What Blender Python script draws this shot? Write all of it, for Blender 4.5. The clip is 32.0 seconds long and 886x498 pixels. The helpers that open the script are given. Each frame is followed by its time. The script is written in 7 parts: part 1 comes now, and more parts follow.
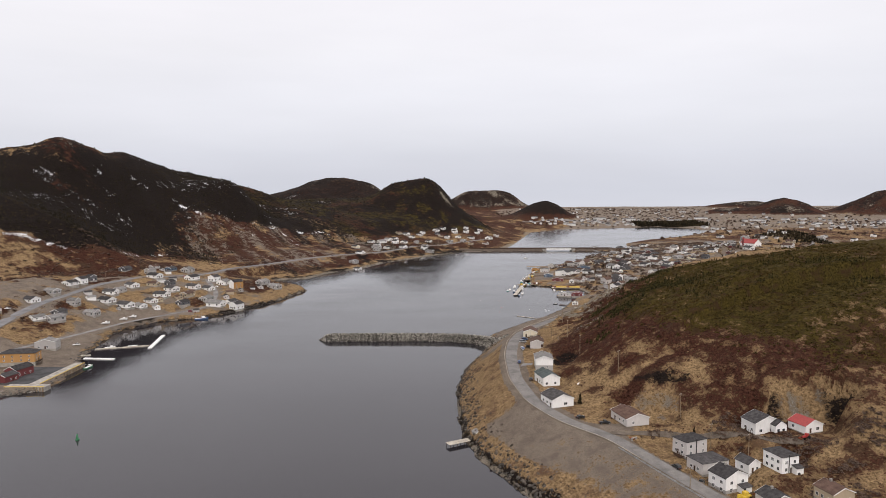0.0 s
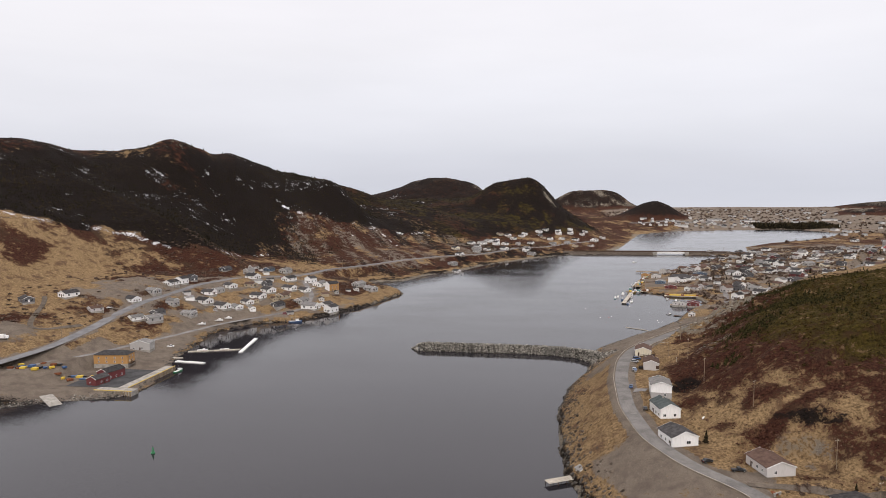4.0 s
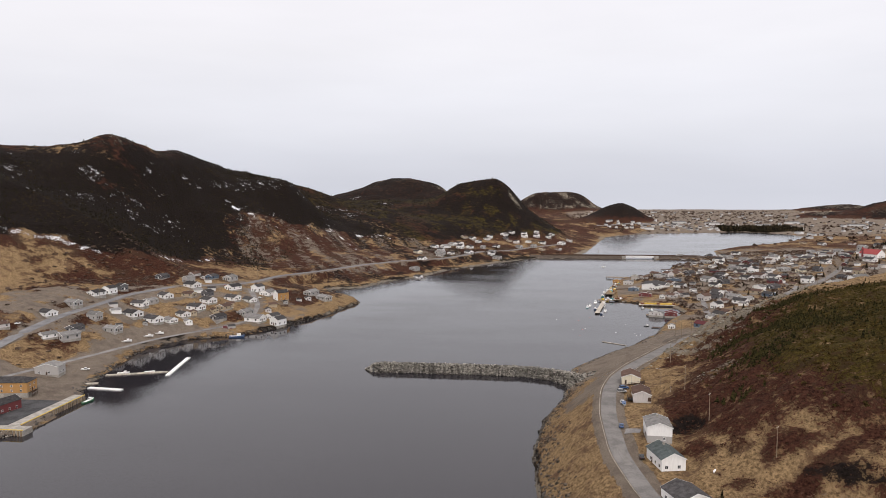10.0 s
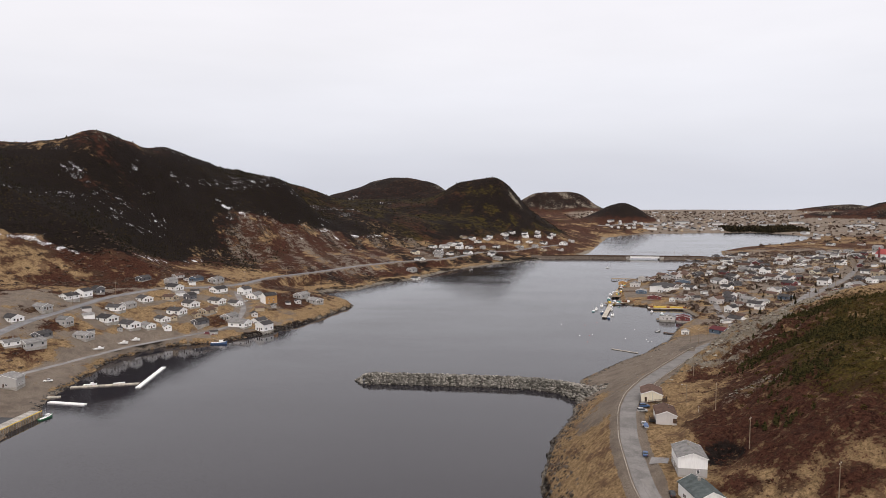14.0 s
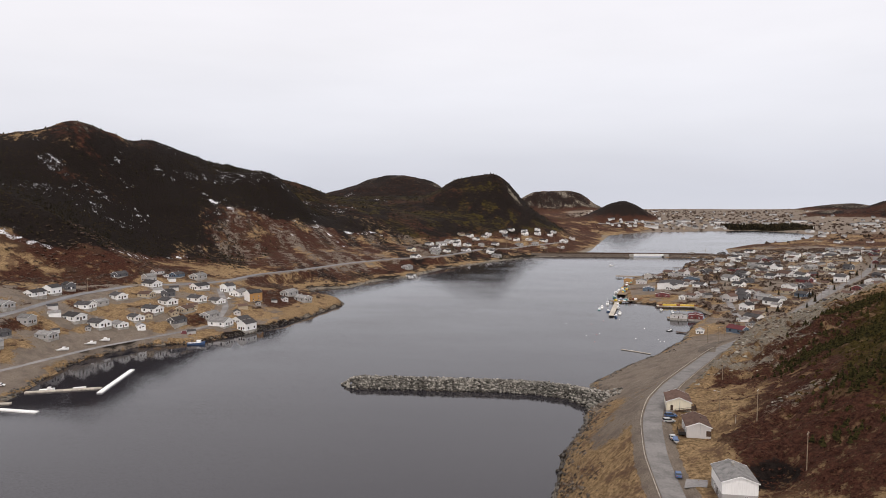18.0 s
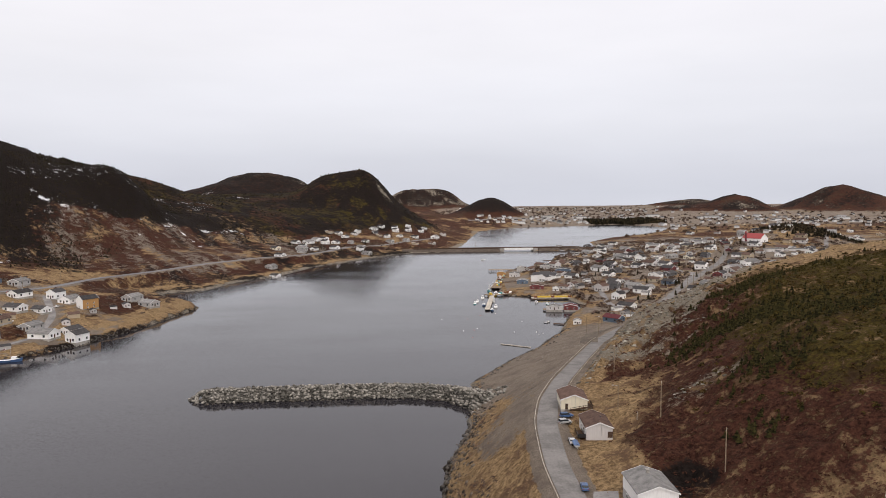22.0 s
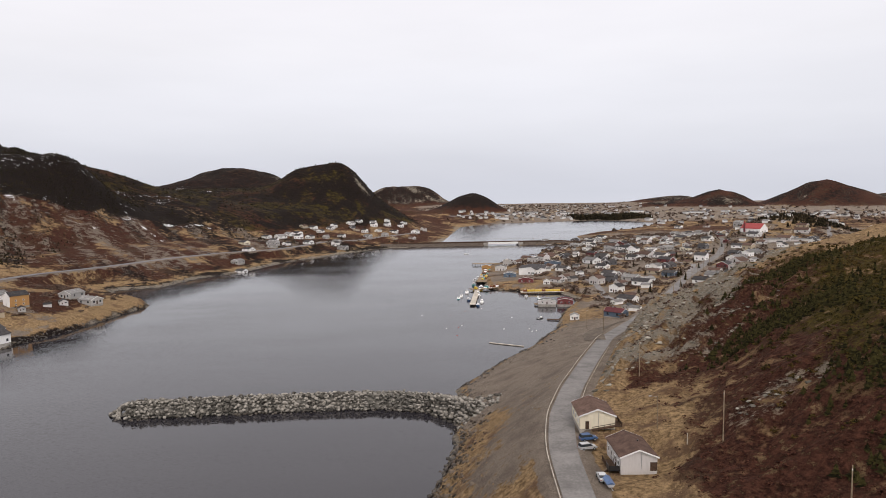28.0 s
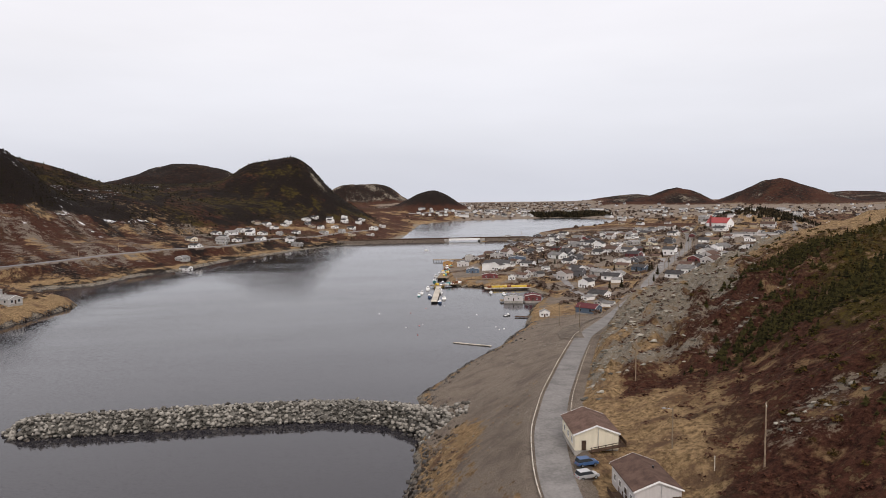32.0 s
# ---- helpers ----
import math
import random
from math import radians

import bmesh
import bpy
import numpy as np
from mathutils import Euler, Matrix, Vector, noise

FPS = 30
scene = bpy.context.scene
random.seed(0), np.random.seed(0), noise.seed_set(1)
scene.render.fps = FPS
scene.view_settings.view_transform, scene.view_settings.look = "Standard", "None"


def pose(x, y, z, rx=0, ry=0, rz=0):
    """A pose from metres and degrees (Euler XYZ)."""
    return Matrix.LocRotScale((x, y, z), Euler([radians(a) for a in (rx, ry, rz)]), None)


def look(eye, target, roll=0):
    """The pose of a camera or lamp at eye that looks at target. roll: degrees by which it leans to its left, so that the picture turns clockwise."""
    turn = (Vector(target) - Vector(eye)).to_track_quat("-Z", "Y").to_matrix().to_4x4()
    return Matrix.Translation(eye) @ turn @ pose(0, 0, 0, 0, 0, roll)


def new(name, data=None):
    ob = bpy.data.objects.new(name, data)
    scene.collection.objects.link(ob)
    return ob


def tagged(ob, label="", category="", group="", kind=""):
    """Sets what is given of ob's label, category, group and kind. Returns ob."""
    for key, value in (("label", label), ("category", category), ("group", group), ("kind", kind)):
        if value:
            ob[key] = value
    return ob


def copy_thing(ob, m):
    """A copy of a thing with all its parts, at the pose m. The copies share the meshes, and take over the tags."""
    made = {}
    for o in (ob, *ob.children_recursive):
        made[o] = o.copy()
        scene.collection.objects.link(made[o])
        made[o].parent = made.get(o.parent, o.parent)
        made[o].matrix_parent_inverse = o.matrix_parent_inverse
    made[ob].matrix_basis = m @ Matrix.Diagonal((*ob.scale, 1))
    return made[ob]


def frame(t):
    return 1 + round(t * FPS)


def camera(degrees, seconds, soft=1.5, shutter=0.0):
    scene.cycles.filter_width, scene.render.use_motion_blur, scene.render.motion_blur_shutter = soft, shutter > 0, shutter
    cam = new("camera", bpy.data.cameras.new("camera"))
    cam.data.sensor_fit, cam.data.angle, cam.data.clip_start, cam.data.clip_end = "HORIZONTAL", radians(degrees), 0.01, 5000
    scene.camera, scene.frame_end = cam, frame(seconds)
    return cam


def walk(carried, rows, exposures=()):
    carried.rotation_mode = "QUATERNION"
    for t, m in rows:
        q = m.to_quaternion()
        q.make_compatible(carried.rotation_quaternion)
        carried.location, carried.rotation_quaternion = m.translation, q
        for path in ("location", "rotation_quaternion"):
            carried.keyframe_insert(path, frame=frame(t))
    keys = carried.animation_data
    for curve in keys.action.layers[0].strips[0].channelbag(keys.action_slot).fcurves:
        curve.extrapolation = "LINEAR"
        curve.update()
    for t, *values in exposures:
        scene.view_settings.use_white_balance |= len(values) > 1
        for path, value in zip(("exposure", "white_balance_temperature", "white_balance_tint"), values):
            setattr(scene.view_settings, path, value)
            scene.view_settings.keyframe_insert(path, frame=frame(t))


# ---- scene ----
cam = camera(64.8, 32.0, 0.8)
PATH = [
    (0, (4.058, -48.998, 125.439), (4.047, -47.005, 125.273), -0.2),
    (0.5, (4.426, -43.059, 125.472), (4.407, -41.066, 125.305), -0.3),
    (1, (4.799, -37.557, 125.434), (4.703, -35.566, 125.267), -0.3),
    (1.5, (5.057, -32.373, 125.411), (4.875, -30.388, 125.245), -0.3),
    (2, (5.197, -27.376, 125.372), (4.932, -25.401, 125.207), -0.4),
    (2.5, (5.35, -22.483, 125.303), (5.043, -20.514, 125.138), -0.3),
    (3, (5.348, -17.433, 125.376), (5.041, -15.463, 125.211), -0.3),
    (3.5, (5.2, -12.369, 125.387), (4.894, -10.399, 125.222), -0.3),
    (5.5, (3.949, 8.274, 125.331), (3.673, 10.248, 125.167), -0.2),
    (6, (3.498, 13.463, 125.33), (3.241, 15.439, 125.166), -0.1),
    (6.5, (3.034, 18.66, 125.31), (2.793, 20.639, 125.146), -0.1),
    (7, (2.563, 23.846, 125.188), (2.339, 25.826, 125.024), -0.1),
    (7.5, (2.128, 29.07, 124.999), (1.917, 31.052, 124.836), 0.0),
    (8, (1.721, 34.343, 124.969), (1.51, 36.325, 124.807), -0.0),
    (8.5, (1.433, 39.654, 124.904), (1.223, 41.637, 124.741), -0.0),
    (9, (0.922, 44.98, 124.943), (0.713, 46.962, 124.781), -0.0),
    (9.5, (0.332, 50.04, 125.001), (0.129, 52.023, 124.839), 0.0),
    (10, (-0.084, 55.038, 125.027), (-0.286, 57.021, 124.865), 0.0),
    (10.5, (-0.384, 60.051, 124.983), (-0.586, 62.034, 124.821), 0.0),
    (11, (-0.801, 65.256, 124.946), (-1.002, 67.239, 124.784), 0.0),
    (11.5, (-1.1, 70.396, 124.745), (-1.301, 72.38, 124.584), -0.0),
    (12, (-1.334, 75.487, 124.333), (-1.535, 77.471, 124.173), 0.1),
    (12.5, (-1.682, 80.417, 123.654), (-1.883, 82.4, 123.494), 0.0),
    (13, (-2.048, 85.497, 122.974), (-2.248, 87.48, 122.814), 0.1),
    (13.5, (-2.458, 90.804, 122.221), (-2.658, 92.788, 122.061), 0.0),
    (14, (-2.737, 96.148, 121.304), (-2.937, 98.131, 121.144), 0.0),
    (14.5, (-3.066, 101.4, 120.36), (-3.265, 103.384, 120.199), 0.0),
    (16.5, (-4.148, 123.007, 114.768), (-4.345, 124.991, 114.611), 0.0),
    (17, (-4.482, 128.042, 113.829), (-4.679, 130.027, 113.671), -0.0),
    (17.5, (-5.017, 132.968, 112.798), (-5.212, 134.952, 112.639), 0.0),
    (18, (-5.488, 137.879, 111.775), (-5.682, 139.864, 111.617), 0.0),
    (18.5, (-5.833, 142.74, 110.778), (-6.026, 144.724, 110.621), 0.0),
    (19, (-5.728, 147.42, 109.868), (-5.798, 149.412, 109.71), -0.1),
    (19.5, (-6.048, 152.389, 108.894), (-5.906, 154.378, 108.736), -0.2),
    (20, (-6.436, 157.401, 107.823), (-6.263, 159.387, 107.665), -0.3),
    (20.5, (-6.691, 162.527, 106.729), (-6.518, 164.513, 106.57), -0.2),
    (21, (-6.714, 167.556, 105.565), (-6.539, 169.542, 105.406), -0.3),
    (21.5, (-6.46, 172.548, 104.306), (-6.286, 174.534, 104.148), -0.3),
    (22, (-6.247, 177.722, 103.144), (-6.071, 179.707, 102.985), -0.4),
    (22.5, (-5.917, 182.818, 102.09), (-5.741, 184.804, 101.931), -0.4),
    (23, (-5.778, 187.953, 101.102), (-5.6, 189.939, 100.942), -0.4),
    (23.5, (-5.235, 192.938, 99.903), (-5.057, 194.924, 99.743), -0.5),
    (24, (-4.606, 198.051, 98.704), (-4.428, 200.037, 98.544), -0.5),
    (24.5, (-3.864, 203.278, 97.494), (-3.688, 205.264, 97.334), -0.5),
    (25, (-3.387, 208.509, 96.396), (-3.209, 210.494, 96.236), -0.6),
    (25.5, (-2.818, 213.654, 95.385), (-2.64, 215.639, 95.225), -0.6),
    (27.5, (-0.277, 234.205, 90.39), (-0.063, 236.187, 90.23), -0.6),
    (28, (0.27, 239.092, 89.307), (0.499, 241.072, 89.147), -0.6),
    (28.5, (0.858, 244.193, 88.226), (1.093, 246.173, 88.065), -0.5),
    (29, (1.599, 249.304, 87.041), (1.841, 251.283, 86.88), -0.6),
    (29.5, (2.588, 254.477, 85.836), (2.835, 256.455, 85.675), -0.6),
    (30, (3.316, 259.607, 84.596), (3.578, 261.583, 84.436), -0.6),
    (30.5, (4.005, 264.378, 83.413), (4.287, 266.351, 83.253), -0.6),
    (31, (4.422, 268.986, 82.459), (4.725, 270.956, 82.299), -0.5),
    (31.5, (4.735, 273.079, 81.761), (5.061, 275.046, 81.599), -0.5),
    (32, (4.836, 277.068, 81.221), (5.18, 279.032, 81.059), -0.5),
]
walk(cam, [(t, look(eye, target, roll)) for t, eye, target, roll in PATH], [(0.0, 0.0, 6780, 14.6), (32.0, 0.0, 6780, 14.6)])

# ---- sky and sun: bright overcast ----
world = bpy.data.worlds.new("overcast_sky")
scene.world = world
world.use_nodes = True
wn, wl = world.node_tree.nodes, world.node_tree.links
wn.clear()
w_out = wn.new("ShaderNodeOutputWorld")
w_bg = wn.new("ShaderNodeBackground")
w_tex = wn.new("ShaderNodeTexCoord")
w_abs = wn.new("ShaderNodeVectorMath")
w_abs.operation = "ABSOLUTE"
w_sep = wn.new("ShaderNodeSeparateXYZ")
w_sep0 = wn.new("ShaderNodeSeparateXYZ")
w_com = wn.new("ShaderNodeCombineXYZ")
w_sky = wn.new("ShaderNodeTexSky")
w_sky.sky_type, w_sky.sun_disc = "NISHITA", False
w_sky.sun_elevation, w_sky.sun_rotation = radians(48), radians(200)
w_sky.dust_density = 4.0
w_ramp = wn.new("ShaderNodeValToRGB")
for pos, col in ((0.0, (0.61, 0.66, 0.745)), (0.05, (0.615, 0.66, 0.745)), (0.10, (0.695, 0.725, 0.79)), (0.19, (0.775, 0.79, 0.82)),
                 (0.30, (0.835, 0.84, 0.86)), (0.5, (0.98, 0.975, 0.99)), (1.0, (1.0, 1.0, 1.0))):
    e = w_ramp.color_ramp.elements[0] if pos == 0.0 else w_ramp.color_ramp.elements.new(pos)
    e.position, e.color = pos, (*col, 1)
w_ramp.color_ramp.elements[-1].color = (1.2, 1.19, 1.2, 1)
w_noise = wn.new("ShaderNodeTexNoise")
w_noise.inputs["Scale"].default_value, w_noise.inputs["Detail"].default_value = 2.2, 5
w_map = wn.new("ShaderNodeMapping")
w_map.inputs["Scale"].default_value = (1, 1, 5)
w_cloud = wn.new("ShaderNodeMapRange")
w_cloud.inputs[1].default_value, w_cloud.inputs[2].default_value = 0.3, 0.7
w_cloud.inputs[3].default_value, w_cloud.inputs[4].default_value = 0.945, 1.035
w_mul = wn.new("ShaderNodeVectorMath")
w_mul.operation = "SCALE"
w_mixs = wn.new("ShaderNodeVectorMath")
w_mixs.operation = "MULTIPLY_ADD"
w_mixs.inputs[1].default_value = (0.03, 0.03, 0.03)
wl.new(w_tex.outputs["Generated"], w_sep0.inputs[0])
wl.new(w_tex.outputs["Generated"], w_abs.inputs[0])
wl.new(w_abs.outputs[0], w_sep.inputs[0])
wl.new(w_sep0.outputs[0], w_com.inputs[0])
wl.new(w_sep0.outputs[1], w_com.inputs[1])
wl.new(w_sep.outputs[2], w_com.inputs[2])
wl.new(w_com.outputs[0], w_sky.inputs[0])
wl.new(w_sep.outputs[2], w_ramp.inputs[0])
wl.new(w_com.outputs[0], w_map.inputs[0])
wl.new(w_map.outputs[0], w_noise.inputs["Vector"])
wl.new(w_noise.outputs[0], w_cloud.inputs[0])
wl.new(w_ramp.outputs[0], w_mul.inputs[0])
wl.new(w_cloud.outputs[0], w_mul.inputs["Scale"])
wl.new(w_sky.outputs[0], w_mixs.inputs[0])
wl.new(w_mul.outputs[0], w_mixs.inputs[2])
wl.new(w_mixs.outputs[0], w_bg.inputs[0])
w_bg.inputs[1].default_value = 1.02
wl.new(w_bg.outputs[0], w_out.inputs[0])

sun = new("sun", bpy.data.lights.new("sun", "SUN"))
sun.data.energy, sun.data.angle, sun.data.color = 1.15, radians(25), (1.0, 0.96, 0.9)
sun.matrix_world = look((0, 0, 500), (-120, 330, 110))


# ---- materials ----
def material(name, rough=0.8, metal=0.0):
    m = bpy.data.materials.new(name)
    m.use_nodes = True
    b = m.node_tree.nodes["Principled BSDF"]
    b.inputs["Roughness"].default_value, b.inputs["Metallic"].default_value = rough, metal
    b.inputs["Specular IOR Level"].default_value = 0.5 if rough < 0.7 else 0.05
    return m, m.node_tree.nodes, m.node_tree.links, b


def noise_node(n, l, scale, detail=4, coords=None, rough=0.55):
    t = n.new("ShaderNodeTexNoise")
    t.inputs["Scale"].default_value, t.inputs["Detail"].default_value, t.inputs["Roughness"].default_value = scale, detail, rough
    if coords is not None:
        l.new(coords, t.inputs["Vector"])
    return t.outputs[0]


def ramp_node(n, l, value, a, b):
    r = n.new("ShaderNodeMapRange")
    r.interpolation_type = "SMOOTHSTEP"
    r.inputs[1].default_value, r.inputs[2].default_value = a, b
    l.new(value, r.inputs[0])
    return r.outputs[0]


def mix_node(n, l, fac, a, b):
    m = n.new("ShaderNodeMix")
    m.data_type = "RGBA"
    for value, sock in ((fac, m.inputs[0]), (a, m.inputs[6]), (b, m.inputs[7])):
        if isinstance(value, tuple):
            sock.default_value = (*value, 1)
        elif isinstance(value, float):
            sock.default_value = value
        else:
            l.new(value, sock)
    return m.outputs[2]


def math_node(n, l, op, a, b):
    m = n.new("ShaderNodeMath")
    m.operation = op
    for value, sock in ((a, m.inputs[0]), (b, m.inputs[1])):
        if isinstance(value, (int, float)):
            sock.default_value = value
        else:
            l.new(value, sock)
    return m.outputs[0]


def bump_node(n, l, b, height, strength, distance):
    k = n.new("ShaderNodeBump")
    k.inputs["Strength"].default_value, k.inputs["Distance"].default_value = strength, distance
    l.new(height, k.inputs["Height"])
    l.new(k.outputs[0], b.inputs["Normal"])


def plain(name, colour, rough=0.75, metal=0.0, vary=0.18, scale=1.5, per_object=0.0, fine=0.0):
    """A surface with mottling at two scales, and a little change from piece to piece."""
    m, n, l, b = material(name, rough, metal)
    tc = n.new("ShaderNodeTexCoord").outputs["Object"]
    big, small = noise_node(n, l, scale, 3, tc), noise_node(n, l, scale * 9, 4, tc)
    dark = tuple(c * (1 - 1.6 * vary) for c in colour)
    light = tuple(min(1, c * (1 + vary)) for c in colour)
    c = mix_node(n, l, ramp_node(n, l, math_node(n, l, "ADD", math_node(n, l, "MULTIPLY", big, 0.6), math_node(n, l, "MULTIPLY", small, 0.4)), 0.3, 0.7), dark, light)
    if per_object:
        info = n.new("ShaderNodeObjectInfo").outputs["Random"]
        hsv = n.new("ShaderNodeHueSaturation")
        l.new(c, hsv.inputs["Color"])
        l.new(math_node(n, l, "ADD", math_node(n, l, "MULTIPLY", info, 2 * per_object), 1 - per_object), hsv.inputs["Value"])
        c = hsv.outputs[0]
    l.new(c, b.inputs["Base Color"])
    if fine:
        bump_node(n, l, b, small, 0.5, fine)
    return m


def siding(name, colour, pitch=0.2, upright=False, rough=0.6):
    """Lapped boards or vinyl siding: fine shadow lines, streaks and grime."""
    m, n, l, b = material(name, rough)
    tc = n.new("ShaderNodeTexCoord").outputs["Object"]
    wave = n.new("ShaderNodeTexWave")
    wave.wave_profile, wave.bands_direction = "SAW", "X" if upright else "Z"
    wave.inputs["Scale"].default_value = 0.314 / pitch
    l.new(tc, wave.inputs["Vector"])
    mp = n.new("ShaderNodeMapping")
    mp.inputs["Scale"].default_value = (1.3, 1.3, 0.25)
    l.new(tc, mp.inputs[0])
    streak = noise_node(n, l, 1.6, 5, mp.outputs[0])
    c = mix_node(n, l, ramp_node(n, l, streak, 0.35, 0.75), colour, tuple(v * 0.9 for v in colour))
    info = n.new("ShaderNodeObjectInfo").outputs["Random"]
    hsv = n.new("ShaderNodeHueSaturation")
    l.new(c, hsv.inputs["Color"])
    l.new(math_node(n, l, "ADD", math_node(n, l, "MULTIPLY", info, 0.16), 0.9), hsv.inputs["Value"])
    l.new(hsv.outputs[0], b.inputs["Base Color"])
    bump_node(n, l, b, wave.outputs[1], 0.6, 0.02)
    return m


# ground: dry grass, red-brown heath, green scrub, rock and gravel, forest floor with painted shade, snow
ground_mat, n, l, b = material("ground_cover", 0.95)
tc = n.new("ShaderNodeTexCoord").outputs["Object"]
cov = n.new("ShaderNodeAttribute")
cov.attribute_name = "cover"
cov2 = n.new("ShaderNodeAttribute")
cov2.attribute_name = "cover_more"
s1, s2 = n.new("ShaderNodeSeparateColor"), n.new("ShaderNodeSeparateColor")
l.new(cov.outputs["Color"], s1.inputs[0])
l.new(cov2.outputs["Color"], s2.inputs[0])
big, mid = noise_node(n, l, 0.022, 5, tc, 0.6), noise_node(n, l, 0.12, 6, tc, 0.65)
fine, grit = noise_node(n, l, 0.8, 6, tc, 0.7), noise_node(n, l, 3.5, 4, tc, 0.7)
edge = math_node(n, l, "ADD", math_node(n, l, "MULTIPLY", mid, 0.55), math_node(n, l, "MULTIPLY", fine, 0.45))


def patch(mask, soft=0.10):
    """The mask with a ragged edge."""
    k = math_node(n, l, "ADD", mask, math_node(n, l, "MULTIPLY", math_node(n, l, "SUBTRACT", edge, 0.5), 2.4))
    return ramp_node(n, l, k, 0.5 - soft, 0.5 + soft)


grass = mix_node(n, l, ramp_node(n, l, fine, 0.32, 0.68), (0.1060, 0.0690, 0.0362), (0.3860, 0.2640, 0.1430))
grass = mix_node(n, l, ramp_node(n, l, mid, 0.48, 0.68), grass, (0.1207, 0.0736, 0.0476))
heath = mix_node(n, l, ramp_node(n, l, fine, 0.3, 0.7), (0.013, 0.0062, 0.0046), (0.090, 0.0375, 0.0245))
heath = mix_node(n, l, ramp_node(n, l, mid, 0.55, 0.72), heath, mix_node(n, l, ramp_node(n, l, fine, 0.35, 0.6), (0.07, 0.039, 0.023), (0.23, 0.15, 0.078)))
heath = mix_node(n, l, ramp_node(n, l, big, 0.52, 0.68), heath, mix_node(n, l, ramp_node(n, l, grit, 0.35, 0.65), (0.026, 0.016, 0.011), (0.088, 0.054, 0.034)))
scrub = mix_node(n, l, ramp_node(n, l, fine, 0.3, 0.7), (0.013, 0.011, 0.0042), (0.086, 0.063, 0.016))
scrub = mix_node(n, l, ramp_node(n, l, mid, 0.5, 0.66), scrub, (0.046, 0.027, 0.014))
rock = mix_node(n, l, ramp_node(n, l, grit, 0.3, 0.7), (0.066, 0.060, 0.050), (0.37, 0.345, 0.292))
rock = mix_node(n, l, ramp_node(n, l, fine, 0.38, 0.62), rock, (0.185, 0.150, 0.112))
# forest floor, its tones lowered to near-black for the shade among trees
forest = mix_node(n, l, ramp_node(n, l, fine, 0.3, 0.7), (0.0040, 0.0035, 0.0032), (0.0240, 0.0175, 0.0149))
gravel = mix_node(n, l, ramp_node(n, l, grit, 0.25, 0.75), (0.105, 0.085, 0.068), (0.30, 0.25, 0.204))
gravel = mix_node(n, l, ramp_node(n, l, mid, 0.4, 0.7), gravel, (0.140, 0.113, 0.092))
snow = mix_node(n, l, ramp_node(n, l, fine, 0.3, 0.7), (0.62, 0.62, 0.64), (0.82, 0.83, 0.86))
c = mix_node(n, l, patch(s1.outputs[0]), grass, heath)
c = mix_node(n, l, patch(s1.outputs[1]), c, scrub)
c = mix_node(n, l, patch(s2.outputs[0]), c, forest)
c = mix_node(n, l, patch(s1.outputs[2]), c, rock)
c = mix_node(n, l, patch(s2.outputs[2], 0.06), c, gravel)
c = mix_node(n, l, patch(s2.outputs[1], 0.05), c, snow)
l.new(c, b.inputs["Base Color"])
bump_node(n, l, b, math_node(n, l, "ADD", fine, math_node(n, l, "MULTIPLY", grit, 0.4)), 1.0, 1.1)

water_mat, n, l, b = material("harbour_water", 0.10)
tc = n.new("ShaderNodeTexCoord").outputs["Object"]
mp = n.new("ShaderNodeMapping")
mp.inputs["Scale"].default_value = (0.8, 1.6, 1)
mp.inputs["Rotation"].default_value = (0, 0, radians(18))
l.new(tc, mp.inputs[0])
ripple = noise_node(n, l, 0.012, 4, mp.outputs[0], 0.6)
b.inputs["Base Color"].default_value = (0.019, 0.018, 0.022, 1)
b.inputs["IOR"].default_value = 1.40
b.inputs["Specular Tint"].default_value = (1.0, 0.965, 1.0, 1)
b.inputs["Roughness"].default_value = 0.05
# short ripples off the village docks
dist = n.new("ShaderNodeVectorMath")
dist.operation = "DISTANCE"
flat = n.new("ShaderNodeVectorMath")
flat.operation = "MULTIPLY"
flat.inputs[1].default_value = (1, 0.45, 0)
l.new(tc, flat.inputs[0])
l.new(flat.outputs[0], dist.inputs[0])
dist.inputs[1].default_value = (-290, 225, 0)
open_water = ramp_node(n, l, math_node(n, l, "ADD", dist.outputs["Value"], math_node(n, l, "MULTIPLY", ripple, 110.0)), 140, 340)
# wind-ruffled water further up the harbour, in long lanes
place = n.new("ShaderNodeSeparateXYZ")
l.new(tc, place.inputs[0])
lanes_map = n.new("ShaderNodeMapping")
lanes_map.inputs["Rotation"].default_value = (0, 0, radians(-58))
lanes_map.inputs["Scale"].default_value = (0.0022, 0.022, 1)
l.new(tc, lanes_map.inputs[0])
lanes = noise_node(n, l, 1.0, 5, lanes_map.outputs[0], 0.62)
wind = math_node(n, l, "ADD", math_node(n, l, "MULTIPLY", ramp_node(n, l, place.outputs[1], 380, 900), 0.32), 0.17)
wind = math_node(n, l, "MULTIPLY", wind, math_node(n, l, "ADD", math_node(n, l, "MULTIPLY", lanes, 1.2), 0.4))
wind = math_node(n, l, "MULTIPLY", wind, math_node(n, l, "ADD", math_node(n, l, "MULTIPLY", ramp_node(n, l, ripple, 0.3, 0.7), 0.5), 0.7))
wind = math_node(n, l, "MULTIPLY", wind, math_node(n, l, "ADD", math_node(n, l, "MULTIPLY", open_water, -0.7), 1.6))
# the lee of the western shore lies still
lee = math_node(n, l, "ADD", math_node(n, l, "SUBTRACT", place.outputs[0], math_node(n, l, "MULTIPLY", place.outputs[1], 0.25)), math_node(n, l, "MULTIPLY", ripple, 90.0))
wind = math_node(n, l, "MULTIPLY", wind, math_node(n, l, "ADD", math_node(n, l, "MULTIPLY", ramp_node(n, l, lee, -340, -240), 0.8), 0.2))
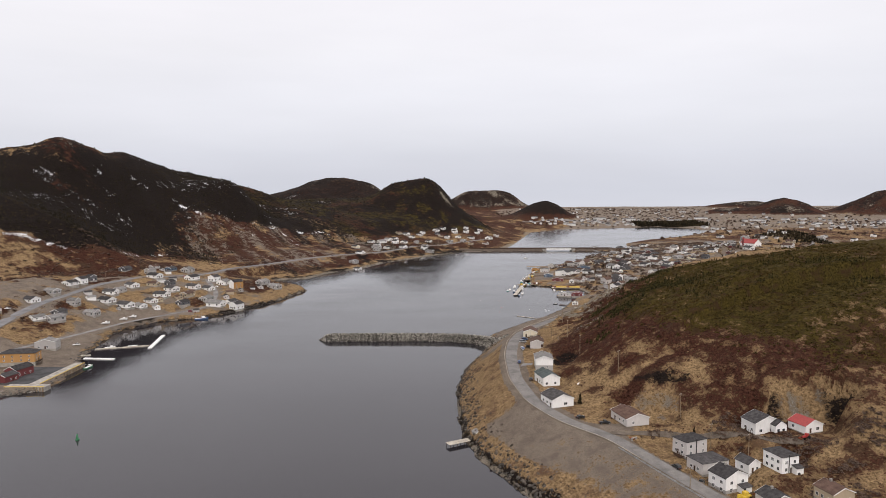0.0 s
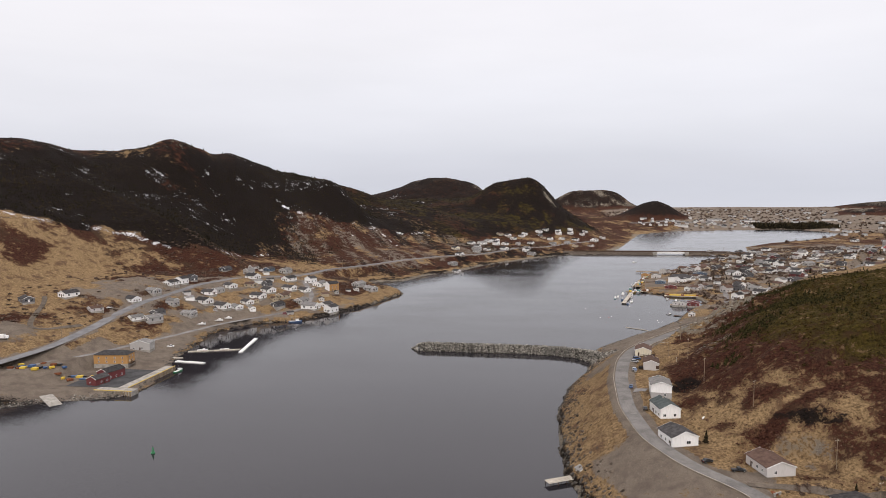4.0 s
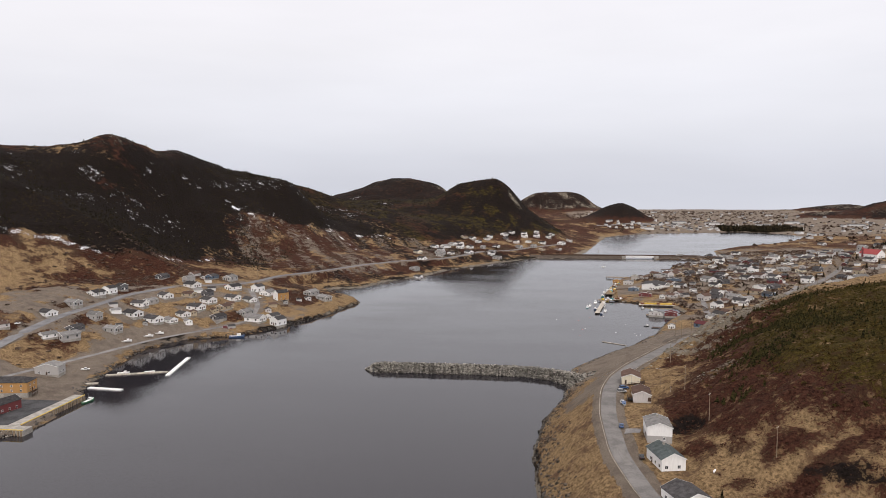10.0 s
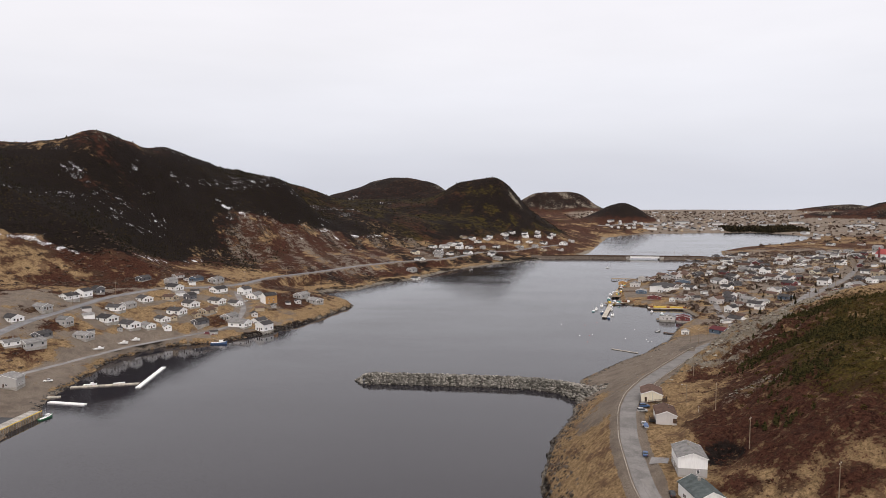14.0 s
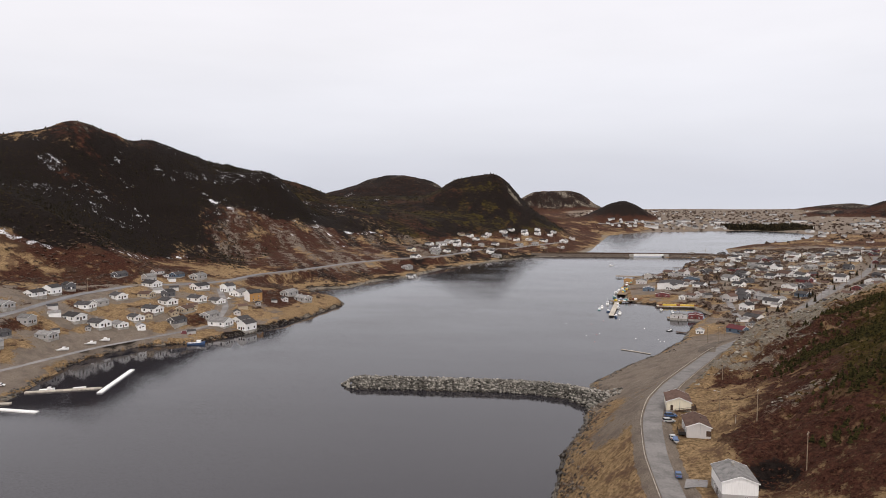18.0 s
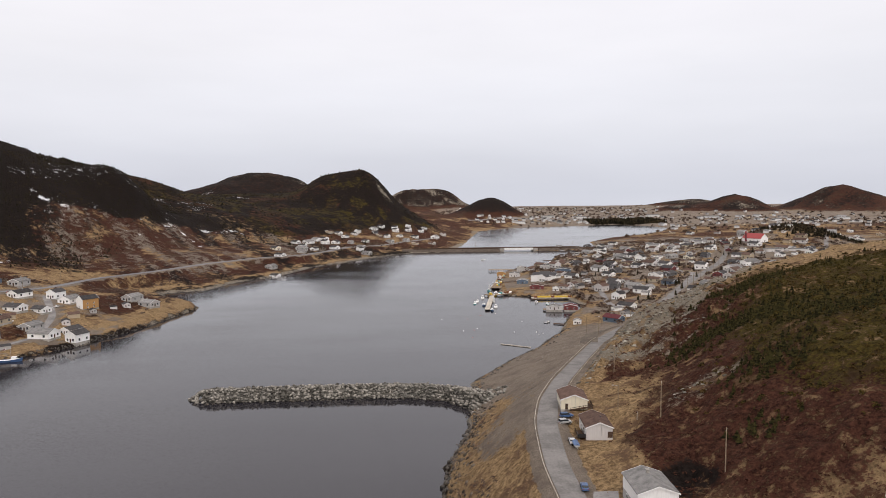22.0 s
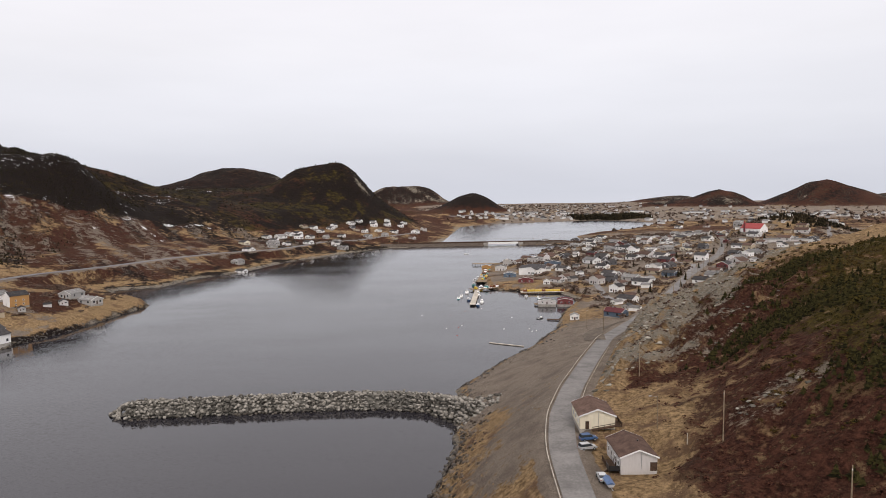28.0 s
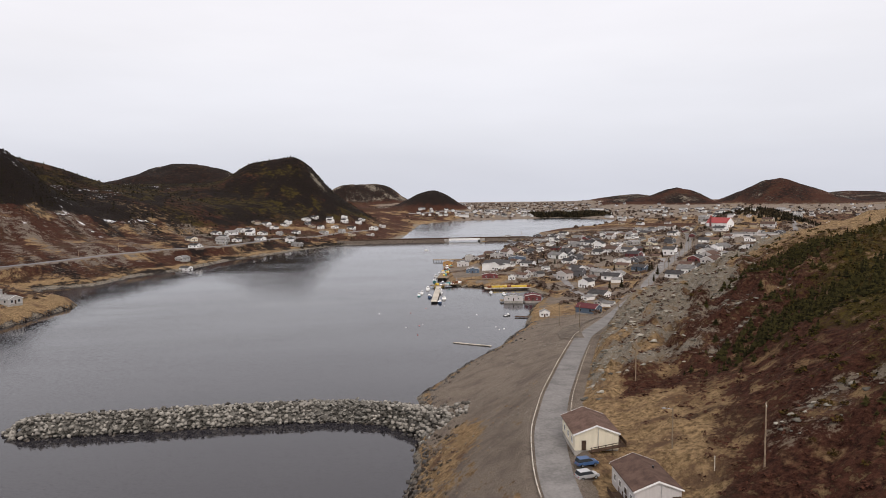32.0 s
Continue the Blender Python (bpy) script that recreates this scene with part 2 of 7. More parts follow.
# the slopes of the small waves
waves = n.new("ShaderNodeTexNoise")
waves.inputs["Scale"].default_value, waves.inputs["Detail"].default_value, waves.inputs["Roughness"].default_value = 1.0, 3, 0.6
l.new(mp.outputs[0], waves.inputs["Vector"])
centred = n.new("ShaderNodeVectorMath")
centred.operation = "SUBTRACT"
centred.inputs[1].default_value = (0.5, 0.5, 0.5)
l.new(waves.outputs["Color"], centred.inputs[0])
slopes = n.new("ShaderNodeVectorMath")
slopes.operation = "SCALE"
l.new(centred.outputs[0], slopes.inputs[0])
l.new(wind, slopes.inputs["Scale"])
# short steep faces turned down the harbour, with long backs
faces_abs = n.new("ShaderNodeVectorMath")
faces_abs.operation = "ABSOLUTE"
l.new(slopes.outputs[0], faces_abs.inputs[0])
faces_down = n.new("ShaderNodeVectorMath")
faces_down.operation = "MULTIPLY_ADD"
faces_down.inputs[1].default_value, faces_down.inputs[2].default_value = (0, -1.3, 0), (0, 0, 1)
l.new(faces_abs.outputs[0], faces_down.inputs[0])
level = n.new("ShaderNodeVectorMath")
level.operation = "MULTIPLY_ADD"
level.inputs[1].default_value = (0.8, 0.25, 0)
l.new(slopes.outputs[0], level.inputs[0])
l.new(faces_down.outputs[0], level.inputs[2])
unit = n.new("ShaderNodeVectorMath")
unit.operation = "NORMALIZE"
l.new(level.outputs[0], unit.inputs[0])
l.new(unit.outputs[0], b.inputs["Normal"])

# ---- the lie of the land (numbers in metres) ----
WEST_SHORE = [(-700, -400), (-560, 200), (-420, 300), (-320, 342), (-298, 361), (-270, 371), (-251, 385), (-262, 446), (-273, 470),
              (-288, 528), (-294, 575), (-280, 615), (-240, 638), (-212, 674), (-192, 736), (-173, 824), (-186, 850), (-212, 880),
              (-236, 930), (-196, 945), (-176, 1012), (-139, 1061), (-104, 1165), (-32, 1282), (50, 1385), (208, 1388)]
POND_SHORE = [(208, 1412), (118, 1422), (150, 1530), (172, 1640), (215, 1850), (258, 2050), (394, 2215), (560, 2285), (719, 2335), (800, 2250),
              (817, 2125), (740, 1960), (626, 1821), (516, 1716), (425, 1590), (392, 1440), (300, 1416), (262, 1412)]
EAST_SHORE = [(262, 1388), (330, 1385), (300, 1310), (262, 1248), (225, 1120), (150, 1068), (128, 985), (118, 900), (114, 872),
              (140, 850), (172, 838), (178, 800), (168, 776), (150, 745), (130, 692), (124, 676), (95, 627), (73, 598), (58, 574),
              (41, 546), (40, 520), (33, 489), (28, 464), (17, 433), (10, 384), (10, 339), (12, 298), (18, 271), (28, 248), (38, 228),
              (60, 190), (85, 140), (100, 50), (110, -400)]
EAST_ROAD = [(165, 40, 4), (140, 110, 7), (117, 170, 11), (96, 212, 14), (77, 249, 17.5), (59, 267, 19), (47, 290, 21), (41.5, 324, 23.5), (42.5, 366, 26),
             (47, 398, 27.5), (54, 423, 27.5), (67, 455, 26), (90, 506, 22), (117, 563, 18), (156, 622, 15), (209, 701, 14), (278, 810, 15),
             (397, 977, 18), (452, 1070, 20), (520, 1200, 20)]
WEST_ROAD = [(-375, 330, 10), (-362, 390, 12), (-352, 425, 14.5), (-350, 446, 16), (-356, 498, 18.5), (-359, 525, 22), (-362, 573, 26), (-357, 612, 28.5),
             (-359, 669, 29.5), (-339, 726, 30.5), (-306, 763, 27), (-288, 797, 25.5), (-295, 910, 19.5), (-260, 990, 17.5), (-226, 1072, 17),
             (-177, 1149, 16.5), (-122, 1217, 14), (-91, 1285, 13.5), (-61, 1374, 13), (-6, 1429, 11), (40, 1500, 12), (100, 1580, 13)]
BEACH_ROAD = [(-352, 400, 8.5), (-326, 450, 8), (-310, 519, 6), (-303, 556, 5), (-294, 593, 4.5), (-267, 640, 4.5), (-243, 672, 6), (-252, 720, 13), (-280, 770, 22)]
ROAD_HALF = 4.0
# level ground under the houses on the slope: x, y, height, radius
PADS = [(59.5, 414, 28.4, 7), (61, 390.6, 26.2, 7), (58.3, 338, 26.0, 8), (57.5, 318, 23.0, 7), (58.4, 289.5, 20.2, 8), (88.9, 268.6, 18.4, 11), (74, 264, 18.3, 6),
        (106.9, 239.9, 14.5, 8), (109.2, 225.6, 13.2, 8), (111.4, 210.4, 11.8, 7), (134.2, 216.5, 17.0, 8), (140, 245, 22.0, 9), (155.5, 239, 23.8, 10)]


def lattice(ix, iy, seed):
    h = (ix.astype(np.int64) * 374761393 + iy.astype(np.int64) * 668265263 + seed * 144665) & 0x7FFFFFFF
    h = ((h ^ (h >> 13)) * 1274126177) & 0x7FFFFFFF
    return ((h ^ (h >> 16)) & 0xFFFF) / 65535.0


def value_noise(x, y, size, seed=0, octaves=4, gain=0.5):
    """Smooth noise from 0 to 1, about size metres across at its largest."""
    total, amp, norm = 0.0, 1.0, 0.0
    for k in range(octaves):
        u, v = x / size * 2 ** k + 17.3 * k, y / size * 2 ** k - 9.1 * k
        iu, iv = np.floor(u), np.floor(v)
        fu, fv = u - iu, v - iv
        fu, fv = fu * fu * (3 - 2 * fu), fv * fv * (3 - 2 * fv)
        a, b_ = lattice(iu, iv, seed + k), lattice(iu + 1, iv, seed + k)
        c_, d_ = lattice(iu, iv + 1, seed + k), lattice(iu + 1, iv + 1, seed + k)
        total = total + amp * ((a * (1 - fu) + b_ * fu) * (1 - fv) + (c_ * (1 - fu) + d_ * fu) * fv)
        norm, amp = norm + amp, amp * gain
    return total / norm


def smooth(a, b_, v):
    t = np.clip((v - a) / (b_ - a), 0, 1)
    return t * t * (3 - 2 * t)


def to_line(x, y, line):
    """Distance to a polyline, the height carried along it, and on which side (positive: to its right)."""
    best, zz, side = np.full(x.shape, 1e9), np.zeros(x.shape), np.zeros(x.shape)
    for p, q in zip(line, line[1:]):
        dx, dy = q[0] - p[0], q[1] - p[1]
        t = np.clip(((x - p[0]) * dx + (y - p[1]) * dy) / (dx * dx + dy * dy), 0, 1)
        ex, ey = x - p[0] - t * dx, y - p[1] - t * dy
        d = np.hypot(ex, ey)
        near = d < best
        best = np.where(near, d, best)
        if len(p) > 2:
            zz = np.where(near, p[2] + t * (q[2] - p[2]), zz)
        side = np.where(near, np.sign(ex * dy - ey * dx), side)
    return best, zz, side


SHORE = WEST_SHORE + POND_SHORE + EAST_SHORE


def inside(x, y, ring):
    odd = np.zeros(x.shape, bool)
    for (ax, ay), (bx, by) in zip(ring, ring[1:] + ring[:1]):
        if ay != by:
            odd ^= ((ay > y) != (by > y)) & (x < (bx - ax) * (y - ay) / (by - ay) + ax)
    return odd


def bump(x, y, cx, cy, sx, sy, h, turn=0.0):
    c, s = math.cos(radians(turn)), math.sin(radians(turn))
    u, v = (x - cx) * c + (y - cy) * s, -(x - cx) * s + (y - cy) * c
    return h * np.exp(-(u / sx) ** 2 - (v / sy) ** 2)


def scar_radius(x, y):
    """1 at the rim of the bowl dug into the hill behind the red-roofed garage."""
    return np.hypot((x - 160) / 20, (y - 243) / 17)


def land(x, y, detail=True):
    """Height of the ground, and the masks that its cover follows."""
    x, y = np.asarray(x, float), np.asarray(y, float)
    d, _, _ = to_line(x, y, SHORE)
    wet = inside(x, y, SHORE)
    d = np.where(wet, -d, d)
    rough_, rolling = value_noise(x, y, 34, 3, 5), value_noise(x, y, 190, 8, 4)
    gully = value_noise(x * 0.8 + y * 0.6, (y * 0.8 - x * 0.6) * 0.25, 60, 21, 4)
    if detail:
        d = d + (value_noise(x, y, 9, 5, 3) - 0.5) * 3.2 * (d < 40)
    # west side: shelf, mountain and its ridge
    ridge = np.interp(y, [-400, 400, 684, 834, 960, 1020, 1160, 1380, 1540, 1620, 1700, 1850, 2050, 2400], [0.80, 0.84, 0.84, 0.80, 0.82, 0.86, 0.865, 0.825, 0.757, 0.57, 0.50, 0.44, 0.42, 0.36])
    low = np.interp(d, [0, 5, 25, 60, 110, 200, 260], [0, 1.8, 5, 14, 27, 42, 58])
    low = low * np.interp(y, [300, 470, 640, 1000, 1120, 1400], [0.75, 0.8, 1.0, 0.9, 0.85, 0.6])
    low = low + 3.6 * smooth(0, 5, d) * smooth(690, 730, y) * (1 - smooth(850, 900, y)) * (1 - smooth(30, 90, d))
    high = np.interp(d, [170, 250, 300, 360, 430, 520, 800, 1400], [0, 38, 66, 100, 134, 152, 150, 110]) * ridge * (1 - bump(x, y, -190, 1650, 190, 230, 0.45))
    spur = bump(x, y, -395, 590, 120, 90, 14, 20)
    west = low + high + spur + bump(x, y, -585, 1035, 66, 95, 61) + bump(x, y, -740, 895, 70, 110, 26) + bump(x, y, -560, 1210, 80, 120, 26) + bump(x, y, -408, 1272, 50, 70, 46) + bump(x, y, -520, 1440, 50, 80, 9) - bump(x, y, -380, 1420, 90, 150, 16) + (rolling - 0.5) * 24 * smooth(150, 420, d)
    west = west + (gully - 0.5) * 16 * smooth(150, 300, d) * smooth(900, 1050, y) * (1 - smooth(1700, 1900, y))
    # east side: bank, road, bench and hill
    ru, rz, rs = to_line(x, y, EAST_ROAD)
    u = ru * rs
    over = np.maximum(ru - ROAD_HALF - 1.5, 0)
    dl = np.maximum(d, 0)
    bank = rz * np.clip(dl / (dl + over + 1e-6), 0, 1) ** 0.85
    hill_y = (1 - smooth(600, 800, y)) * (0.55 + 0.45 * smooth(150, 330, y))
    rise = np.interp(over, [0, 12, 29, 49, 60, 76, 140, 220, 340], [0, 1.2, 6, 18, 24, 33, 49, 61, 70]) * hill_y
    rise = rise + 8 * (1 - np.exp(-np.maximum(over - 2, 0) / 12)) * smooth(440, 480, y) * (1 - smooth(560, 640, y))
    rise = rise + bump(x, y, 225, 565, 80, 50, 5) - bump(x, y, 128, 232, 40, 26, 6) - bump(x, y, 105, 274, 15, 8, 4.5, -25) + bump(x, y, 113, 291, 18, 8, 3.5, -25) - bump(x, y, 72, 347, 7, 8, 3.0)
    rise = rise + bump(x, y, 142, 590, 34, 50, 9) * smooth(2, 14, over)
    hill = rz + rise + (rolling - 0.5) * 12 * smooth(30, 120, over) * hill_y
    town = 3 + 13 * (1 - np.exp(-dl / 130)) + bump(x, y, 520, 1080, 130, 110, 20) + bump(x, y, 575, 1120, 75, 80, 24) + bump(x, y, 420, 800, 110, 110, 14)
    town = np.where(over < 6, rz + (town - rz) * smooth(0, 6, over), town)
    town = np.minimum(town, 0.6 + dl * 0.5)
    east = np.where(u > 0, hill, bank)
    mix = smooth(600, 700, y)
    east = east * (1 - mix) + np.where(u > 0, np.maximum(town, rz + rise), town) * mix
    # far country: low plain round the pond and hills on the skyline
    plain_ = 2 + 7 * (1 - np.exp(-dl / 90)) + np.clip(y - 2300, 0, 3000) * 0.0035 + (rolling - 0.5) * 5
    plain_ = np.minimum(plain_, 0.5 + dl * 0.3)
    mid_x = np.interp(y, [0, 1250, 1400, 1640, 2120, 2300], [-70, -70, 190, 250, 330, 420])
    is_west = smooth(0, 90, mid_x - x + 45)
    z = west * is_west + east * (1 - is_west)
    far = np.maximum(smooth(1150, 1500, y) * (1 - is_west), smooth(2050, 2700, y))
    z = z * (1 - far) + plain_ * far
    z = z + bump(x, y, -34, 1819, 112, 145, 74, 15) + bump(x, y, -38, 1819, 46, 60, 17) + bump(x, y, -150, 1850, 170, 150, 30)
    z = z + bump(x, y, -395, 2560, 150, 260, 94) + bump(x, y, -560, 2560, 260, 260, 84) + bump(x, y, -250, 2560, 110, 200, 64) + bump(x, y, -140, 1830, 55, 110, 18)
    z = z + bump(x, y, 335, 4000, 125, 180, 92) + bump(x, y, 130, 3950, 150, 180, 98) + bump(x, y, 362, 2520, 112, 110, 66)
    z = z + bump(x, y, 1393, 2850, 125, 160, 78) + bump(x, y, 1470, 2800, 50, 80, 9) + bump(x, y, 1190, 2950, 95, 160, 36) + bump(x, y, 1845, 2900, 155, 220, 98) + bump(x, y, 2020, 2860, 150, 200, 36)
    z = z + bump(x, y, 2330, 3000, 240, 240, 62) + bump(x, y, 1740, 4000, 230, 160, 50) + bump(x, y, 2450, 2100, 260, 500, 44)
    z = z + (value_noise(x, y, 130, 151, 4) - 0.5) * 0.34 * np.clip(z - 18, 0, 90) * smooth(1500, 1900, y)
    wr, wz, _ = to_line(x, y, WEST_ROAD)
    br, bz, _ = to_line(x, y, BEACH_ROAD)
    for rr_, zz_, half in ((wr, wz, 5.0), (br, bz, 3.5)):
        z = z + (zz_ - z) * (1 - smooth(half, half + 12, rr_))
    quay = smooth(-3, 3, x + 345) * (1 - smooth(-255, -245, x)) * smooth(372, 380, y) * (1 - smooth(438, 452, y)) * (d > 0)
    z = z + (2.6 - z) * quay * (x > -315)
    if detail:
        cut = smooth(425, 465, y) * (1 - smooth(640, 700, y)) * smooth(1, 7, over) * (1 - smooth(50, 80, over)) * (u > 0)
        ledge = 1 - 2 * np.abs(value_noise(x * 0.75 + y * 0.66, (y * 0.75 - x * 0.66) * 2.2, 26, 91, 4) - 0.5)
        z = z + (ledge - 0.6) * 9.5 * cut + (value_noise(x * 0.8 + y * 0.6, (y * 0.8 - x * 0.6) * 3.0, 12, 137, 3) - 0.5) * 4.0 * cut
        z = z + (value_noise(x * 0.85 + y * 0.5, (y * 0.85 - x * 0.5) * 1.8, 7, 171, 3) - 0.5) * 2.6 * smooth(6, 16, over) * (u > 0) * (x > 0) * (y < 660) * (1 - far)
        z = z + (value_noise(x, y, 15, 93, 3) - 0.5) * 3.4 * smooth(10, 24, over) * (u > 0) * hill_y * (1 - far) * (1 - is_west)
        z = z + (rough_ - 0.5) * np.clip(d * 0.05, 0, 3.2) * smooth(5, 12, np.minimum(ru, np.minimum(wr, br + 1)))
        z = np.where(ru < ROAD_HALF + 1.5, np.where(y < 1150, rz, z), z)
        z = z + (value_noise(x, y, 6, 31, 3) - 0.5) * 1.3 * smooth(7, 16, ru) * smooth(2, 8, d) * (x > -40) * (y < 700)
    for px, py, pz, pr in PADS:
        z = z + (pz - z) * (1 - smooth(pr, pr + 9, np.hypot(x - px, y - py)))
    bowl = scar_radius(x, y)
    z = np.where((y > 240) & (bowl < 1.3), np.minimum(z, 23.9 + 12.0 * smooth(0.62, 1.06, bowl + (value_noise(x, y, 5, 131, 2) - 0.5) * 0.12) + 30 * smooth(1.06, 1.3, bowl)), z)
    z = np.where((ru < ROAD_HALF + 1.5) & (y < 1150), rz, z)
    z = np.where(d > 0, np.maximum(z, np.minimum(d * 0.4, 1.2)), np.maximum(d * 0.45, -8))
    return z, dict(d=d, ru=ru, u=u, is_west=is_west, rolling=rolling, rough=rough_, gully=gully, hill_y=hill_y, over=over, far=far, wr=wr, br=br)



def part(name, bm, material_, parent=None, label="", smooth_=False):
    """Links a bmesh (or a mesh) as one object under a thing or part."""
    if isinstance(bm, bmesh.types.BMesh):
        me = bpy.data.meshes.new(name)
        bm.to_mesh(me)
        bm.free()
    else:
        me = bm
    for m in (material_ if isinstance(material_, (list, tuple)) else [material_]):
        me.materials.append(m)
    if smooth_:
        me.polygons.foreach_set("use_smooth", [True] * len(me.polygons))
    ob = new(name, me)
    ob.parent = parent
    if label:
        ob["label"] = label
    return ob


def axis(*spans):
    """Coordinates from start to end in steps: (start, end, first step, last step)."""
    out = []
    for a, b_, s0, s1 in spans:
        v = a
        while v < b_ - 1e-6:
            out.append(v)
            v += s0 + (s1 - s0) * (v - a) / (b_ - a)
    return np.array(out + [spans[-1][1]])


gx = axis((-3000, -760, 90, 14), (-760, -20, 7, 5), (-20, 190, 1.3, 1.4), (190, 620, 3, 9), (620, 3600, 10, 110))
gy = axis((-420, 110, 40, 5), (110, 560, 1.4, 1.8), (560, 1150, 2.0, 8), (1150, 2400, 9, 18), (2400, 4600, 20, 50))
X, Y = np.meshgrid(gx, gy)
Z, masks = land(X.ravel(), Y.ravel())
xs, ys = X.ravel(), Y.ravel()
nx, ny = len(gx), len(gy)
idx = np.arange(nx * ny).reshape(ny, nx)
quads = np.stack([idx[:-1, :-1], idx[:-1, 1:], idx[1:, 1:], idx[1:, :-1]], -1).reshape(-1, 4)
me = bpy.data.meshes.new("ground")
me.vertices.add(nx * ny)
me.vertices.foreach_set("co", np.stack([xs, ys, Z], -1).ravel())
me.loops.add(quads.size)
me.loops.foreach_set("vertex_index", quads.ravel())
me.polygons.add(len(quads))
me.polygons.foreach_set("loop_start", np.arange(0, quads.size, 4))
me.polygons.foreach_set("use_smooth", np.ones(len(quads), bool))
me.update()
Zg = Z.reshape(ny, nx)
mask_grids = {key: masks[key].reshape(ny, nx) for key in ("d", "ru", "u", "wr", "br", "over")}


def grid_at(grid, x, y):
    i, j = int(min(max(np.searchsorted(gx, x) - 1, 0), nx - 2)), int(min(max(np.searchsorted(gy, y) - 1, 0), ny - 2))
    u, v = (x - gx[i]) / (gx[i + 1] - gx[i]), (y - gy[j]) / (gy[j + 1] - gy[j])
    return float((grid[j, i] * (1 - u) + grid[j, i + 1] * u) * (1 - v) + (grid[j + 1, i] * (1 - u) + grid[j + 1, i + 1] * u) * v)


def ground_at(x, y):
    return grid_at(Zg, x, y)


gzy, gzx = np.gradient(Z.reshape(ny, nx), gy, gx)
slope = np.hypot(gzx, gzy).ravel()


def meadow(x, y):
    """Where the hillside heath gives way to straw (below 0) or closes up (above 0)."""
    total = np.zeros(np.shape(x))
    for px, py, sx, sy, h, turn in ((118, 308, 20, 11, -0.5, -20), (140, 288, 22, 13, -0.45, -40), (150, 262, 18, 9, -0.5, -20), (123, 416, 16, 5, -0.6, 30), (80, 424, 10, 8, -0.6, 0),
                                    (57, 366, 8, 14, -0.7, 0), (79, 321, 12, 12, -0.4, 0), (138, 320, 22, 8, 0.5, -35), (172, 276, 22, 10, 0.5, -30), (106, 460, 18, 24, 0.35, 0), (86, 334, 12, 11, 0.55, 0), (106, 320, 14, 7, -0.5, -20), (86, 404, 15, 10, -0.6, 20), (104, 384, 16, 12, -0.35, 0), (70, 432, 9, 9, -0.4, 0), (80, 372, 10, 14, 0.3, 0)):
        total = total + bump(x, y, px, py, sx, sy, h * 0.6, turn)
    return total


def cover_masks(x, y, z, k, slope_):
    """What grows or lies where: heath, scrub, rock, forest, snow, gravel, each from 0 to 1. Far rock and gravel include
    painted haze.
    """
    w, d = k["is_west"], k["d"]
    e = 1 - w
    n1, n2, n3 = value_noise(x, y, 70, 41, 4), value_noise(x, y, 28, 43, 4), value_noise(x, y, 150, 47, 3)
    up = k["over"] * (k["u"] > 0)
    hill = e * k["hill_y"] * (k["far"] < 0.3)
    heath = hill * np.clip(0.17 + 0.35 * smooth(305, 340, y) + smooth(8, 28, up) * 0.42 + (n1 - 0.5) * 1.1 + (n2 - 0.5) * 1.0 + (value_noise(x, y, 9, 81, 2) - 0.5) * 0.7 - bump(x, y, 82, 300, 26, 45, 0.3) - bump(x, y, 74, 398, 11, 16, 0.9) + bump(x, y, 98, 352, 20, 20, 0.45) + meadow(x, y), 0, 1) * smooth(4, 14, up)
    heath = np.maximum(heath, w * smooth(4, 40, d) * np.clip(0.47 + (n2 - 0.5) * 1.5 + (n1 - 0.5) * 0.9 - bump(x, y, -430, 560, 90, 110, 0.25) + 0.22 * smooth(620, 720, y) * smooth(22, 36, z), 0, 1))
    heath = np.maximum(heath, k["far"] * np.clip(0.42 + (n1 - 0.5) * 1.5, 0, 0.7))
    heath = np.maximum(heath, e * (1 - hill) * np.clip(0.30 + (n2 - 0.5) * 2.0, 0, 0.6))
    heath = np.maximum(heath, smooth(1300, 1500, y) * np.clip(0.5 + (n2 - 0.5), 0, 1))
    heath = np.maximum(heath, hill * (k["u"] < 0) * np.clip((n2 - 0.45) * 2.5, 0, 1) * 0.8)
    heath = np.minimum(np.maximum(heath, w * smooth(880, 1000, y) * np.clip(0.64 + (n2 - 0.5) * 1.2, 0, 1) * smooth(1.5, 5, z)), 0.68 + 0.2 * w)
    tan_cut = hill * smooth(440, 480, y) * (1 - smooth(640, 690, y)) * (1 - smooth(50, 85, up)) * np.clip(0.3 + (n2 - 0.5) * 2.5, 0, 0.9)
    heath = heath * (1 - tan_cut)
    scrub = hill * smooth(-18, 26, up - np.interp(y, [250, 320, 374, 450, 600], [98, 74, 52, 50, 46]) + (n3 - 0.5) * 30 + (n2 - 0.5) * 34) * np.clip(0.66 + (n1 - 0.5) * 0.9, 0, 0.8) * (1 - np.clip(1.6 * bump(x, y, 232, 560, 60, 40, 1.0), 0, 1))
    heath = np.maximum(heath, hill * smooth(-45, -12, up - np.interp(y, [250, 320, 374, 450, 600], [98, 74, 52, 50, 46]) + (n2 - 0.5) * 40) * 0.66)
    heath = heath * (1 - 0.9 * np.clip(1.6 * bump(x, y, 232, 560, 60, 40, 1.0), 0, 1))
    scrub = np.maximum(scrub, w * smooth(1300, 1500, y) * (1 - smooth(1550, 1700, y)) * smooth(25, 60, z) * 0.5)
    low_edge = np.interp(y, [400, 650, 728, 764, 816, 907, 950, 1010, 1047, 1085, 1113, 1150, 1185, 1229, 1260, 1325, 1400, 1550], [112, 106, 86, 67, 57, 41, 37, 44, 62, 87, 97, 86, 74, 64, 56, 48, 34, 26])
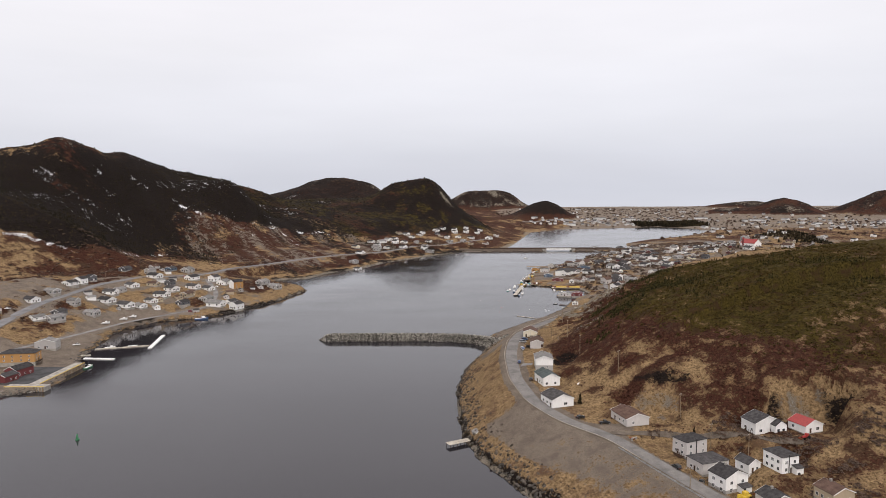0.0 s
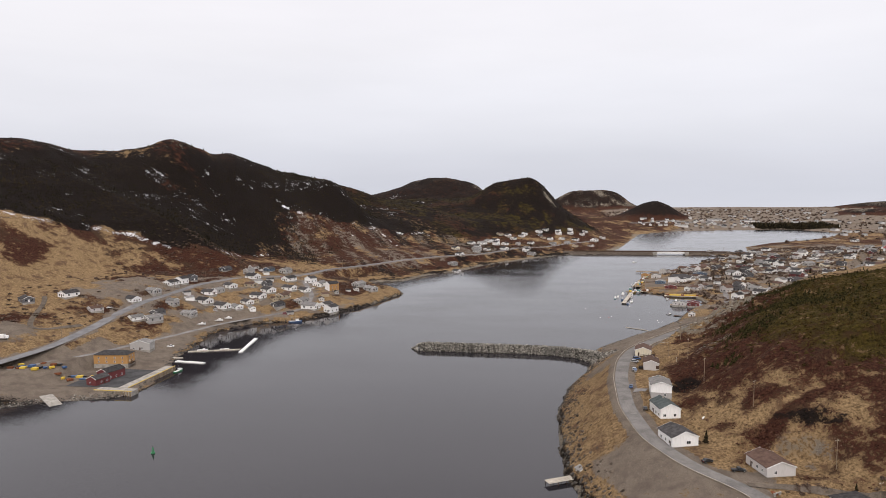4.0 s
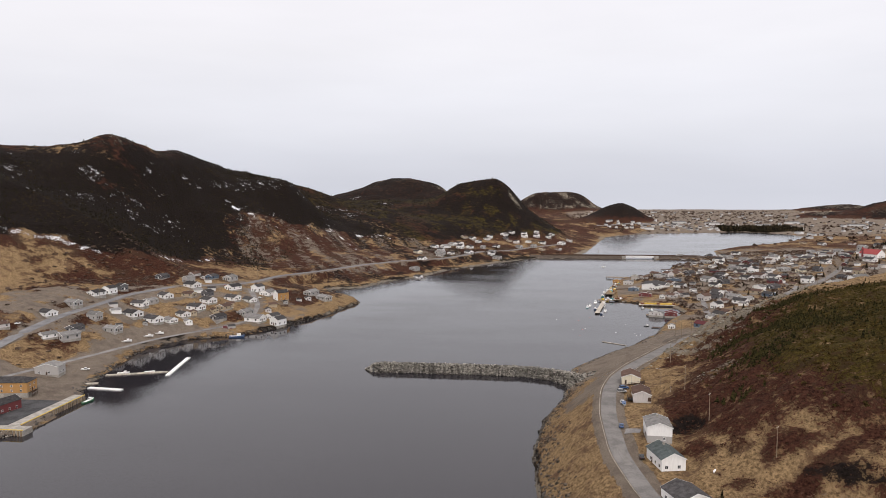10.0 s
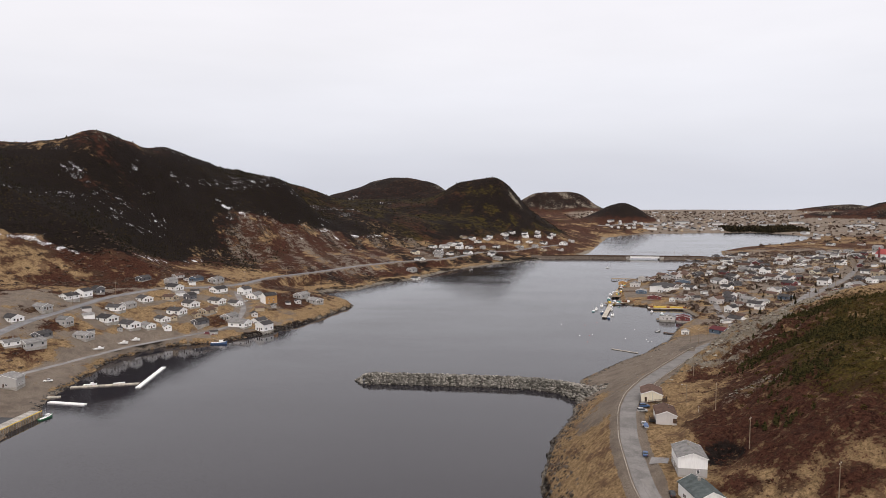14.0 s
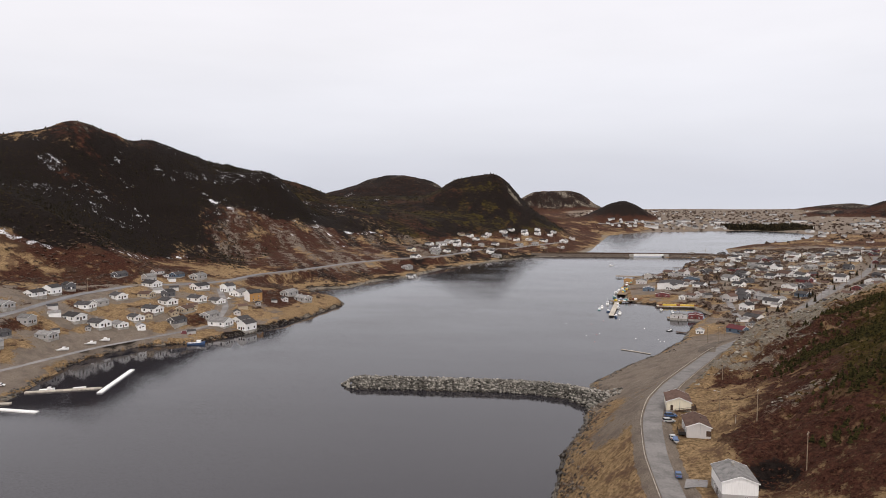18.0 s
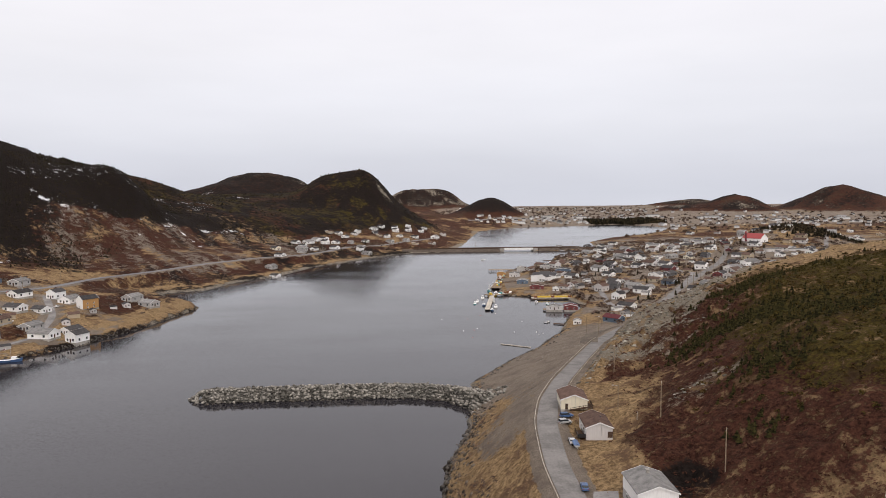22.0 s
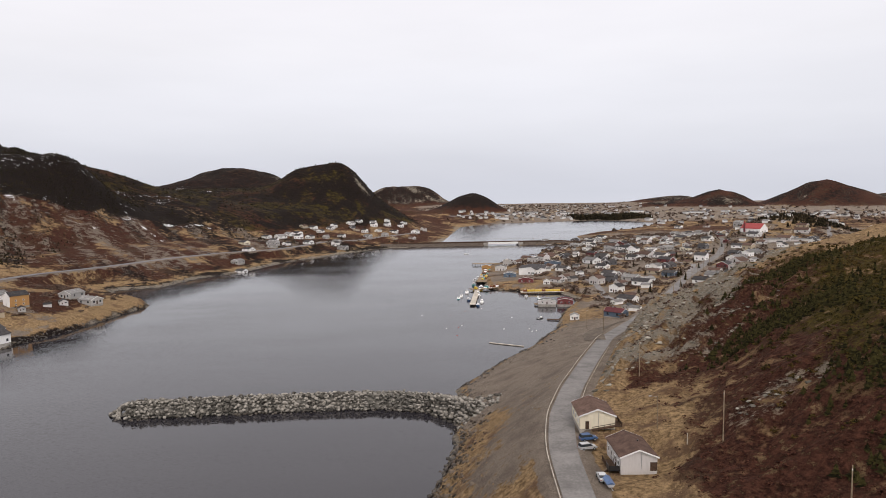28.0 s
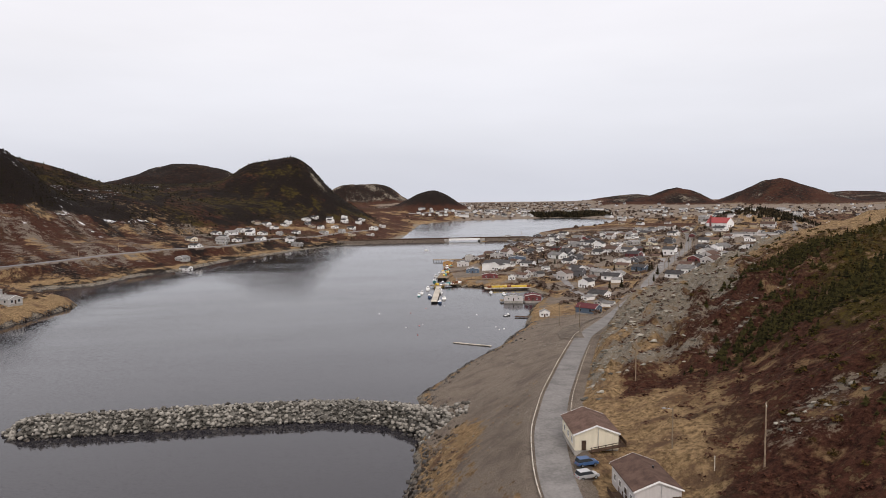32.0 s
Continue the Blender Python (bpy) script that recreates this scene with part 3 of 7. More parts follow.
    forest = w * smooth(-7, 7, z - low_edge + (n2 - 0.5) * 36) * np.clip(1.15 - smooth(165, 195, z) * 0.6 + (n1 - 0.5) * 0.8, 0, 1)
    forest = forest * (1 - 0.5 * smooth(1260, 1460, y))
    forest = np.maximum(forest, 0.8 * (1 - smooth(0.9, 2.4, z + (n2 - 0.5) * 1.5)) * (d > -4) * (y < 1500))
    scar = (y > 242) * smooth(0.5, 0.66, scar_radius(x, y)) * (1 - smooth(1.0, 1.1, scar_radius(x, y)))
    forest = np.maximum(forest, scar * np.clip(0.72 - bump(x, y, 161, 255, 11, 9, 0.6), 0, 1))
    forest = np.maximum(forest, w * (y < 1400) * 0.75 * (1 - smooth(1.6, 4.4, z + (n2 - 0.5) * 4)) * (d > -4) * ((y > 640) | (y < 380)))
    shore_dark = e * (k["u"] < 0) * (y < 470) * (1 - smooth(2.4, 4.6, z + (n2 - 0.5) * 4)) * (d > -4)
    forest = np.maximum(forest, shore_dark * 0.7)
    heath = heath * (1 - scar)
    strip = (x - 86) * 0.394 - (y - 285) * 0.919
    along = (x - 86) * 0.919 + (y - 285) * 0.394
    heath = np.maximum(heath, 0.85 * np.exp(-(strip / 5) ** 2) * smooth(-4, 4, along) * (1 - smooth(40, 50, along)))
    forest = np.maximum(forest, np.clip(bump(x, y, 72, 348, 8, 8, 1.2) * (x > 64) * (k["u"] > 0), 0, 0.62))
    # near-black strip along the top of the cut behind the long bungalow
    forest = np.maximum(forest, np.clip(bump(x, y, 110, 287, 16, 3, 1.0, -25), 0, 0.6))
    back = w * smooth(1300, 1450, y) * smooth(18, 34, z)
    heath = np.maximum(heath, 0.85 * back)
    scrub = np.maximum(scrub, back * np.clip(0.66 + (n1 - 0.5) * 1.2, 0, 0.9))
    forest = np.maximum(forest, back * np.clip(0.46 + (n2 - 0.5) * 1.6 + 0.3 * bump(x, y, 20, 1800, 130, 190, 1.0), 0, 0.8))
    bands = value_noise(x * 0.25, y, 60, 111, 3)
    forest = np.where(y > 2250, 0.75 * k["far"] * np.clip(0.18 + (bands - 0.5) * 2.4, 0, 0.8), forest)
    forest = np.maximum(forest, smooth(2300, 2500, y) * smooth(24, 40, z) * (0.56 - 0.1 * (x < 700) * (y > 3500) + (n1 - 0.5) * 1.1))
    forest = np.maximum(forest, w * smooth(1900, 2100, y) * smooth(24, 50, z) * 0.62)
    heath = np.maximum(heath, 0.95 * smooth(1700, 1900, y) * smooth(20, 34, z))
    scrub = scrub * (1 - 0.5 * smooth(1900, 2100, y))
    summit = w * np.maximum(bump(x, y, -555, 985, 62, 46, 0.8), smooth(150, 175, z) * 0.22)
    forest = forest * (1 - summit * np.clip(0.5 + (n2 - 0.5) * 3, 0, 1))
    heath = np.maximum(heath, np.minimum(summit, 0.6))
    forest = np.maximum(forest, bump(x, y, 20, 1800, 130, 190, 0.75) * smooth(20, 60, z))
    forest = np.maximum(forest, bump(x, y, 336, 2520, 130, 130, 0.9))
    screes = w * smooth(930, 1000, y) * (1 - smooth(1350, 1500, y)) * smooth(25, 60, d) * (1 - smooth(-4, 10, z - low_edge)) * np.clip(0.34 + (k["gully"] - 0.48) * 0.7 + (value_noise(x * 0.8 + y * 0.6, (y * 0.8 - x * 0.6) * 0.12, 9, 95, 3) - 0.5) * 1.3, 0, 1)
    scree_rubble = np.clip(screes * 1.1, 0, 0.5)
    run_out = value_noise(x * 0.8 + y * 0.6 + 40, (y * 0.8 - x * 0.6) * 0.09, 16, 177, 3)
    forest = np.maximum(forest, w * smooth(900, 980, y) * (1 - smooth(1380, 1500, y)) * smooth(6, 16, d) * np.clip(0.44 + (run_out - 0.5) * 1.2, 0, 0.6))
    screes = np.minimum(screes, 0.30)
    rock = np.maximum(screes, hill * smooth(430, 470, y) * (1 - smooth(620, 690, y)) * smooth(0, 4, up) * (1 - smooth(42 + 20 * smooth(500, 560, y), 74 + 26 * smooth(500, 560, y), up)) * np.clip(0.56 + (n2 - 0.5) * 1.0 + (value_noise(x, y, 8, 155, 2) - 0.5) * 0.9, 0, 0.72))
    rock = np.maximum(rock, smooth(170, 200, z) * np.clip((n2 - 0.35) * 2.2, 0, 1) * 0.42)
    rock = np.maximum(rock, bump(x, y, 2, 1772, 34, 16, 0.62, -50))
    rock = np.maximum(rock, (1 - smooth(1.2, 3.0, z)) * smooth(-3, 0, d) * np.clip(0.6 + (n2 - 0.5) * 1.2, 0, 1))
    rock = np.maximum(rock, hill * (k["u"] > 0) * bump(x, y, 95, 388, 14, 10, 1.0) * np.clip(0.1 + n2, 0, 0.56))
    rock = np.maximum(rock, hill * (k["u"] > 0) * bump(x, y, 106, 279, 18, 6, 1.0, -25) * np.clip(0.1 + 1.1 * n2, 0, 0.6))
    rock = np.maximum(rock, scar * bump(x, y, 161, 255, 12, 10, 1.0) * np.clip(0.62 + (value_noise(x * 3 + y, y * 0.4, 9, 133, 2) - 0.5) * 1.6, 0, 0.8))
    forest = np.maximum(forest, bump(x, y, 590, 1105, 60, 80, 0.9) * (0.4 + n2))
    # bare rock on the far hills, spread wider to paint in their haze
    rock = np.maximum(rock, smooth(2350, 2550, y) * smooth(26, 44, z) * np.clip(0.27 + 0.1 * (y > 3500) + (n2 - 0.5) * 0.9 + (n1 - 0.5) * 0.5, 0, 0.55))
    specks = np.clip(value_noise(x * 0.7 - y * 0.7, (y + x) * 0.4, 34, 61, 3) - 0.5, 0, 1) * 1.2
    snow_ = w * (y < 1500) * smooth(40, 75, z) * np.clip(specks + 0.03, 0, 0.30)
    snow_ = np.maximum(snow_, w * np.clip(bump(x, y, -571, 955, 30, 24, 0.36) + bump(x, y, -630, 884, 22, 28, 0.36) + bump(x, y, -632, 803, 26, 22, 0.3) + bump(x, y, -577, 771, 16, 16, 0.25) + bump(x, y, -615, 989, 18, 12, 0.3) + bump(x, y, -538, 1050, 14, 26, 0.3), 0, 0.36))
    streak = np.abs(y - np.interp(x, [-330, -300, -278, -255], [1252, 1236, 1225, 1205]) + (n2 - 0.5) * 8)
    snow_ = np.maximum(snow_, w * (x > -330) * (x < -262) * np.exp(-(streak / 4) ** 2) * 0.6)
    chute = np.abs(y - np.interp(x, [-525, -508, -483, -454, -428, -387, -330], [1112, 1112, 1128, 1126, 1118, 1128, 1150]) + (n2 - 0.5) * 12)
    snow_ = np.maximum(snow_, w * (x > -520) * (x < -330) * np.exp(-(chute / 6) ** 2) * (0.12 + 0.42 * smooth(0.42, 0.6, n2)))
    snow_ = np.maximum(snow_, 0.42 * np.clip(bump(x, y, -330, 1790, 70, 14, 1.0) + bump(x, y, -510, 2260, 40, 40, 0.9), 0, 1))
    hem = np.abs(z - low_edge + (n2 - 0.5) * 20 + 4)
    snow_ = np.maximum(snow_, w * (y > 600) * (y < 1350) * np.exp(-(hem / 5) ** 2) * 0.44 * smooth(0.5, 0.62, value_noise(x, y, 24, 67, 2)))
    snow_ = np.maximum(snow_, w * (y > 640) * (y < 770) * np.exp(-((z - np.interp(x, [-537, -488], [100, 82]) + 3) / 3.2) ** 2) * (x > -560) * (x < -470) * (0.05 + 0.36 * smooth(0.45, 0.62, value_noise(x, y, 13, 69, 2))))
    gravel = hill * (k["u"] < 0) * smooth(455, 500, y) * (1 - smooth(660, 720, y)) * smooth(1.5, 4, z)
    gravel = np.maximum(gravel, hill * (k["u"] < 0) * smooth(372, 410, y) * (1 - smooth(14, 30, k["ru"] + (n2 - 0.5) * 22)) * 0.72)
    gravel = np.maximum(gravel, hill * (k["u"] < 0) * (1 - smooth(285, 300, y)) * smooth(6, 9, z) * 0.85)
    gravel = np.maximum(gravel, scree_rubble)
    gravel = np.maximum(gravel, 0.5 * scar * np.clip(0.34 + (value_noise(x * 2 + y, y * 0.5, 8, 135, 2) - 0.5) * 1.5, 0, 0.6))
    gravel = np.maximum(gravel, np.maximum(bump(x, y, 77, 259, 14, 8, 0.9), bump(x, y, 106, 273, 15, 8, 0.85) * np.clip(0.55 + (value_noise(x * 2, y, 7, 139, 2) - 0.5) * 1.4, 0, 0.62)))
    gravel = np.maximum(gravel, w * (y > 455) * (y < 640) * (d < 26) * (d > 1) * 0.75)
    gravel = np.maximum(gravel, bump(x, y, -396, 446, 26, 30, 0.95) * (k["wr"] > 6))
    # pale grey gravel over the far plain, painting in the haze of distance
    gravel = np.maximum(gravel, k["far"] * smooth(200, 330, x) * smooth(1900, 2200, y) * (1 - smooth(22, 34, z)) * np.clip(0.88 + (value_noise(x * 0.3, y, 40, 113, 3) - 0.5) * 1.4, 0, 1.1))
    gravel = np.maximum(gravel, smooth(0, 1.5, 8.0 - k["ru"]) * (y < 1150))
    gravel = np.maximum(gravel, np.maximum(smooth(0, 2, 8.0 - k["wr"]), smooth(0, 2, 7.0 - k["br"])))
    gravel = np.maximum(gravel, e * smooth(640, 760, y) * (1 - smooth(1500, 1700, y)) * (d > 6) * np.clip(0.58 + (value_noise(x, y, 22, 71, 2) - 0.5) * 1.7, 0, 0.85))
    gravel = np.maximum(gravel, w * smooth(520, 560, y) * (1 - smooth(790, 840, y)) * (d > 6) * (d < 130) * np.clip(0.50 + (value_noise(x, y, 18, 73, 2) - 0.5) * 1.8, 0, 0.7) * (1 - bump(x, y, -205, 800, 60, 60, 1.0)))
    gravel = np.maximum(gravel, (y < 480) * (x < -250) * (d > 0) * (d < 95) * (z < 14) * smooth(340, 380, y) * 0.9)
    return heath, scrub, rock, forest, snow_, gravel


cover = cover_masks(xs, ys, Z, masks, slope)
for attr, trio in (("cover", cover[:3]), ("cover_more", cover[3:])):
    at = me.attributes.new(attr, "FLOAT_COLOR", "POINT")
    at.data.foreach_set("color", np.stack([*trio, np.ones(len(xs))], -1).astype(np.float32).ravel())
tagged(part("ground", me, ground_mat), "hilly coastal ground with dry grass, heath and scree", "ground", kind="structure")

bm = bmesh.new()
wx, wy = [-3000, -900, 900, 3600], [-420, 900, 2600, 4930]
wv = [[bm.verts.new((a, b_, 0)) for a in wx] for b_ in wy]
for r0, r1 in zip(wv, wv[1:]):
    for i in range(3):
        bm.faces.new((r0[i], r0[i + 1], r1[i + 1], r1[i]))
tagged(part("water", bm, water_mat), "calm dark grey harbour water with faint ripples", "water", kind="structure")

# ---- paints and other surfaces ----
white_wall = siding("white_siding", (0.86, 0.86, 0.85))
cream_wall = siding("cream_siding", (0.75, 0.69, 0.54))
grey_wall = siding("grey_siding", (0.40, 0.39, 0.38))
pale_wall = siding("pale_grey_siding", (0.58, 0.56, 0.55))
dark_wall = siding("dark_siding", (0.11, 0.11, 0.12))
tan_wall = siding("tan_siding", (0.46, 0.38, 0.27))
blue_wall = siding("blue_siding", (0.085, 0.125, 0.18))
red_wall = siding("red_boards", (0.15, 0.032, 0.034), 0.25, True)
ochre_wall = siding("ochre_boards", (0.44, 0.24, 0.085), 0.25)
dark_roof = plain("charcoal_shingles", (0.062, 0.059, 0.060), 0.85, vary=0.3, scale=0.7, per_object=0.25, fine=0.02)
grey_roof = plain("grey_shingles", (0.20, 0.195, 0.19), 0.85, vary=0.25, scale=0.6, per_object=0.25, fine=0.02)
brown_roof = plain("brown_shingles", (0.105, 0.068, 0.055), 0.85, vary=0.25, scale=0.6, per_object=0.2, fine=0.02)
green_roof = plain("green_grey_shingles", (0.085, 0.10, 0.10), 0.85, vary=0.25, scale=0.6, fine=0.02)
red_roof = plain("red_metal_roof", (0.30, 0.035, 0.032), 0.55, vary=0.15)
maroon_roof = plain("maroon_shingles", (0.11, 0.038, 0.042), 0.85, vary=0.2)
concrete = plain("weathered_concrete", (0.36, 0.34, 0.31), 0.9, vary=0.25, scale=0.3, fine=0.03)
tar = plain("dark_asphalt", (0.075, 0.075, 0.078), 0.9, vary=0.25, scale=0.2, fine=0.01)
timber = plain("weathered_timber", (0.26, 0.20, 0.14), 0.9, vary=0.3, scale=0.8, per_object=0.2, fine=0.02)
dark_timber = plain("stained_timber", (0.085, 0.055, 0.04), 0.85, vary=0.3, scale=0.8, per_object=0.2)
pale_timber = plain("bleached_timber", (0.46, 0.42, 0.36), 0.9, vary=0.25, scale=0.8, per_object=0.15)
white_paint = plain("white_paint", (0.82, 0.82, 0.81), 0.5, vary=0.08)
black_paint = plain("black_paint", (0.02, 0.02, 0.022), 0.4, vary=0.2)
blue_paint = plain("blue_paint", (0.045, 0.10, 0.22), 0.4, vary=0.12)
teal_paint = plain("teal_paint", (0.08, 0.27, 0.29), 0.5, vary=0.12)
yellow_paint = plain("yellow_paint", (0.62, 0.43, 0.05), 0.55, vary=0.15)
red_paint = plain("red_paint", (0.36, 0.04, 0.035), 0.45, vary=0.12)
green_paint = plain("green_paint", (0.04, 0.20, 0.09), 0.5, vary=0.12)
silver_paint = plain("silver_paint", (0.50, 0.51, 0.52), 0.35, 0.4, vary=0.06)
steel = plain("galvanised_steel", (0.42, 0.43, 0.44), 0.5, 0.7, vary=0.15)
rubber = plain("tyre_rubber", (0.018, 0.018, 0.018), 0.85)
rust = plain("rusted_steel", (0.19, 0.075, 0.04), 0.85, vary=0.35, scale=1.2)
stone = plain("grey_armour_stone", (0.19, 0.18, 0.16), 0.9, vary=0.35, scale=0.5, per_object=0.5, fine=0.06)
glass, n, l, b = material("window_glass", 0.08)
b.inputs["Base Color"].default_value, b.inputs["IOR"].default_value = (0.035, 0.04, 0.045, 1), 1.5


def stuff_tint(name, dark, light, rough=0.95, fine_scale=2.0, region=None):
    """For joined clumps: each clump has its own shade."""
    m, n, l, b = material(name, rough)
    geo = n.new("ShaderNodeNewGeometry").outputs["Random Per Island"]
    tc = n.new("ShaderNodeTexCoord").outputs["Object"]
    f = math_node(n, l, "ADD", math_node(n, l, "MULTIPLY", geo, 0.6), math_node(n, l, "MULTIPLY", noise_node(n, l, fine_scale, 4, tc), 0.5))
    c = mix_node(n, l, ramp_node(n, l, f, 0.15, 0.95), dark, light)
    if region:
        # whole stretches of it stand drier and browner than the rest
        where = math_node(n, l, "ADD", noise_node(n, l, 0.018, 5, tc, 0.65), math_node(n, l, "MULTIPLY", geo, 0.16))
        dry = mix_node(n, l, ramp_node(n, l, f, 0.2, 0.9), tuple(v * 0.25 for v in region), region)
        c = mix_node(n, l, ramp_node(n, l, where, 0.55, 0.70), c, dry)
    l.new(c, b.inputs["Base Color"])
    return m


cut_rock = stuff_tint("cut_rock", (0.06, 0.055, 0.046), (0.37, 0.345, 0.29), 0.9, 0.9)
stone_joined = stuff_tint("grey_shore_stone", (0.04, 0.037, 0.032), (0.33, 0.31, 0.275), 0.9, 0.9)
shore_rock = stuff_tint("brown_shore_rock", (0.028, 0.023, 0.018), (0.16, 0.128, 0.10), 0.9, 0.9)
wet_stone = stuff_tint("wet_dark_stone", (0.016, 0.014, 0.012), (0.085, 0.07, 0.055), 0.6, 0.9)
spruce = stuff_tint("spruce_needles", (0.004, 0.0038, 0.0026), (0.024, 0.020, 0.011), region=(0.042, 0.031, 0.017))
hill_spruce = stuff_tint("hill_spruce_needles", (0.008, 0.0078, 0.0036), (0.046, 0.040, 0.014))
tuck = stuff_tint("low_spruce_scrub", (0.013, 0.0115, 0.0044), (0.066, 0.051, 0.013), region=(0.080, 0.050, 0.016))
heath_leaf = stuff_tint("heath_twigs", (0.016, 0.0072, 0.0055), (0.088, 0.037, 0.0245))
straw = stuff_tint("dry_tussock", (0.11, 0.07, 0.038), (0.33, 0.228, 0.13))
twigs = stuff_tint("bare_twigs", (0.045, 0.030, 0.023), (0.14, 0.098, 0.076))


# ---- building kit ----
def box(bm, x0, x1, y0, y1, z0, z1, mat=0, bevel=0.0):
    v = [bm.verts.new(p) for p in ((x0, y0, z0), (x1, y0, z0), (x1, y1, z0), (x0, y1, z0), (x0, y0, z1), (x1, y0, z1), (x1, y1, z1), (x0, y1, z1))]
    fs = [bm.faces.new([v[i] for i in f]) for f in ((3, 2, 1, 0), (4, 5, 6, 7), (0, 1, 5, 4), (1, 2, 6, 5), (2, 3, 7, 6), (3, 0, 4, 7))]
    for f in fs:
        f.material_index = mat
    if bevel:
        bmesh.ops.bevel(bm, geom=list({e for f in fs for e in f.edges}), offset=bevel, segments=1, affect="EDGES")
    return bm


def prism(bm, outline, y0, y1, mat=0):
    """An outline in x, z drawn out along y."""
    a = [bm.verts.new((x, y0, z)) for x, z in outline]
    c = [bm.verts.new((x, y1, z)) for x, z in outline]
    fs = [bm.faces.new(a), bm.faces.new(c[::-1])]
    for i in range(len(outline)):
        j = (i + 1) % len(outline)
        fs.append(bm.faces.new((a[j], a[i], c[i], c[j])))
    for f in fs:
        f.material_index = mat
    return bm


def tube(bm, p, q, r0, r1, sides=8):
    p, q = Vector(p), Vector(q)
    turn = (q - p).to_track_quat("Z", "Y")
    ring = lambda at, r: [bm.verts.new(at + turn @ Vector((r * math.cos(2 * math.pi * i / sides), r * math.sin(2 * math.pi * i / sides), 0))) for i in range(sides)]
    a, c = ring(p, r0), ring(q, r1)
    for i in range(sides):
        j = (i + 1) % sides
        bm.faces.new((a[i], a[j], c[j], c[i]))
    bm.faces.new(a[::-1])
    bm.faces.new(c)
    return bm


def window_part(parent, x, z, w, h, face, at, split=True, one=False):
    """A window proud of its wall; face: front, back, left or right; at: the wall's place on that axis."""
    bm = bmesh.new()
    t = 0.09
    for a in ((-w / 2 - t, w / 2 + t, h, h + t), (-w / 2 - t, w / 2 + t, -t, 0), (-w / 2 - t, -w / 2, 0, h), (w / 2, w / 2 + t, 0, h)):
        box(bm, a[0], a[1], -0.07, 0.02, a[2], a[3])
    if split:
        box(bm, -0.03, 0.03, -0.05, 0.01, 0, h)
    pane_bm = box(bmesh.new(), -w / 2, w / 2, -0.025, 0.015, 0, h)
    turn = {"front": pose(x, at, z), "back": pose(x, at, z, 0, 0, 180), "left": pose(at, x, z, 0, 0, -90), "right": pose(at, x, z, 0, 0, 90)}[face]
    if one:
        bm.free()
        pane_bm.free()
        bm = box(bmesh.new(), -w / 2 - t, w / 2 + t, -0.07, 0.02, -t, h + t)
        front = [f for f in bm.faces if f.normal.y < -0.9 or abs(f.calc_center_median().y + 0.07) < 1e-4]
        bmesh.ops.inset_individual(bm, faces=front, thickness=t, depth=-0.03)
        front[0].material_index = 1
        frame_ob = part("window", bm, [white_paint, glass], parent)
        frame_ob.matrix_local = turn
        return frame_ob
    frame_ob = part("window", bm, white_paint, parent)
    frame_ob.matrix_local = turn
    part("pane", pane_bm, glass, frame_ob)
    return frame_ob


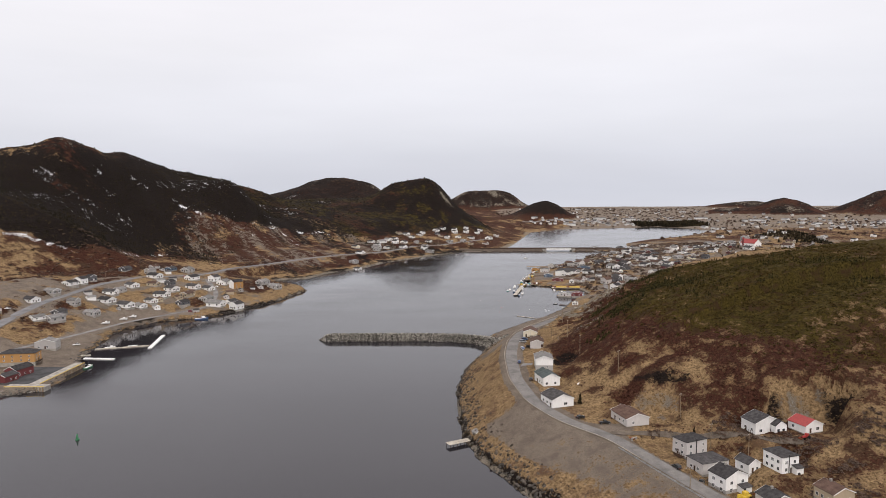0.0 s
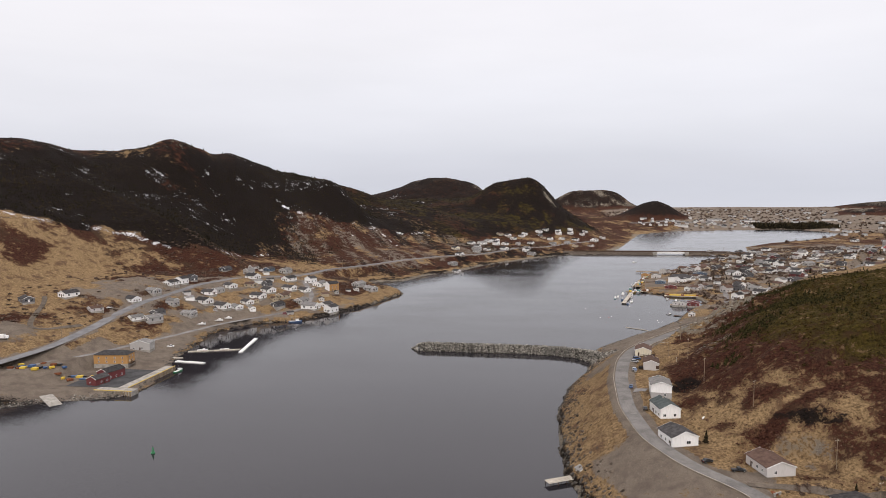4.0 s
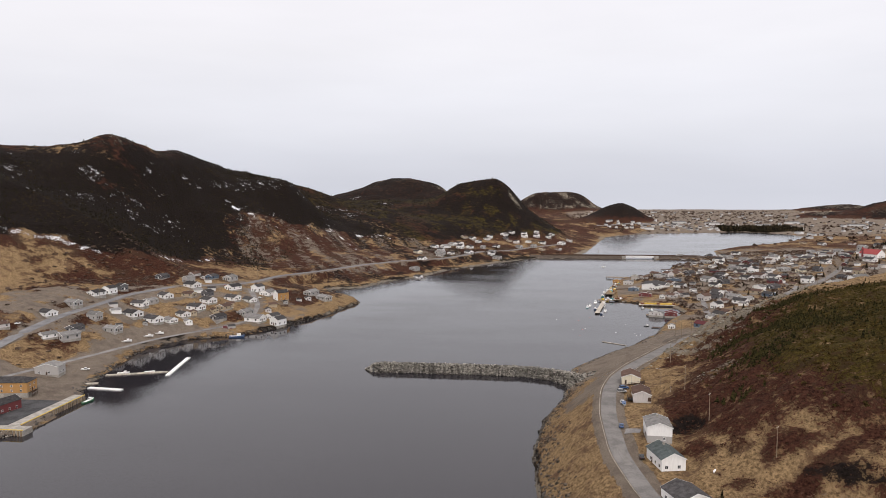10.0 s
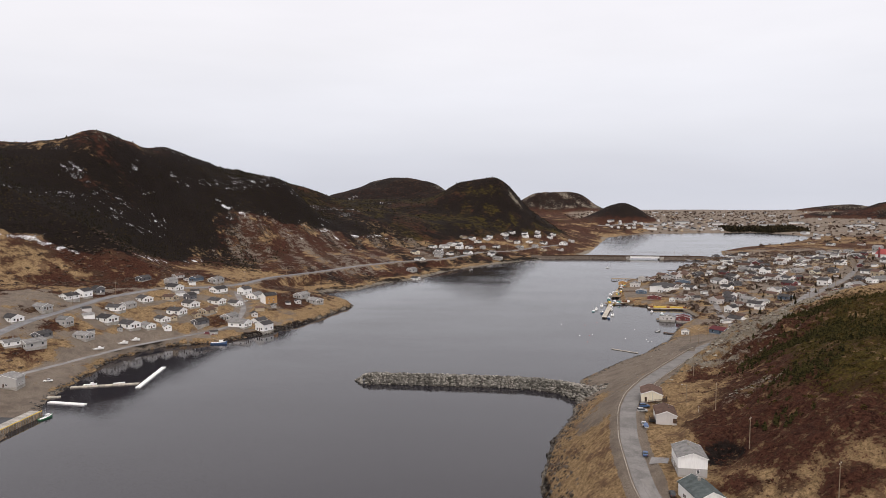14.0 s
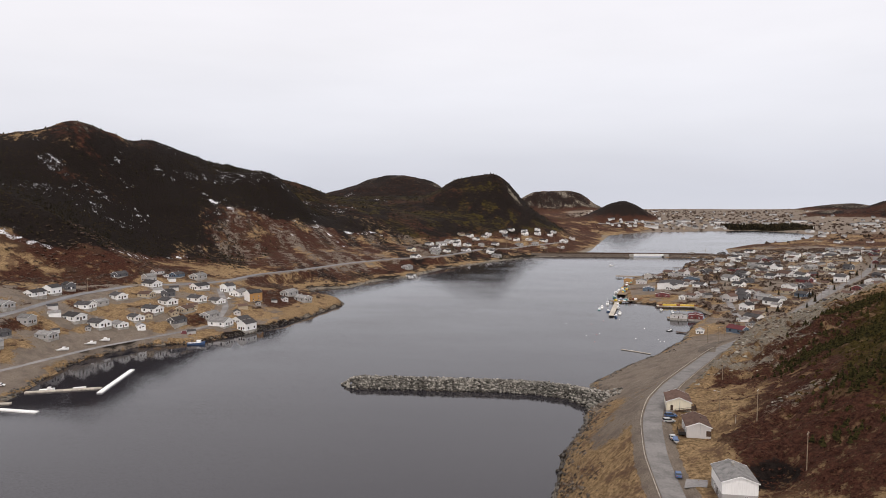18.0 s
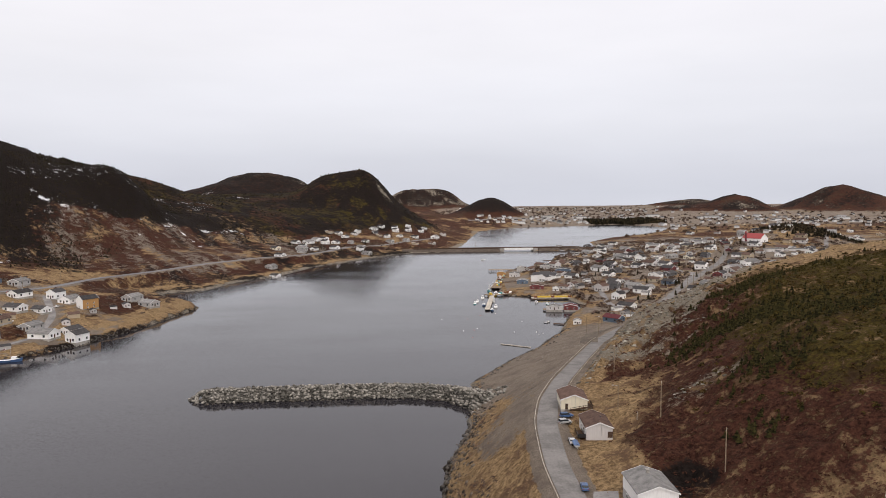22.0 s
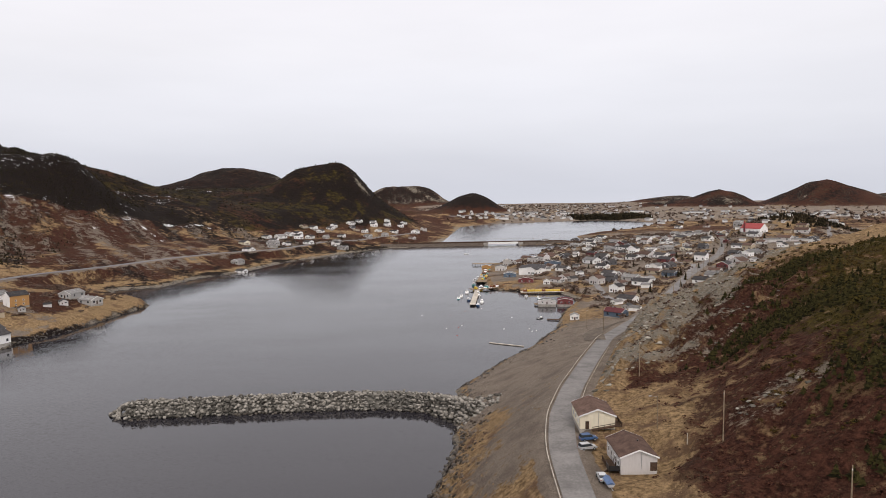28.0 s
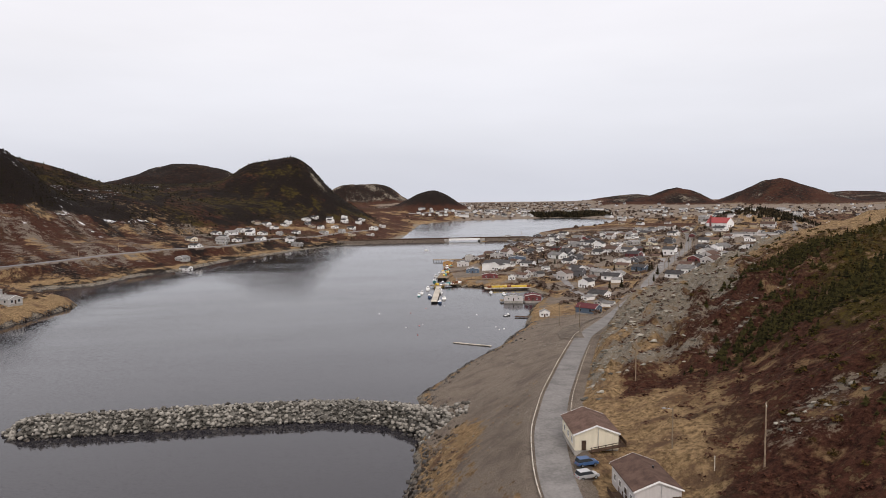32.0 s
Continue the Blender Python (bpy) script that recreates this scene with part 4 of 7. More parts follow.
def house(name, w, l, h, roof, wall, roofing, label, category="house", found=2.0, base_wall=None, base_h=0.0, eave=0.35,
          fronts=((-0.25, 1.0), (0.25, 1.0)), sides=(-0.3, 0.05, 0.32), door=("front", 0.0), chimney=True, upper=False, deck="", hip=False, base_mat=None, group="", simple=False):
    """A house with its gable towards -y, its floor at z = 0 and its footing below."""
    root = tagged(new(name), label, category, group)
    x, y = w / 2, l / 2
    part("foundation", box(bmesh.new(), -x + 0.05, x - 0.05, -y + 0.05, y - 0.05, -found, 0.003), base_mat or concrete, root)
    bm = bmesh.new()
    if hip:
        box(bm, -x, x, -y, y, base_h, h)
    else:
        prism(bm, [(-x, base_h), (x, base_h), (x, h), (0, h + roof), (-x, h)], -y, y)
    part("wall", bm, wall, root)
    if base_h:
        part("lower_wall", box(bmesh.new(), -x + 0.02, x - 0.02, -y + 0.02, y - 0.02, 0, base_h), base_wall or grey_wall, root)
    bm = bmesh.new()
    if hip:
        o, t = eave, 0.18
        lo = [bm.verts.new((sx * (x + o), sy * (y + o), h)) for sx, sy in ((-1, -1), (1, -1), (1, 1), (-1, 1))]
        hi = [bm.verts.new((sx * (x + o), sy * (y + o), h + t)) for sx, sy in ((-1, -1), (1, -1), (1, 1), (-1, 1))]
        top = [bm.verts.new((-max(x - y, 0), -max(y - x, 0), h + t + roof)), bm.verts.new((max(x - y, 0.01), max(y - x, 0.01), h + t + roof))]
        bm.faces.new(lo[::-1])
        for i in range(4):
            bm.faces.new((lo[i], lo[(i + 1) % 4], hi[(i + 1) % 4], hi[i]))
        if x >= y:
            bm.faces.new((hi[0], hi[1], top[1], top[0]))
            bm.faces.new((hi[1], hi[2], top[1]))
            bm.faces.new((hi[2], hi[3], top[0], top[1]))
            bm.faces.new((hi[3], hi[0], top[0]))
        else:
            bm.faces.new((hi[0], hi[1], top[0]))
            bm.faces.new((hi[1], hi[2], top[1], top[0]))
            bm.faces.new((hi[2], hi[3], top[1]))
            bm.faces.new((hi[3], hi[0], top[0], top[1]))
        part("roof", bm, roofing, root)
    else:
        k, t = roof / x, 0.16
        drop = k * eave
        pts = [(-x - eave, h - drop + 0.02), (0, h + roof + 0.02), (x + eave, h - drop + 0.02), (x + eave, h - drop + 0.02 + t), (0, h + roof + 0.02 + t), (-x - eave, h - drop + 0.02 + t)]
        prism(bm, pts, -y - 0.3, y + 0.3)
        roof_ob = part("roof", bm, roofing, root)
        pts = [(-x - eave, h - drop - 0.12), (0, h + roof - 0.12), (x + eave, h - drop - 0.12), (x + eave, h - drop + 0.20), (0, h + roof + 0.20), (-x - eave, h - drop + 0.20)]
        part("bargeboard", prism(bmesh.new(), pts, -y - 0.36, -y - 0.302), white_paint, roof_ob)
        if not simple:
            part("bargeboard", prism(bmesh.new(), pts, y + 0.302, y + 0.36), white_paint, roof_ob)
        if chimney:
            part("chimney", box(box(bmesh.new(), -0.35, 0.35, y * 0.25, y * 0.25 + 0.7, h, h + roof + 0.9), -0.42, 0.42, y * 0.25 - 0.07, y * 0.25 + 0.77, h + roof + 0.9, h + roof + 1.02), concrete, roof_ob)
    sill = 1.0 if h < 4.4 else 0.9
    levels = (sill,) if not upper else (sill, sill + 2.75)
    for lev in levels:
        for px, k in fronts:
            window_part(root, px * w, lev, 1.1 * k, 1.15, "front", -y, True, simple)
            if abs(px) > 0.1 and not simple:
                window_part(root, px * w, lev, 1.1 * k, 1.15, "back", y, True, simple)
        for py in sides:
            window_part(root, py * l, lev, 1.15, 1.15, "left", -x, True, simple)
            window_part(root, -py * l, lev, 1.0, 1.15, "right", x, True, simple)
    face, off = door
    d = part("door", box(bmesh.new(), -0.48, 0.48, -0.06, 0.02, 0.02, 2.06), dark_timber if wall is not dark_wall else white_paint, root)
    d.matrix_local = {"front": pose(off, -y, 0), "left": pose(-x, off, 0, 0, 0, -90), "right": pose(x, off, 0, 0, 0, 90)}[face]
    if not simple:
        part("handle", box(bmesh.new(), 0.34, 0.40, -0.11, -0.06, 0.98, 1.10), steel, d)
    if deck:
        sx = -1 if deck == "left" else 1
        x0, x1 = sorted((sx * x, sx * (x + 2.2)))
        dk = part("deck", box(bmesh.new(), x0 + 0.003, x1, -y * 0.7, y * 0.3, -0.3, -0.12), dark_timber, root)
        for i in range(4):
            for px in (x0 + 0.1, x1 - 0.1):
                py = -y * 0.7 + 0.1 + i * (y - 0.2) / 3
                part("post", box(bmesh.new(), px - 0.06, px + 0.06, py - 0.06, py + 0.06, -found, 0.9), dark_timber, dk)
        xo = x0 if sx < 0 else x1
        part("railing", box(box(bmesh.new(), xo - 0.05, xo + 0.05, -y * 0.7, y * 0.3, 0.82, 0.92), xo - 0.03, xo + 0.03, -y * 0.7, y * 0.3, 0.1, 0.75), dark_timber, dk)
    return root


def put(ob, x, y, rot=0.0, z=None, lift=0.0):
    ob.matrix_basis = pose(x, y, (ground_at(x, y) if z is None else z) + lift, 0, 0, rot)
    return ob


def car(paint, label, suv=True, pickup=False):
    root = tagged(new("pickup_truck" if pickup else "car"), label, "truck" if pickup else "car", "parked cars")
    L = 2.7 if pickup else 2.25
    prof = [(-L, 0.35), (L, 0.35), (L, 0.75), (L - 0.25, 0.92), (L - 1.2, 1.0), (-L + 0.1, 1.0), (-L, 0.8)]
    bm = prism(bmesh.new(), prof, -0.88, 0.88)
    bmesh.ops.bevel(bm, geom=list(bm.edges), offset=0.06, segments=2, affect="EDGES")
    part("body", bm, paint, root, smooth_=False)
    if pickup:
        cab = [(-0.7, 1.0), (1.5, 1.0), (0.9, 1.65), (-0.55, 1.68)]
    elif suv:
        cab = [(-L + 0.05, 1.0), (1.15, 1.0), (0.45, 1.62), (-L + 0.35, 1.66)]
    else:
        cab = [(-L + 0.5, 1.0), (1.2, 1.0), (0.35, 1.42), (-1.2, 1.42)]
    top = [(cab[3][0] + 0.02, cab[3][1] - 0.02), (cab[2][0], cab[2][1] - 0.02), (cab[2][0] - 0.08, cab[2][1] + 0.06), (cab[3][0] + 0.1, cab[3][1] + 0.06)]
    gl = prism(bmesh.new(), cab, -0.78, 0.78)
    bmesh.ops.bevel(gl, geom=list(gl.edges), offset=0.05, segments=1, affect="EDGES")
    part("window_glass", gl, glass, root)
    part("roof_panel", prism(bmesh.new(), top, -0.76, 0.76), paint, root)
    for x in (-L + 0.85, L - 0.85):
        for y in (-0.86, 0.86):
            wheel = part("wheel", tube(bmesh.new(), (x, y - 0.11, 0.34), (x, y + 0.11, 0.34), 0.34, 0.34, 14), rubber, root)
            part("rim", tube(bmesh.new(), (x, y - 0.125, 0.34), (x, y + 0.125, 0.34), 0.2, 0.2, 10), steel, wheel)
    for y in (-0.62, 0.62):
        part("headlight", box(bmesh.new(), L - 0.06, L + 0.02, y - 0.16, y + 0.16, 0.66, 0.80), white_paint, root)
        part("tail_light", box(bmesh.new(), -L - 0.02, -L + 0.06, y - 0.14, y + 0.14, 0.7, 0.86), red_paint, root)
    return root


def boat(name, length, hull_paint, label, cabin=True, mast=True, trim=None):
    """A small fishing boat, its waterline at z = 0, its bow towards +x."""
    root = tagged(new(name), label, "boat", "moored boats")
    h = length / 2
    bm = bmesh.new()
    rings = []
    for f, wd, zt in ((-1, 0.80, 0.10), (-0.6, 0.96, 0.09), (0, 1.0, 0.10), (0.5, 0.82, 0.125), (0.8, 0.45, 0.15), (1.0, 0.04, 0.175)):
        x, wv_, zz = f * h, wd * length * 0.155, zt * length
        rings.append([bm.verts.new(p) for p in ((x, -wv_, zz), (x * 0.97, -wv_ * 0.8, 0.0), (x * 0.93, 0, -0.5), (x * 0.97, wv_ * 0.8, 0.0), (x, wv_, zz))])
    for a, c in zip(rings, rings[1:]):
        for i in range(4):
            bm.faces.new((a[i], a[i + 1], c[i + 1], c[i]))
    bm.faces.new(rings[0])
    part("hull", bm, hull_paint, root)
    bm = bmesh.new()
    rows = [[bm.verts.new((v.x, v.y * 0.94, v.z - 0.18)) for v in (Vector((f * h, -wd * length * 0.155, zt * length)), Vector((f * h, wd * length * 0.155, zt * length)))]
            for f, wd, zt in ((-0.98, 0.80, 0.10), (-0.6, 0.96, 0.09), (0, 1.0, 0.10), (0.5, 0.82, 0.125), (0.8, 0.45, 0.15), (0.96, 0.06, 0.175))]
    for a, c in zip(rows, rows[1:]):
        bm.faces.new((a[0], a[1], c[1], c[0]))
    part("deck", bm, trim or white_paint, root)
    if cabin:
        zd = 0.09 * length
        cb = part("wheelhouse", box(bmesh.new(), h * 0.05, h * 0.5, -length * 0.09, length * 0.09, zd - 0.2, zd + length * 0.15, bevel=0.06), white_paint, root)
        part("pane", box(bmesh.new(), h * 0.05 - 0.02, h * 0.5 + 0.02, -length * 0.075, length * 0.075, zd + length * 0.085, zd + length * 0.125), glass, cb)
    if mast:
        part("mast", tube(bmesh.new(), (0, 0, 0.09 * length), (0, 0, length * 0.62), 0.07, 0.04), steel, root)
        part("boom", tube(bmesh.new(), (0, 0, length * 0.24), (-h * 0.7, 0, length * 0.36), 0.05, 0.04), steel, root)
    return root


def utility_pole(height=11.5, lamp=False):
    root = tagged(new("utility_pole"), "tall weathered wooden utility pole on the hillside" if not lamp else "wooden pole with a street lamp arm", "pole", "utility poles")
    part("pole", tube(bmesh.new(), (0, 0, -1.5), (0, 0, height), 0.17, 0.11), timber, root)
    if lamp:
        arm = part("lamp_arm", tube(bmesh.new(), (0, 0, height - 0.5), (-1.7, 0, height - 0.1), 0.05, 0.04), steel, root)
        part("lamp_head", box(bmesh.new(), -2.3, -1.6, -0.14, 0.14, height - 0.22, height - 0.04, bevel=0.03), steel, arm)
    else:
        arm = part("crossarm", box(bmesh.new(), -1.1, 1.1, -0.06, 0.06, height - 0.75, height - 0.62), timber, root)
        for x in (-0.95, -0.35, 0.35, 0.95):
            part("insulator", tube(bmesh.new(), (x, 0, height - 0.62), (x, 0, height - 0.42), 0.05, 0.03, 6), white_paint, arm)
    return root


def ribbon(name, line, half, material_, label, lift=0.12, step=6.0, drape=True, crown=0.0, category="road"):
    """A road along a line of (x, y) or (x, y, z)."""
    pts = []
    for p, q in zip(line, line[1:]):
        k = max(1, int(math.hypot(q[0] - p[0], q[1] - p[1]) / step))
        pts += [tuple(p[i] + (q[i] - p[i]) * j / k for i in range(len(p))) for j in range(k)]
    pts.append(tuple(line[-1]))
    for _ in range(4):
        pts = [pts[0]] + [tuple((a[i] + 2 * c[i] + e[i]) / 4 for i in range(len(c))) for a, c, e in zip(pts, pts[1:], pts[2:])] + [pts[-1]]
    bm, rows = bmesh.new(), []
    for i, p in enumerate(pts):
        a, c = pts[max(i - 1, 0)], pts[min(i + 1, len(pts) - 1)]
        t = Vector((c[0] - a[0], c[1] - a[1], 0)).normalized()
        nrm = Vector((t.y, -t.x, 0))
        row = []
        for s in (-1, -0.5, 0, 0.5, 1):
            x, y = p[0] + nrm.x * half * s, p[1] + nrm.y * half * s
            z = (ground_at(x, y) if drape else p[2]) + lift + crown * (1 - s * s)
            row.append(bm.verts.new((x, y, z)))
        rows.append(row)
    for a, c in zip(rows, rows[1:]):
        for i in range(4):
            bm.faces.new((a[i], a[i + 1], c[i + 1], c[i]))
    return tagged(part(name, bm, material_, smooth_=True), label, category, kind="structure"), pts


def scatter(name, verts, faces, places, sizes, turns, material_, label, category, squash=None, kind="stuff", wild=0.0):
    """Many small copies of one shape, joined into one object."""
    v, f = np.array(verts, float), np.array(faces, int)
    places, sizes, turns = np.array(places, float), np.array(sizes, float), np.array(turns, float)
    count = len(places)
    sq = np.ones(count) if squash is None else np.array(squash, float)
    c, s = np.cos(turns)[:, None], np.sin(turns)[:, None]
    vx = v[None, :, 0] * np.ones((count, 1))
    vy, vz = v[None, :, 1] * np.ones((count, 1)), v[None, :, 2] * np.ones((count, 1))
    if wild:
        rs = np.random.RandomState(len(places))
        vx, vy, vz = (q + rs.uniform(-wild, wild, q.shape) for q in (vx, vy, vz))
    co = np.stack([(vx * c - vy * s) * sizes[:, None], (vx * s + vy * c) * sizes[:, None], vz * (sizes * sq)[:, None]], -1) + places[:, None, :]
    fi = (f[None] + (np.arange(count) * len(v))[:, None, None]).reshape(-1, f.shape[1])
    me = bpy.data.meshes.new(name)
    me.vertices.add(co.shape[0] * co.shape[1])
    me.vertices.foreach_set("co", co.ravel())
    me.loops.add(fi.size)
    me.loops.foreach_set("vertex_index", fi.ravel())
    me.polygons.add(len(fi))
    me.polygons.foreach_set("loop_start", np.arange(0, fi.size, f.shape[1]))
    me.update(calc_edges=True)
    return tagged(part(name, me, material_), label, category, kind=kind)


def shape_of(bm):
    bmesh.ops.triangulate(bm, faces=bm.faces)
    bm.verts.ensure_lookup_table()
    vs, fs = [tuple(v.co) for v in bm.verts], [[v.index for v in f.verts] for f in bm.faces]
    bm.free()
    return vs, fs


def boulder_shape(seed):
    """An angular stone about one unit across."""
    rnd = random.Random(seed)
    bm = bmesh.new()
    bmesh.ops.create_icosphere(bm, subdivisions=1, radius=0.5)
    cuts = [(Vector((rnd.uniform(-1, 1), rnd.uniform(-1, 1), rnd.uniform(-1, 1))).normalized(), rnd.uniform(0.2, 0.36)) for _ in range(8)]
    for v in bm.verts:
        for nrm, off in cuts:
            d = v.co.dot(nrm) - off
            if d > 0:
                v.co -= nrm * d
        v.co += Vector((rnd.uniform(-1, 1), rnd.uniform(-1, 1), rnd.uniform(-1, 1))) * 0.02
        v.co.z *= 0.75
        v.co.x *= 1.3
    return bm


def conifer_shape(tiers, sides, seed, spread=0.27):
    """Ragged skirts of branches round a thin stem, one unit high."""
    rnd = random.Random(seed)
    vs, fs = [], []
    for t in range(tiers):
        z0, z1 = 0.02 + 0.8 * t / tiers, 0.02 + 0.8 * t / tiers + 1.25 / tiers
        r = spread * (1 - t / (tiers + 0.3))
        at = len(vs)
        vs.append((rnd.uniform(-0.02, 0.02), rnd.uniform(-0.02, 0.02), min(z1, 1.0)))
        for i in range(sides):
            a = 2 * math.pi * (i + 0.5 * (t % 2)) / sides
            k = r * (1.15 if i % 2 else 0.55) * rnd.uniform(0.8, 1.2)
            vs.append((k * math.cos(a), k * math.sin(a), z0 + rnd.uniform(-0.03, 0.05)))
        fs += [[at, at + 1 + i, at + 1 + (i + 1) % sides] for i in range(sides)]
    return vs, fs


def bush_shape(leaves, seed, spread=0.5, high=0.6, leaf=0.2):
    """A low mound of small leaf clumps with gaps between them."""
    rnd = random.Random(seed)
    vs, fs = [], []
    for _ in range(leaves):
        a, r = rnd.uniform(0, 6.28), spread * math.sqrt(rnd.random())
        c = Vector((r * math.cos(a), r * math.sin(a), high * (1 - (r / spread) ** 2 * 0.8) * rnd.uniform(0.35, 1.0)))
        q = Euler((rnd.uniform(-1, 1), rnd.uniform(-1, 1), rnd.uniform(0, 6.28))).to_matrix()
        at = len(vs)
        for k in range(3):
            g = 2 * math.pi * k / 3
            vs.append(tuple(c + q @ Vector((leaf * math.cos(g), leaf * math.sin(g), 0)) * rnd.uniform(0.7, 1.3)))
        vs.append(tuple(c + q @ Vector((0, 0, leaf * 0.6))))
        fs += [[at, at + 1, at + 3], [at + 1, at + 2, at + 3], [at + 2, at, at + 3]]
    return vs, fs

# ---- roads ----
road_mat = plain("worn_asphalt", (0.19, 0.181, 0.174), 0.92, vary=0.2, scale=0.16, fine=0.01)
drive_mat = plain("brown_gravel", (0.13, 0.108, 0.088), 0.95, vary=0.3, scale=0.25, fine=0.03)
old_road_mat = plain("dusty_asphalt", (0.225, 0.215, 0.21), 0.92, vary=0.22, scale=0.1)
main_road_mat = plain("blue_grey_asphalt", (0.20, 0.198, 0.204), 0.9, vary=0.2, scale=0.12, fine=0.01)
_, east_pts = ribbon("road", EAST_ROAD, 3.4, road_mat, "patched grey two-lane asphalt road along the bank", 0.10, 4, False, 0.06)
west_road, west_pts = ribbon("road", WEST_ROAD, 4.9, main_road_mat, "pale grey road at the foot of the mountain", 0.10, 6, False, 0.06)
ribbon("road", BEACH_ROAD, 2.6, old_road_mat, "narrow gravelly lane along the beach", 0.10, 6, False, 0.04)
ribbon("road", [(-426, 530), (-420, 524), (-411, 505), (-396, 476), (-386, 463), (-378, 464), (-373, 478), (-366, 496)], 2.0, drive_mat, "gravel drive to hillside houses", 0.25, 4, category="drive")
ribbon("road", [(110, 558), (119, 588), (131, 612), (146, 622)], 5.0, drive_mat, "gravel pull-off beside the road at the cove", 0.3, 3, category="lay-by")
ribbon("road", [(53, 345), (47, 347)], 3.0, old_road_mat, "short gravel drive beside a house", 0.2, 2, category="drive")
ribbon("road", [(77, 254), (100, 254), (120, 250), (136, 236), (149, 228)], 1.3, drive_mat, "gravel drive to houses on the bench", 0.3, 3, category="drive")
ribbon("road", [(209, 701), (190, 760), (205, 830), (215, 920), (200, 1010), (230, 1120), (290, 1230), (330, 1370), (300, 1400)], 2.6, old_road_mat, "narrow street through the harbour town", 0.3, 6, category="street")
ribbon("road", [(278, 810), (330, 900), (320, 1010), (360, 1130), (420, 1300)], 2.4, old_road_mat, "town street between houses", 0.3, 6, category="street")
ribbon("road", [(397, 977), (470, 960), (540, 990), (600, 1080)], 2.4, old_road_mat, "town street up to the church", 0.3, 6, category="street")

# patches in the asphalt
patch_mat = plain("newer_asphalt_patch", (0.20, 0.19, 0.18), 0.95, vary=0.15, scale=0.3)
for i, (at, ln) in enumerate(((42, 5), (49, 3), (58, 6), (73, 4))):
    a, c = east_pts[at], east_pts[at + ln]
    line = [tuple(east_pts[k]) for k in range(at, at + ln + 1)]
    ribbon("road_patch", [(p[0] + 0.6, p[1], p[2]) for p in line], 1.5 if i % 2 else 2.4, patch_mat, "paler repair patch in the asphalt", 0.165, 4, False, 0.0, "road patch")

# wooden guard rail on the water side of the road
rail = tagged(new("guard_rail"), "low weathered timber guard rail beside the road", "guard rail")
run = [p for p in east_pts if 230 < p[1] < 575]
edge_pts = []
for a, c in zip(run, run[1:]):
    t = Vector((c[0] - a[0], c[1] - a[1], 0)).normalized()
    edge_pts.append(Vector((a[0] - t.y * 4.1, a[1] + t.x * 4.1, a[2])))
post_me = bpy.data.meshes.new("post")
pb = box(bmesh.new(), -0.1, 0.1, -0.1, 0.1, -0.6, 0.75)
pb.to_mesh(post_me)
pb.free()
post_me.materials.append(timber)
for a, c in zip(edge_pts, edge_pts[1:]):
    o = new("post", post_me)
    o.parent, o.location = rail, a
    part("beam", tube(bmesh.new(), a + Vector((0, 0, 0.58)), c + Vector((0, 0, 0.58)), 0.13, 0.13, 6), pale_timber, rail)
rail2 = tagged(new("guard_rail"), "low timber rail at the foot of the rock cut", "guard rail")
run2 = [p for p in east_pts if 428 < p[1] < 540]
for a, c in zip(run2, run2[1:]):
    t = Vector((c[0] - a[0], c[1] - a[1], 0)).normalized()
    pa, pc = Vector((a[0] + t.y * 4.3, a[1] - t.x * 4.3, a[2])), Vector((c[0] + t.y * 4.3, c[1] - t.x * 4.3, c[2]))
    o = new("post", post_me)
    o.parent, o.location = rail2, pa
    part("beam", tube(bmesh.new(), pa + Vector((0, 0, 0.5)), pc + Vector((0, 0, 0.5)), 0.11, 0.11, 6), pale_timber, rail2)
crib = tagged(new("retaining_wall"), "stepped timber retaining wall below the road", "wall")
for k in range(5):
    for j in range(7):
        a = Vector((99.5 - j * 3.1 * 0.5 - k * 0.25, 197 + j * 3.1 * 0.87, 10.2 + j * 0.45 - k * 0.75))
        part("beam", tube(bmesh.new(), a, a + Vector((-1.5, 2.6, 0.45)), 0.3, 0.3, 6), pale_timber, crib)

# ---- breakwater ----
BREAKWATER = [(-98, 532.5), (-40, 532.5), (-5, 532), (14, 529.5), (30, 522), (40, 509), (46, 494), (48, 480)]
shapes = [boulder_shape(k) for k in range(9)]
boulder_data = []
for k, bmk in enumerate(shapes):
    me = bpy.data.meshes.new("boulder")
    cp = bmk.copy()
    cp.to_mesh(me)
    cp.free()
    me.materials.append(stone)
    boulder_data.append(me)
flat_shapes = [shape_of(bmk) for bmk in shapes]
rnd = random.Random(4)
line = []
for p, q in zip(BREAKWATER, BREAKWATER[1:]):
    k = int(math.hypot(q[0] - p[0], q[1] - p[1]) / 1.1) + 1
    line += [(p[0] + (q[0] - p[0]) * j / k, p[1] + (q[1] - p[1]) * j / k, math.atan2(q[1] - p[1], q[0] - p[0])) for j in range(k)]
spots = []
for i, (x, y, a) in enumerate(line):
    end = max(0.0, 1 - i / 5) * 0.5
    on_land = smooth(18, 40, np.array(x)) * smooth(-530, -505, np.array(-y))
    crest = 5.4 - end * 1.8 + 2.0 * float(on_land)
    for s in np.arange(-9.4, 9.5, 1.05):
        r = abs(s)
        z = crest if r < 2.6 else crest - (r - 2.6) * (crest + 1.2) / 7.0
        s2 = s * (1 - end * 0.4) + rnd.uniform(-0.8, 0.8)
        spots.append((x - math.sin(a) * s2 + rnd.uniform(-0.7, 0.7), y + math.cos(a) * s2 + rnd.uniform(-0.6, 0.6), z - 0.5 + rnd.uniform(-0.45, 0.45), rnd.uniform(1.0, 2.5), rnd.uniform(0, 6.28)))
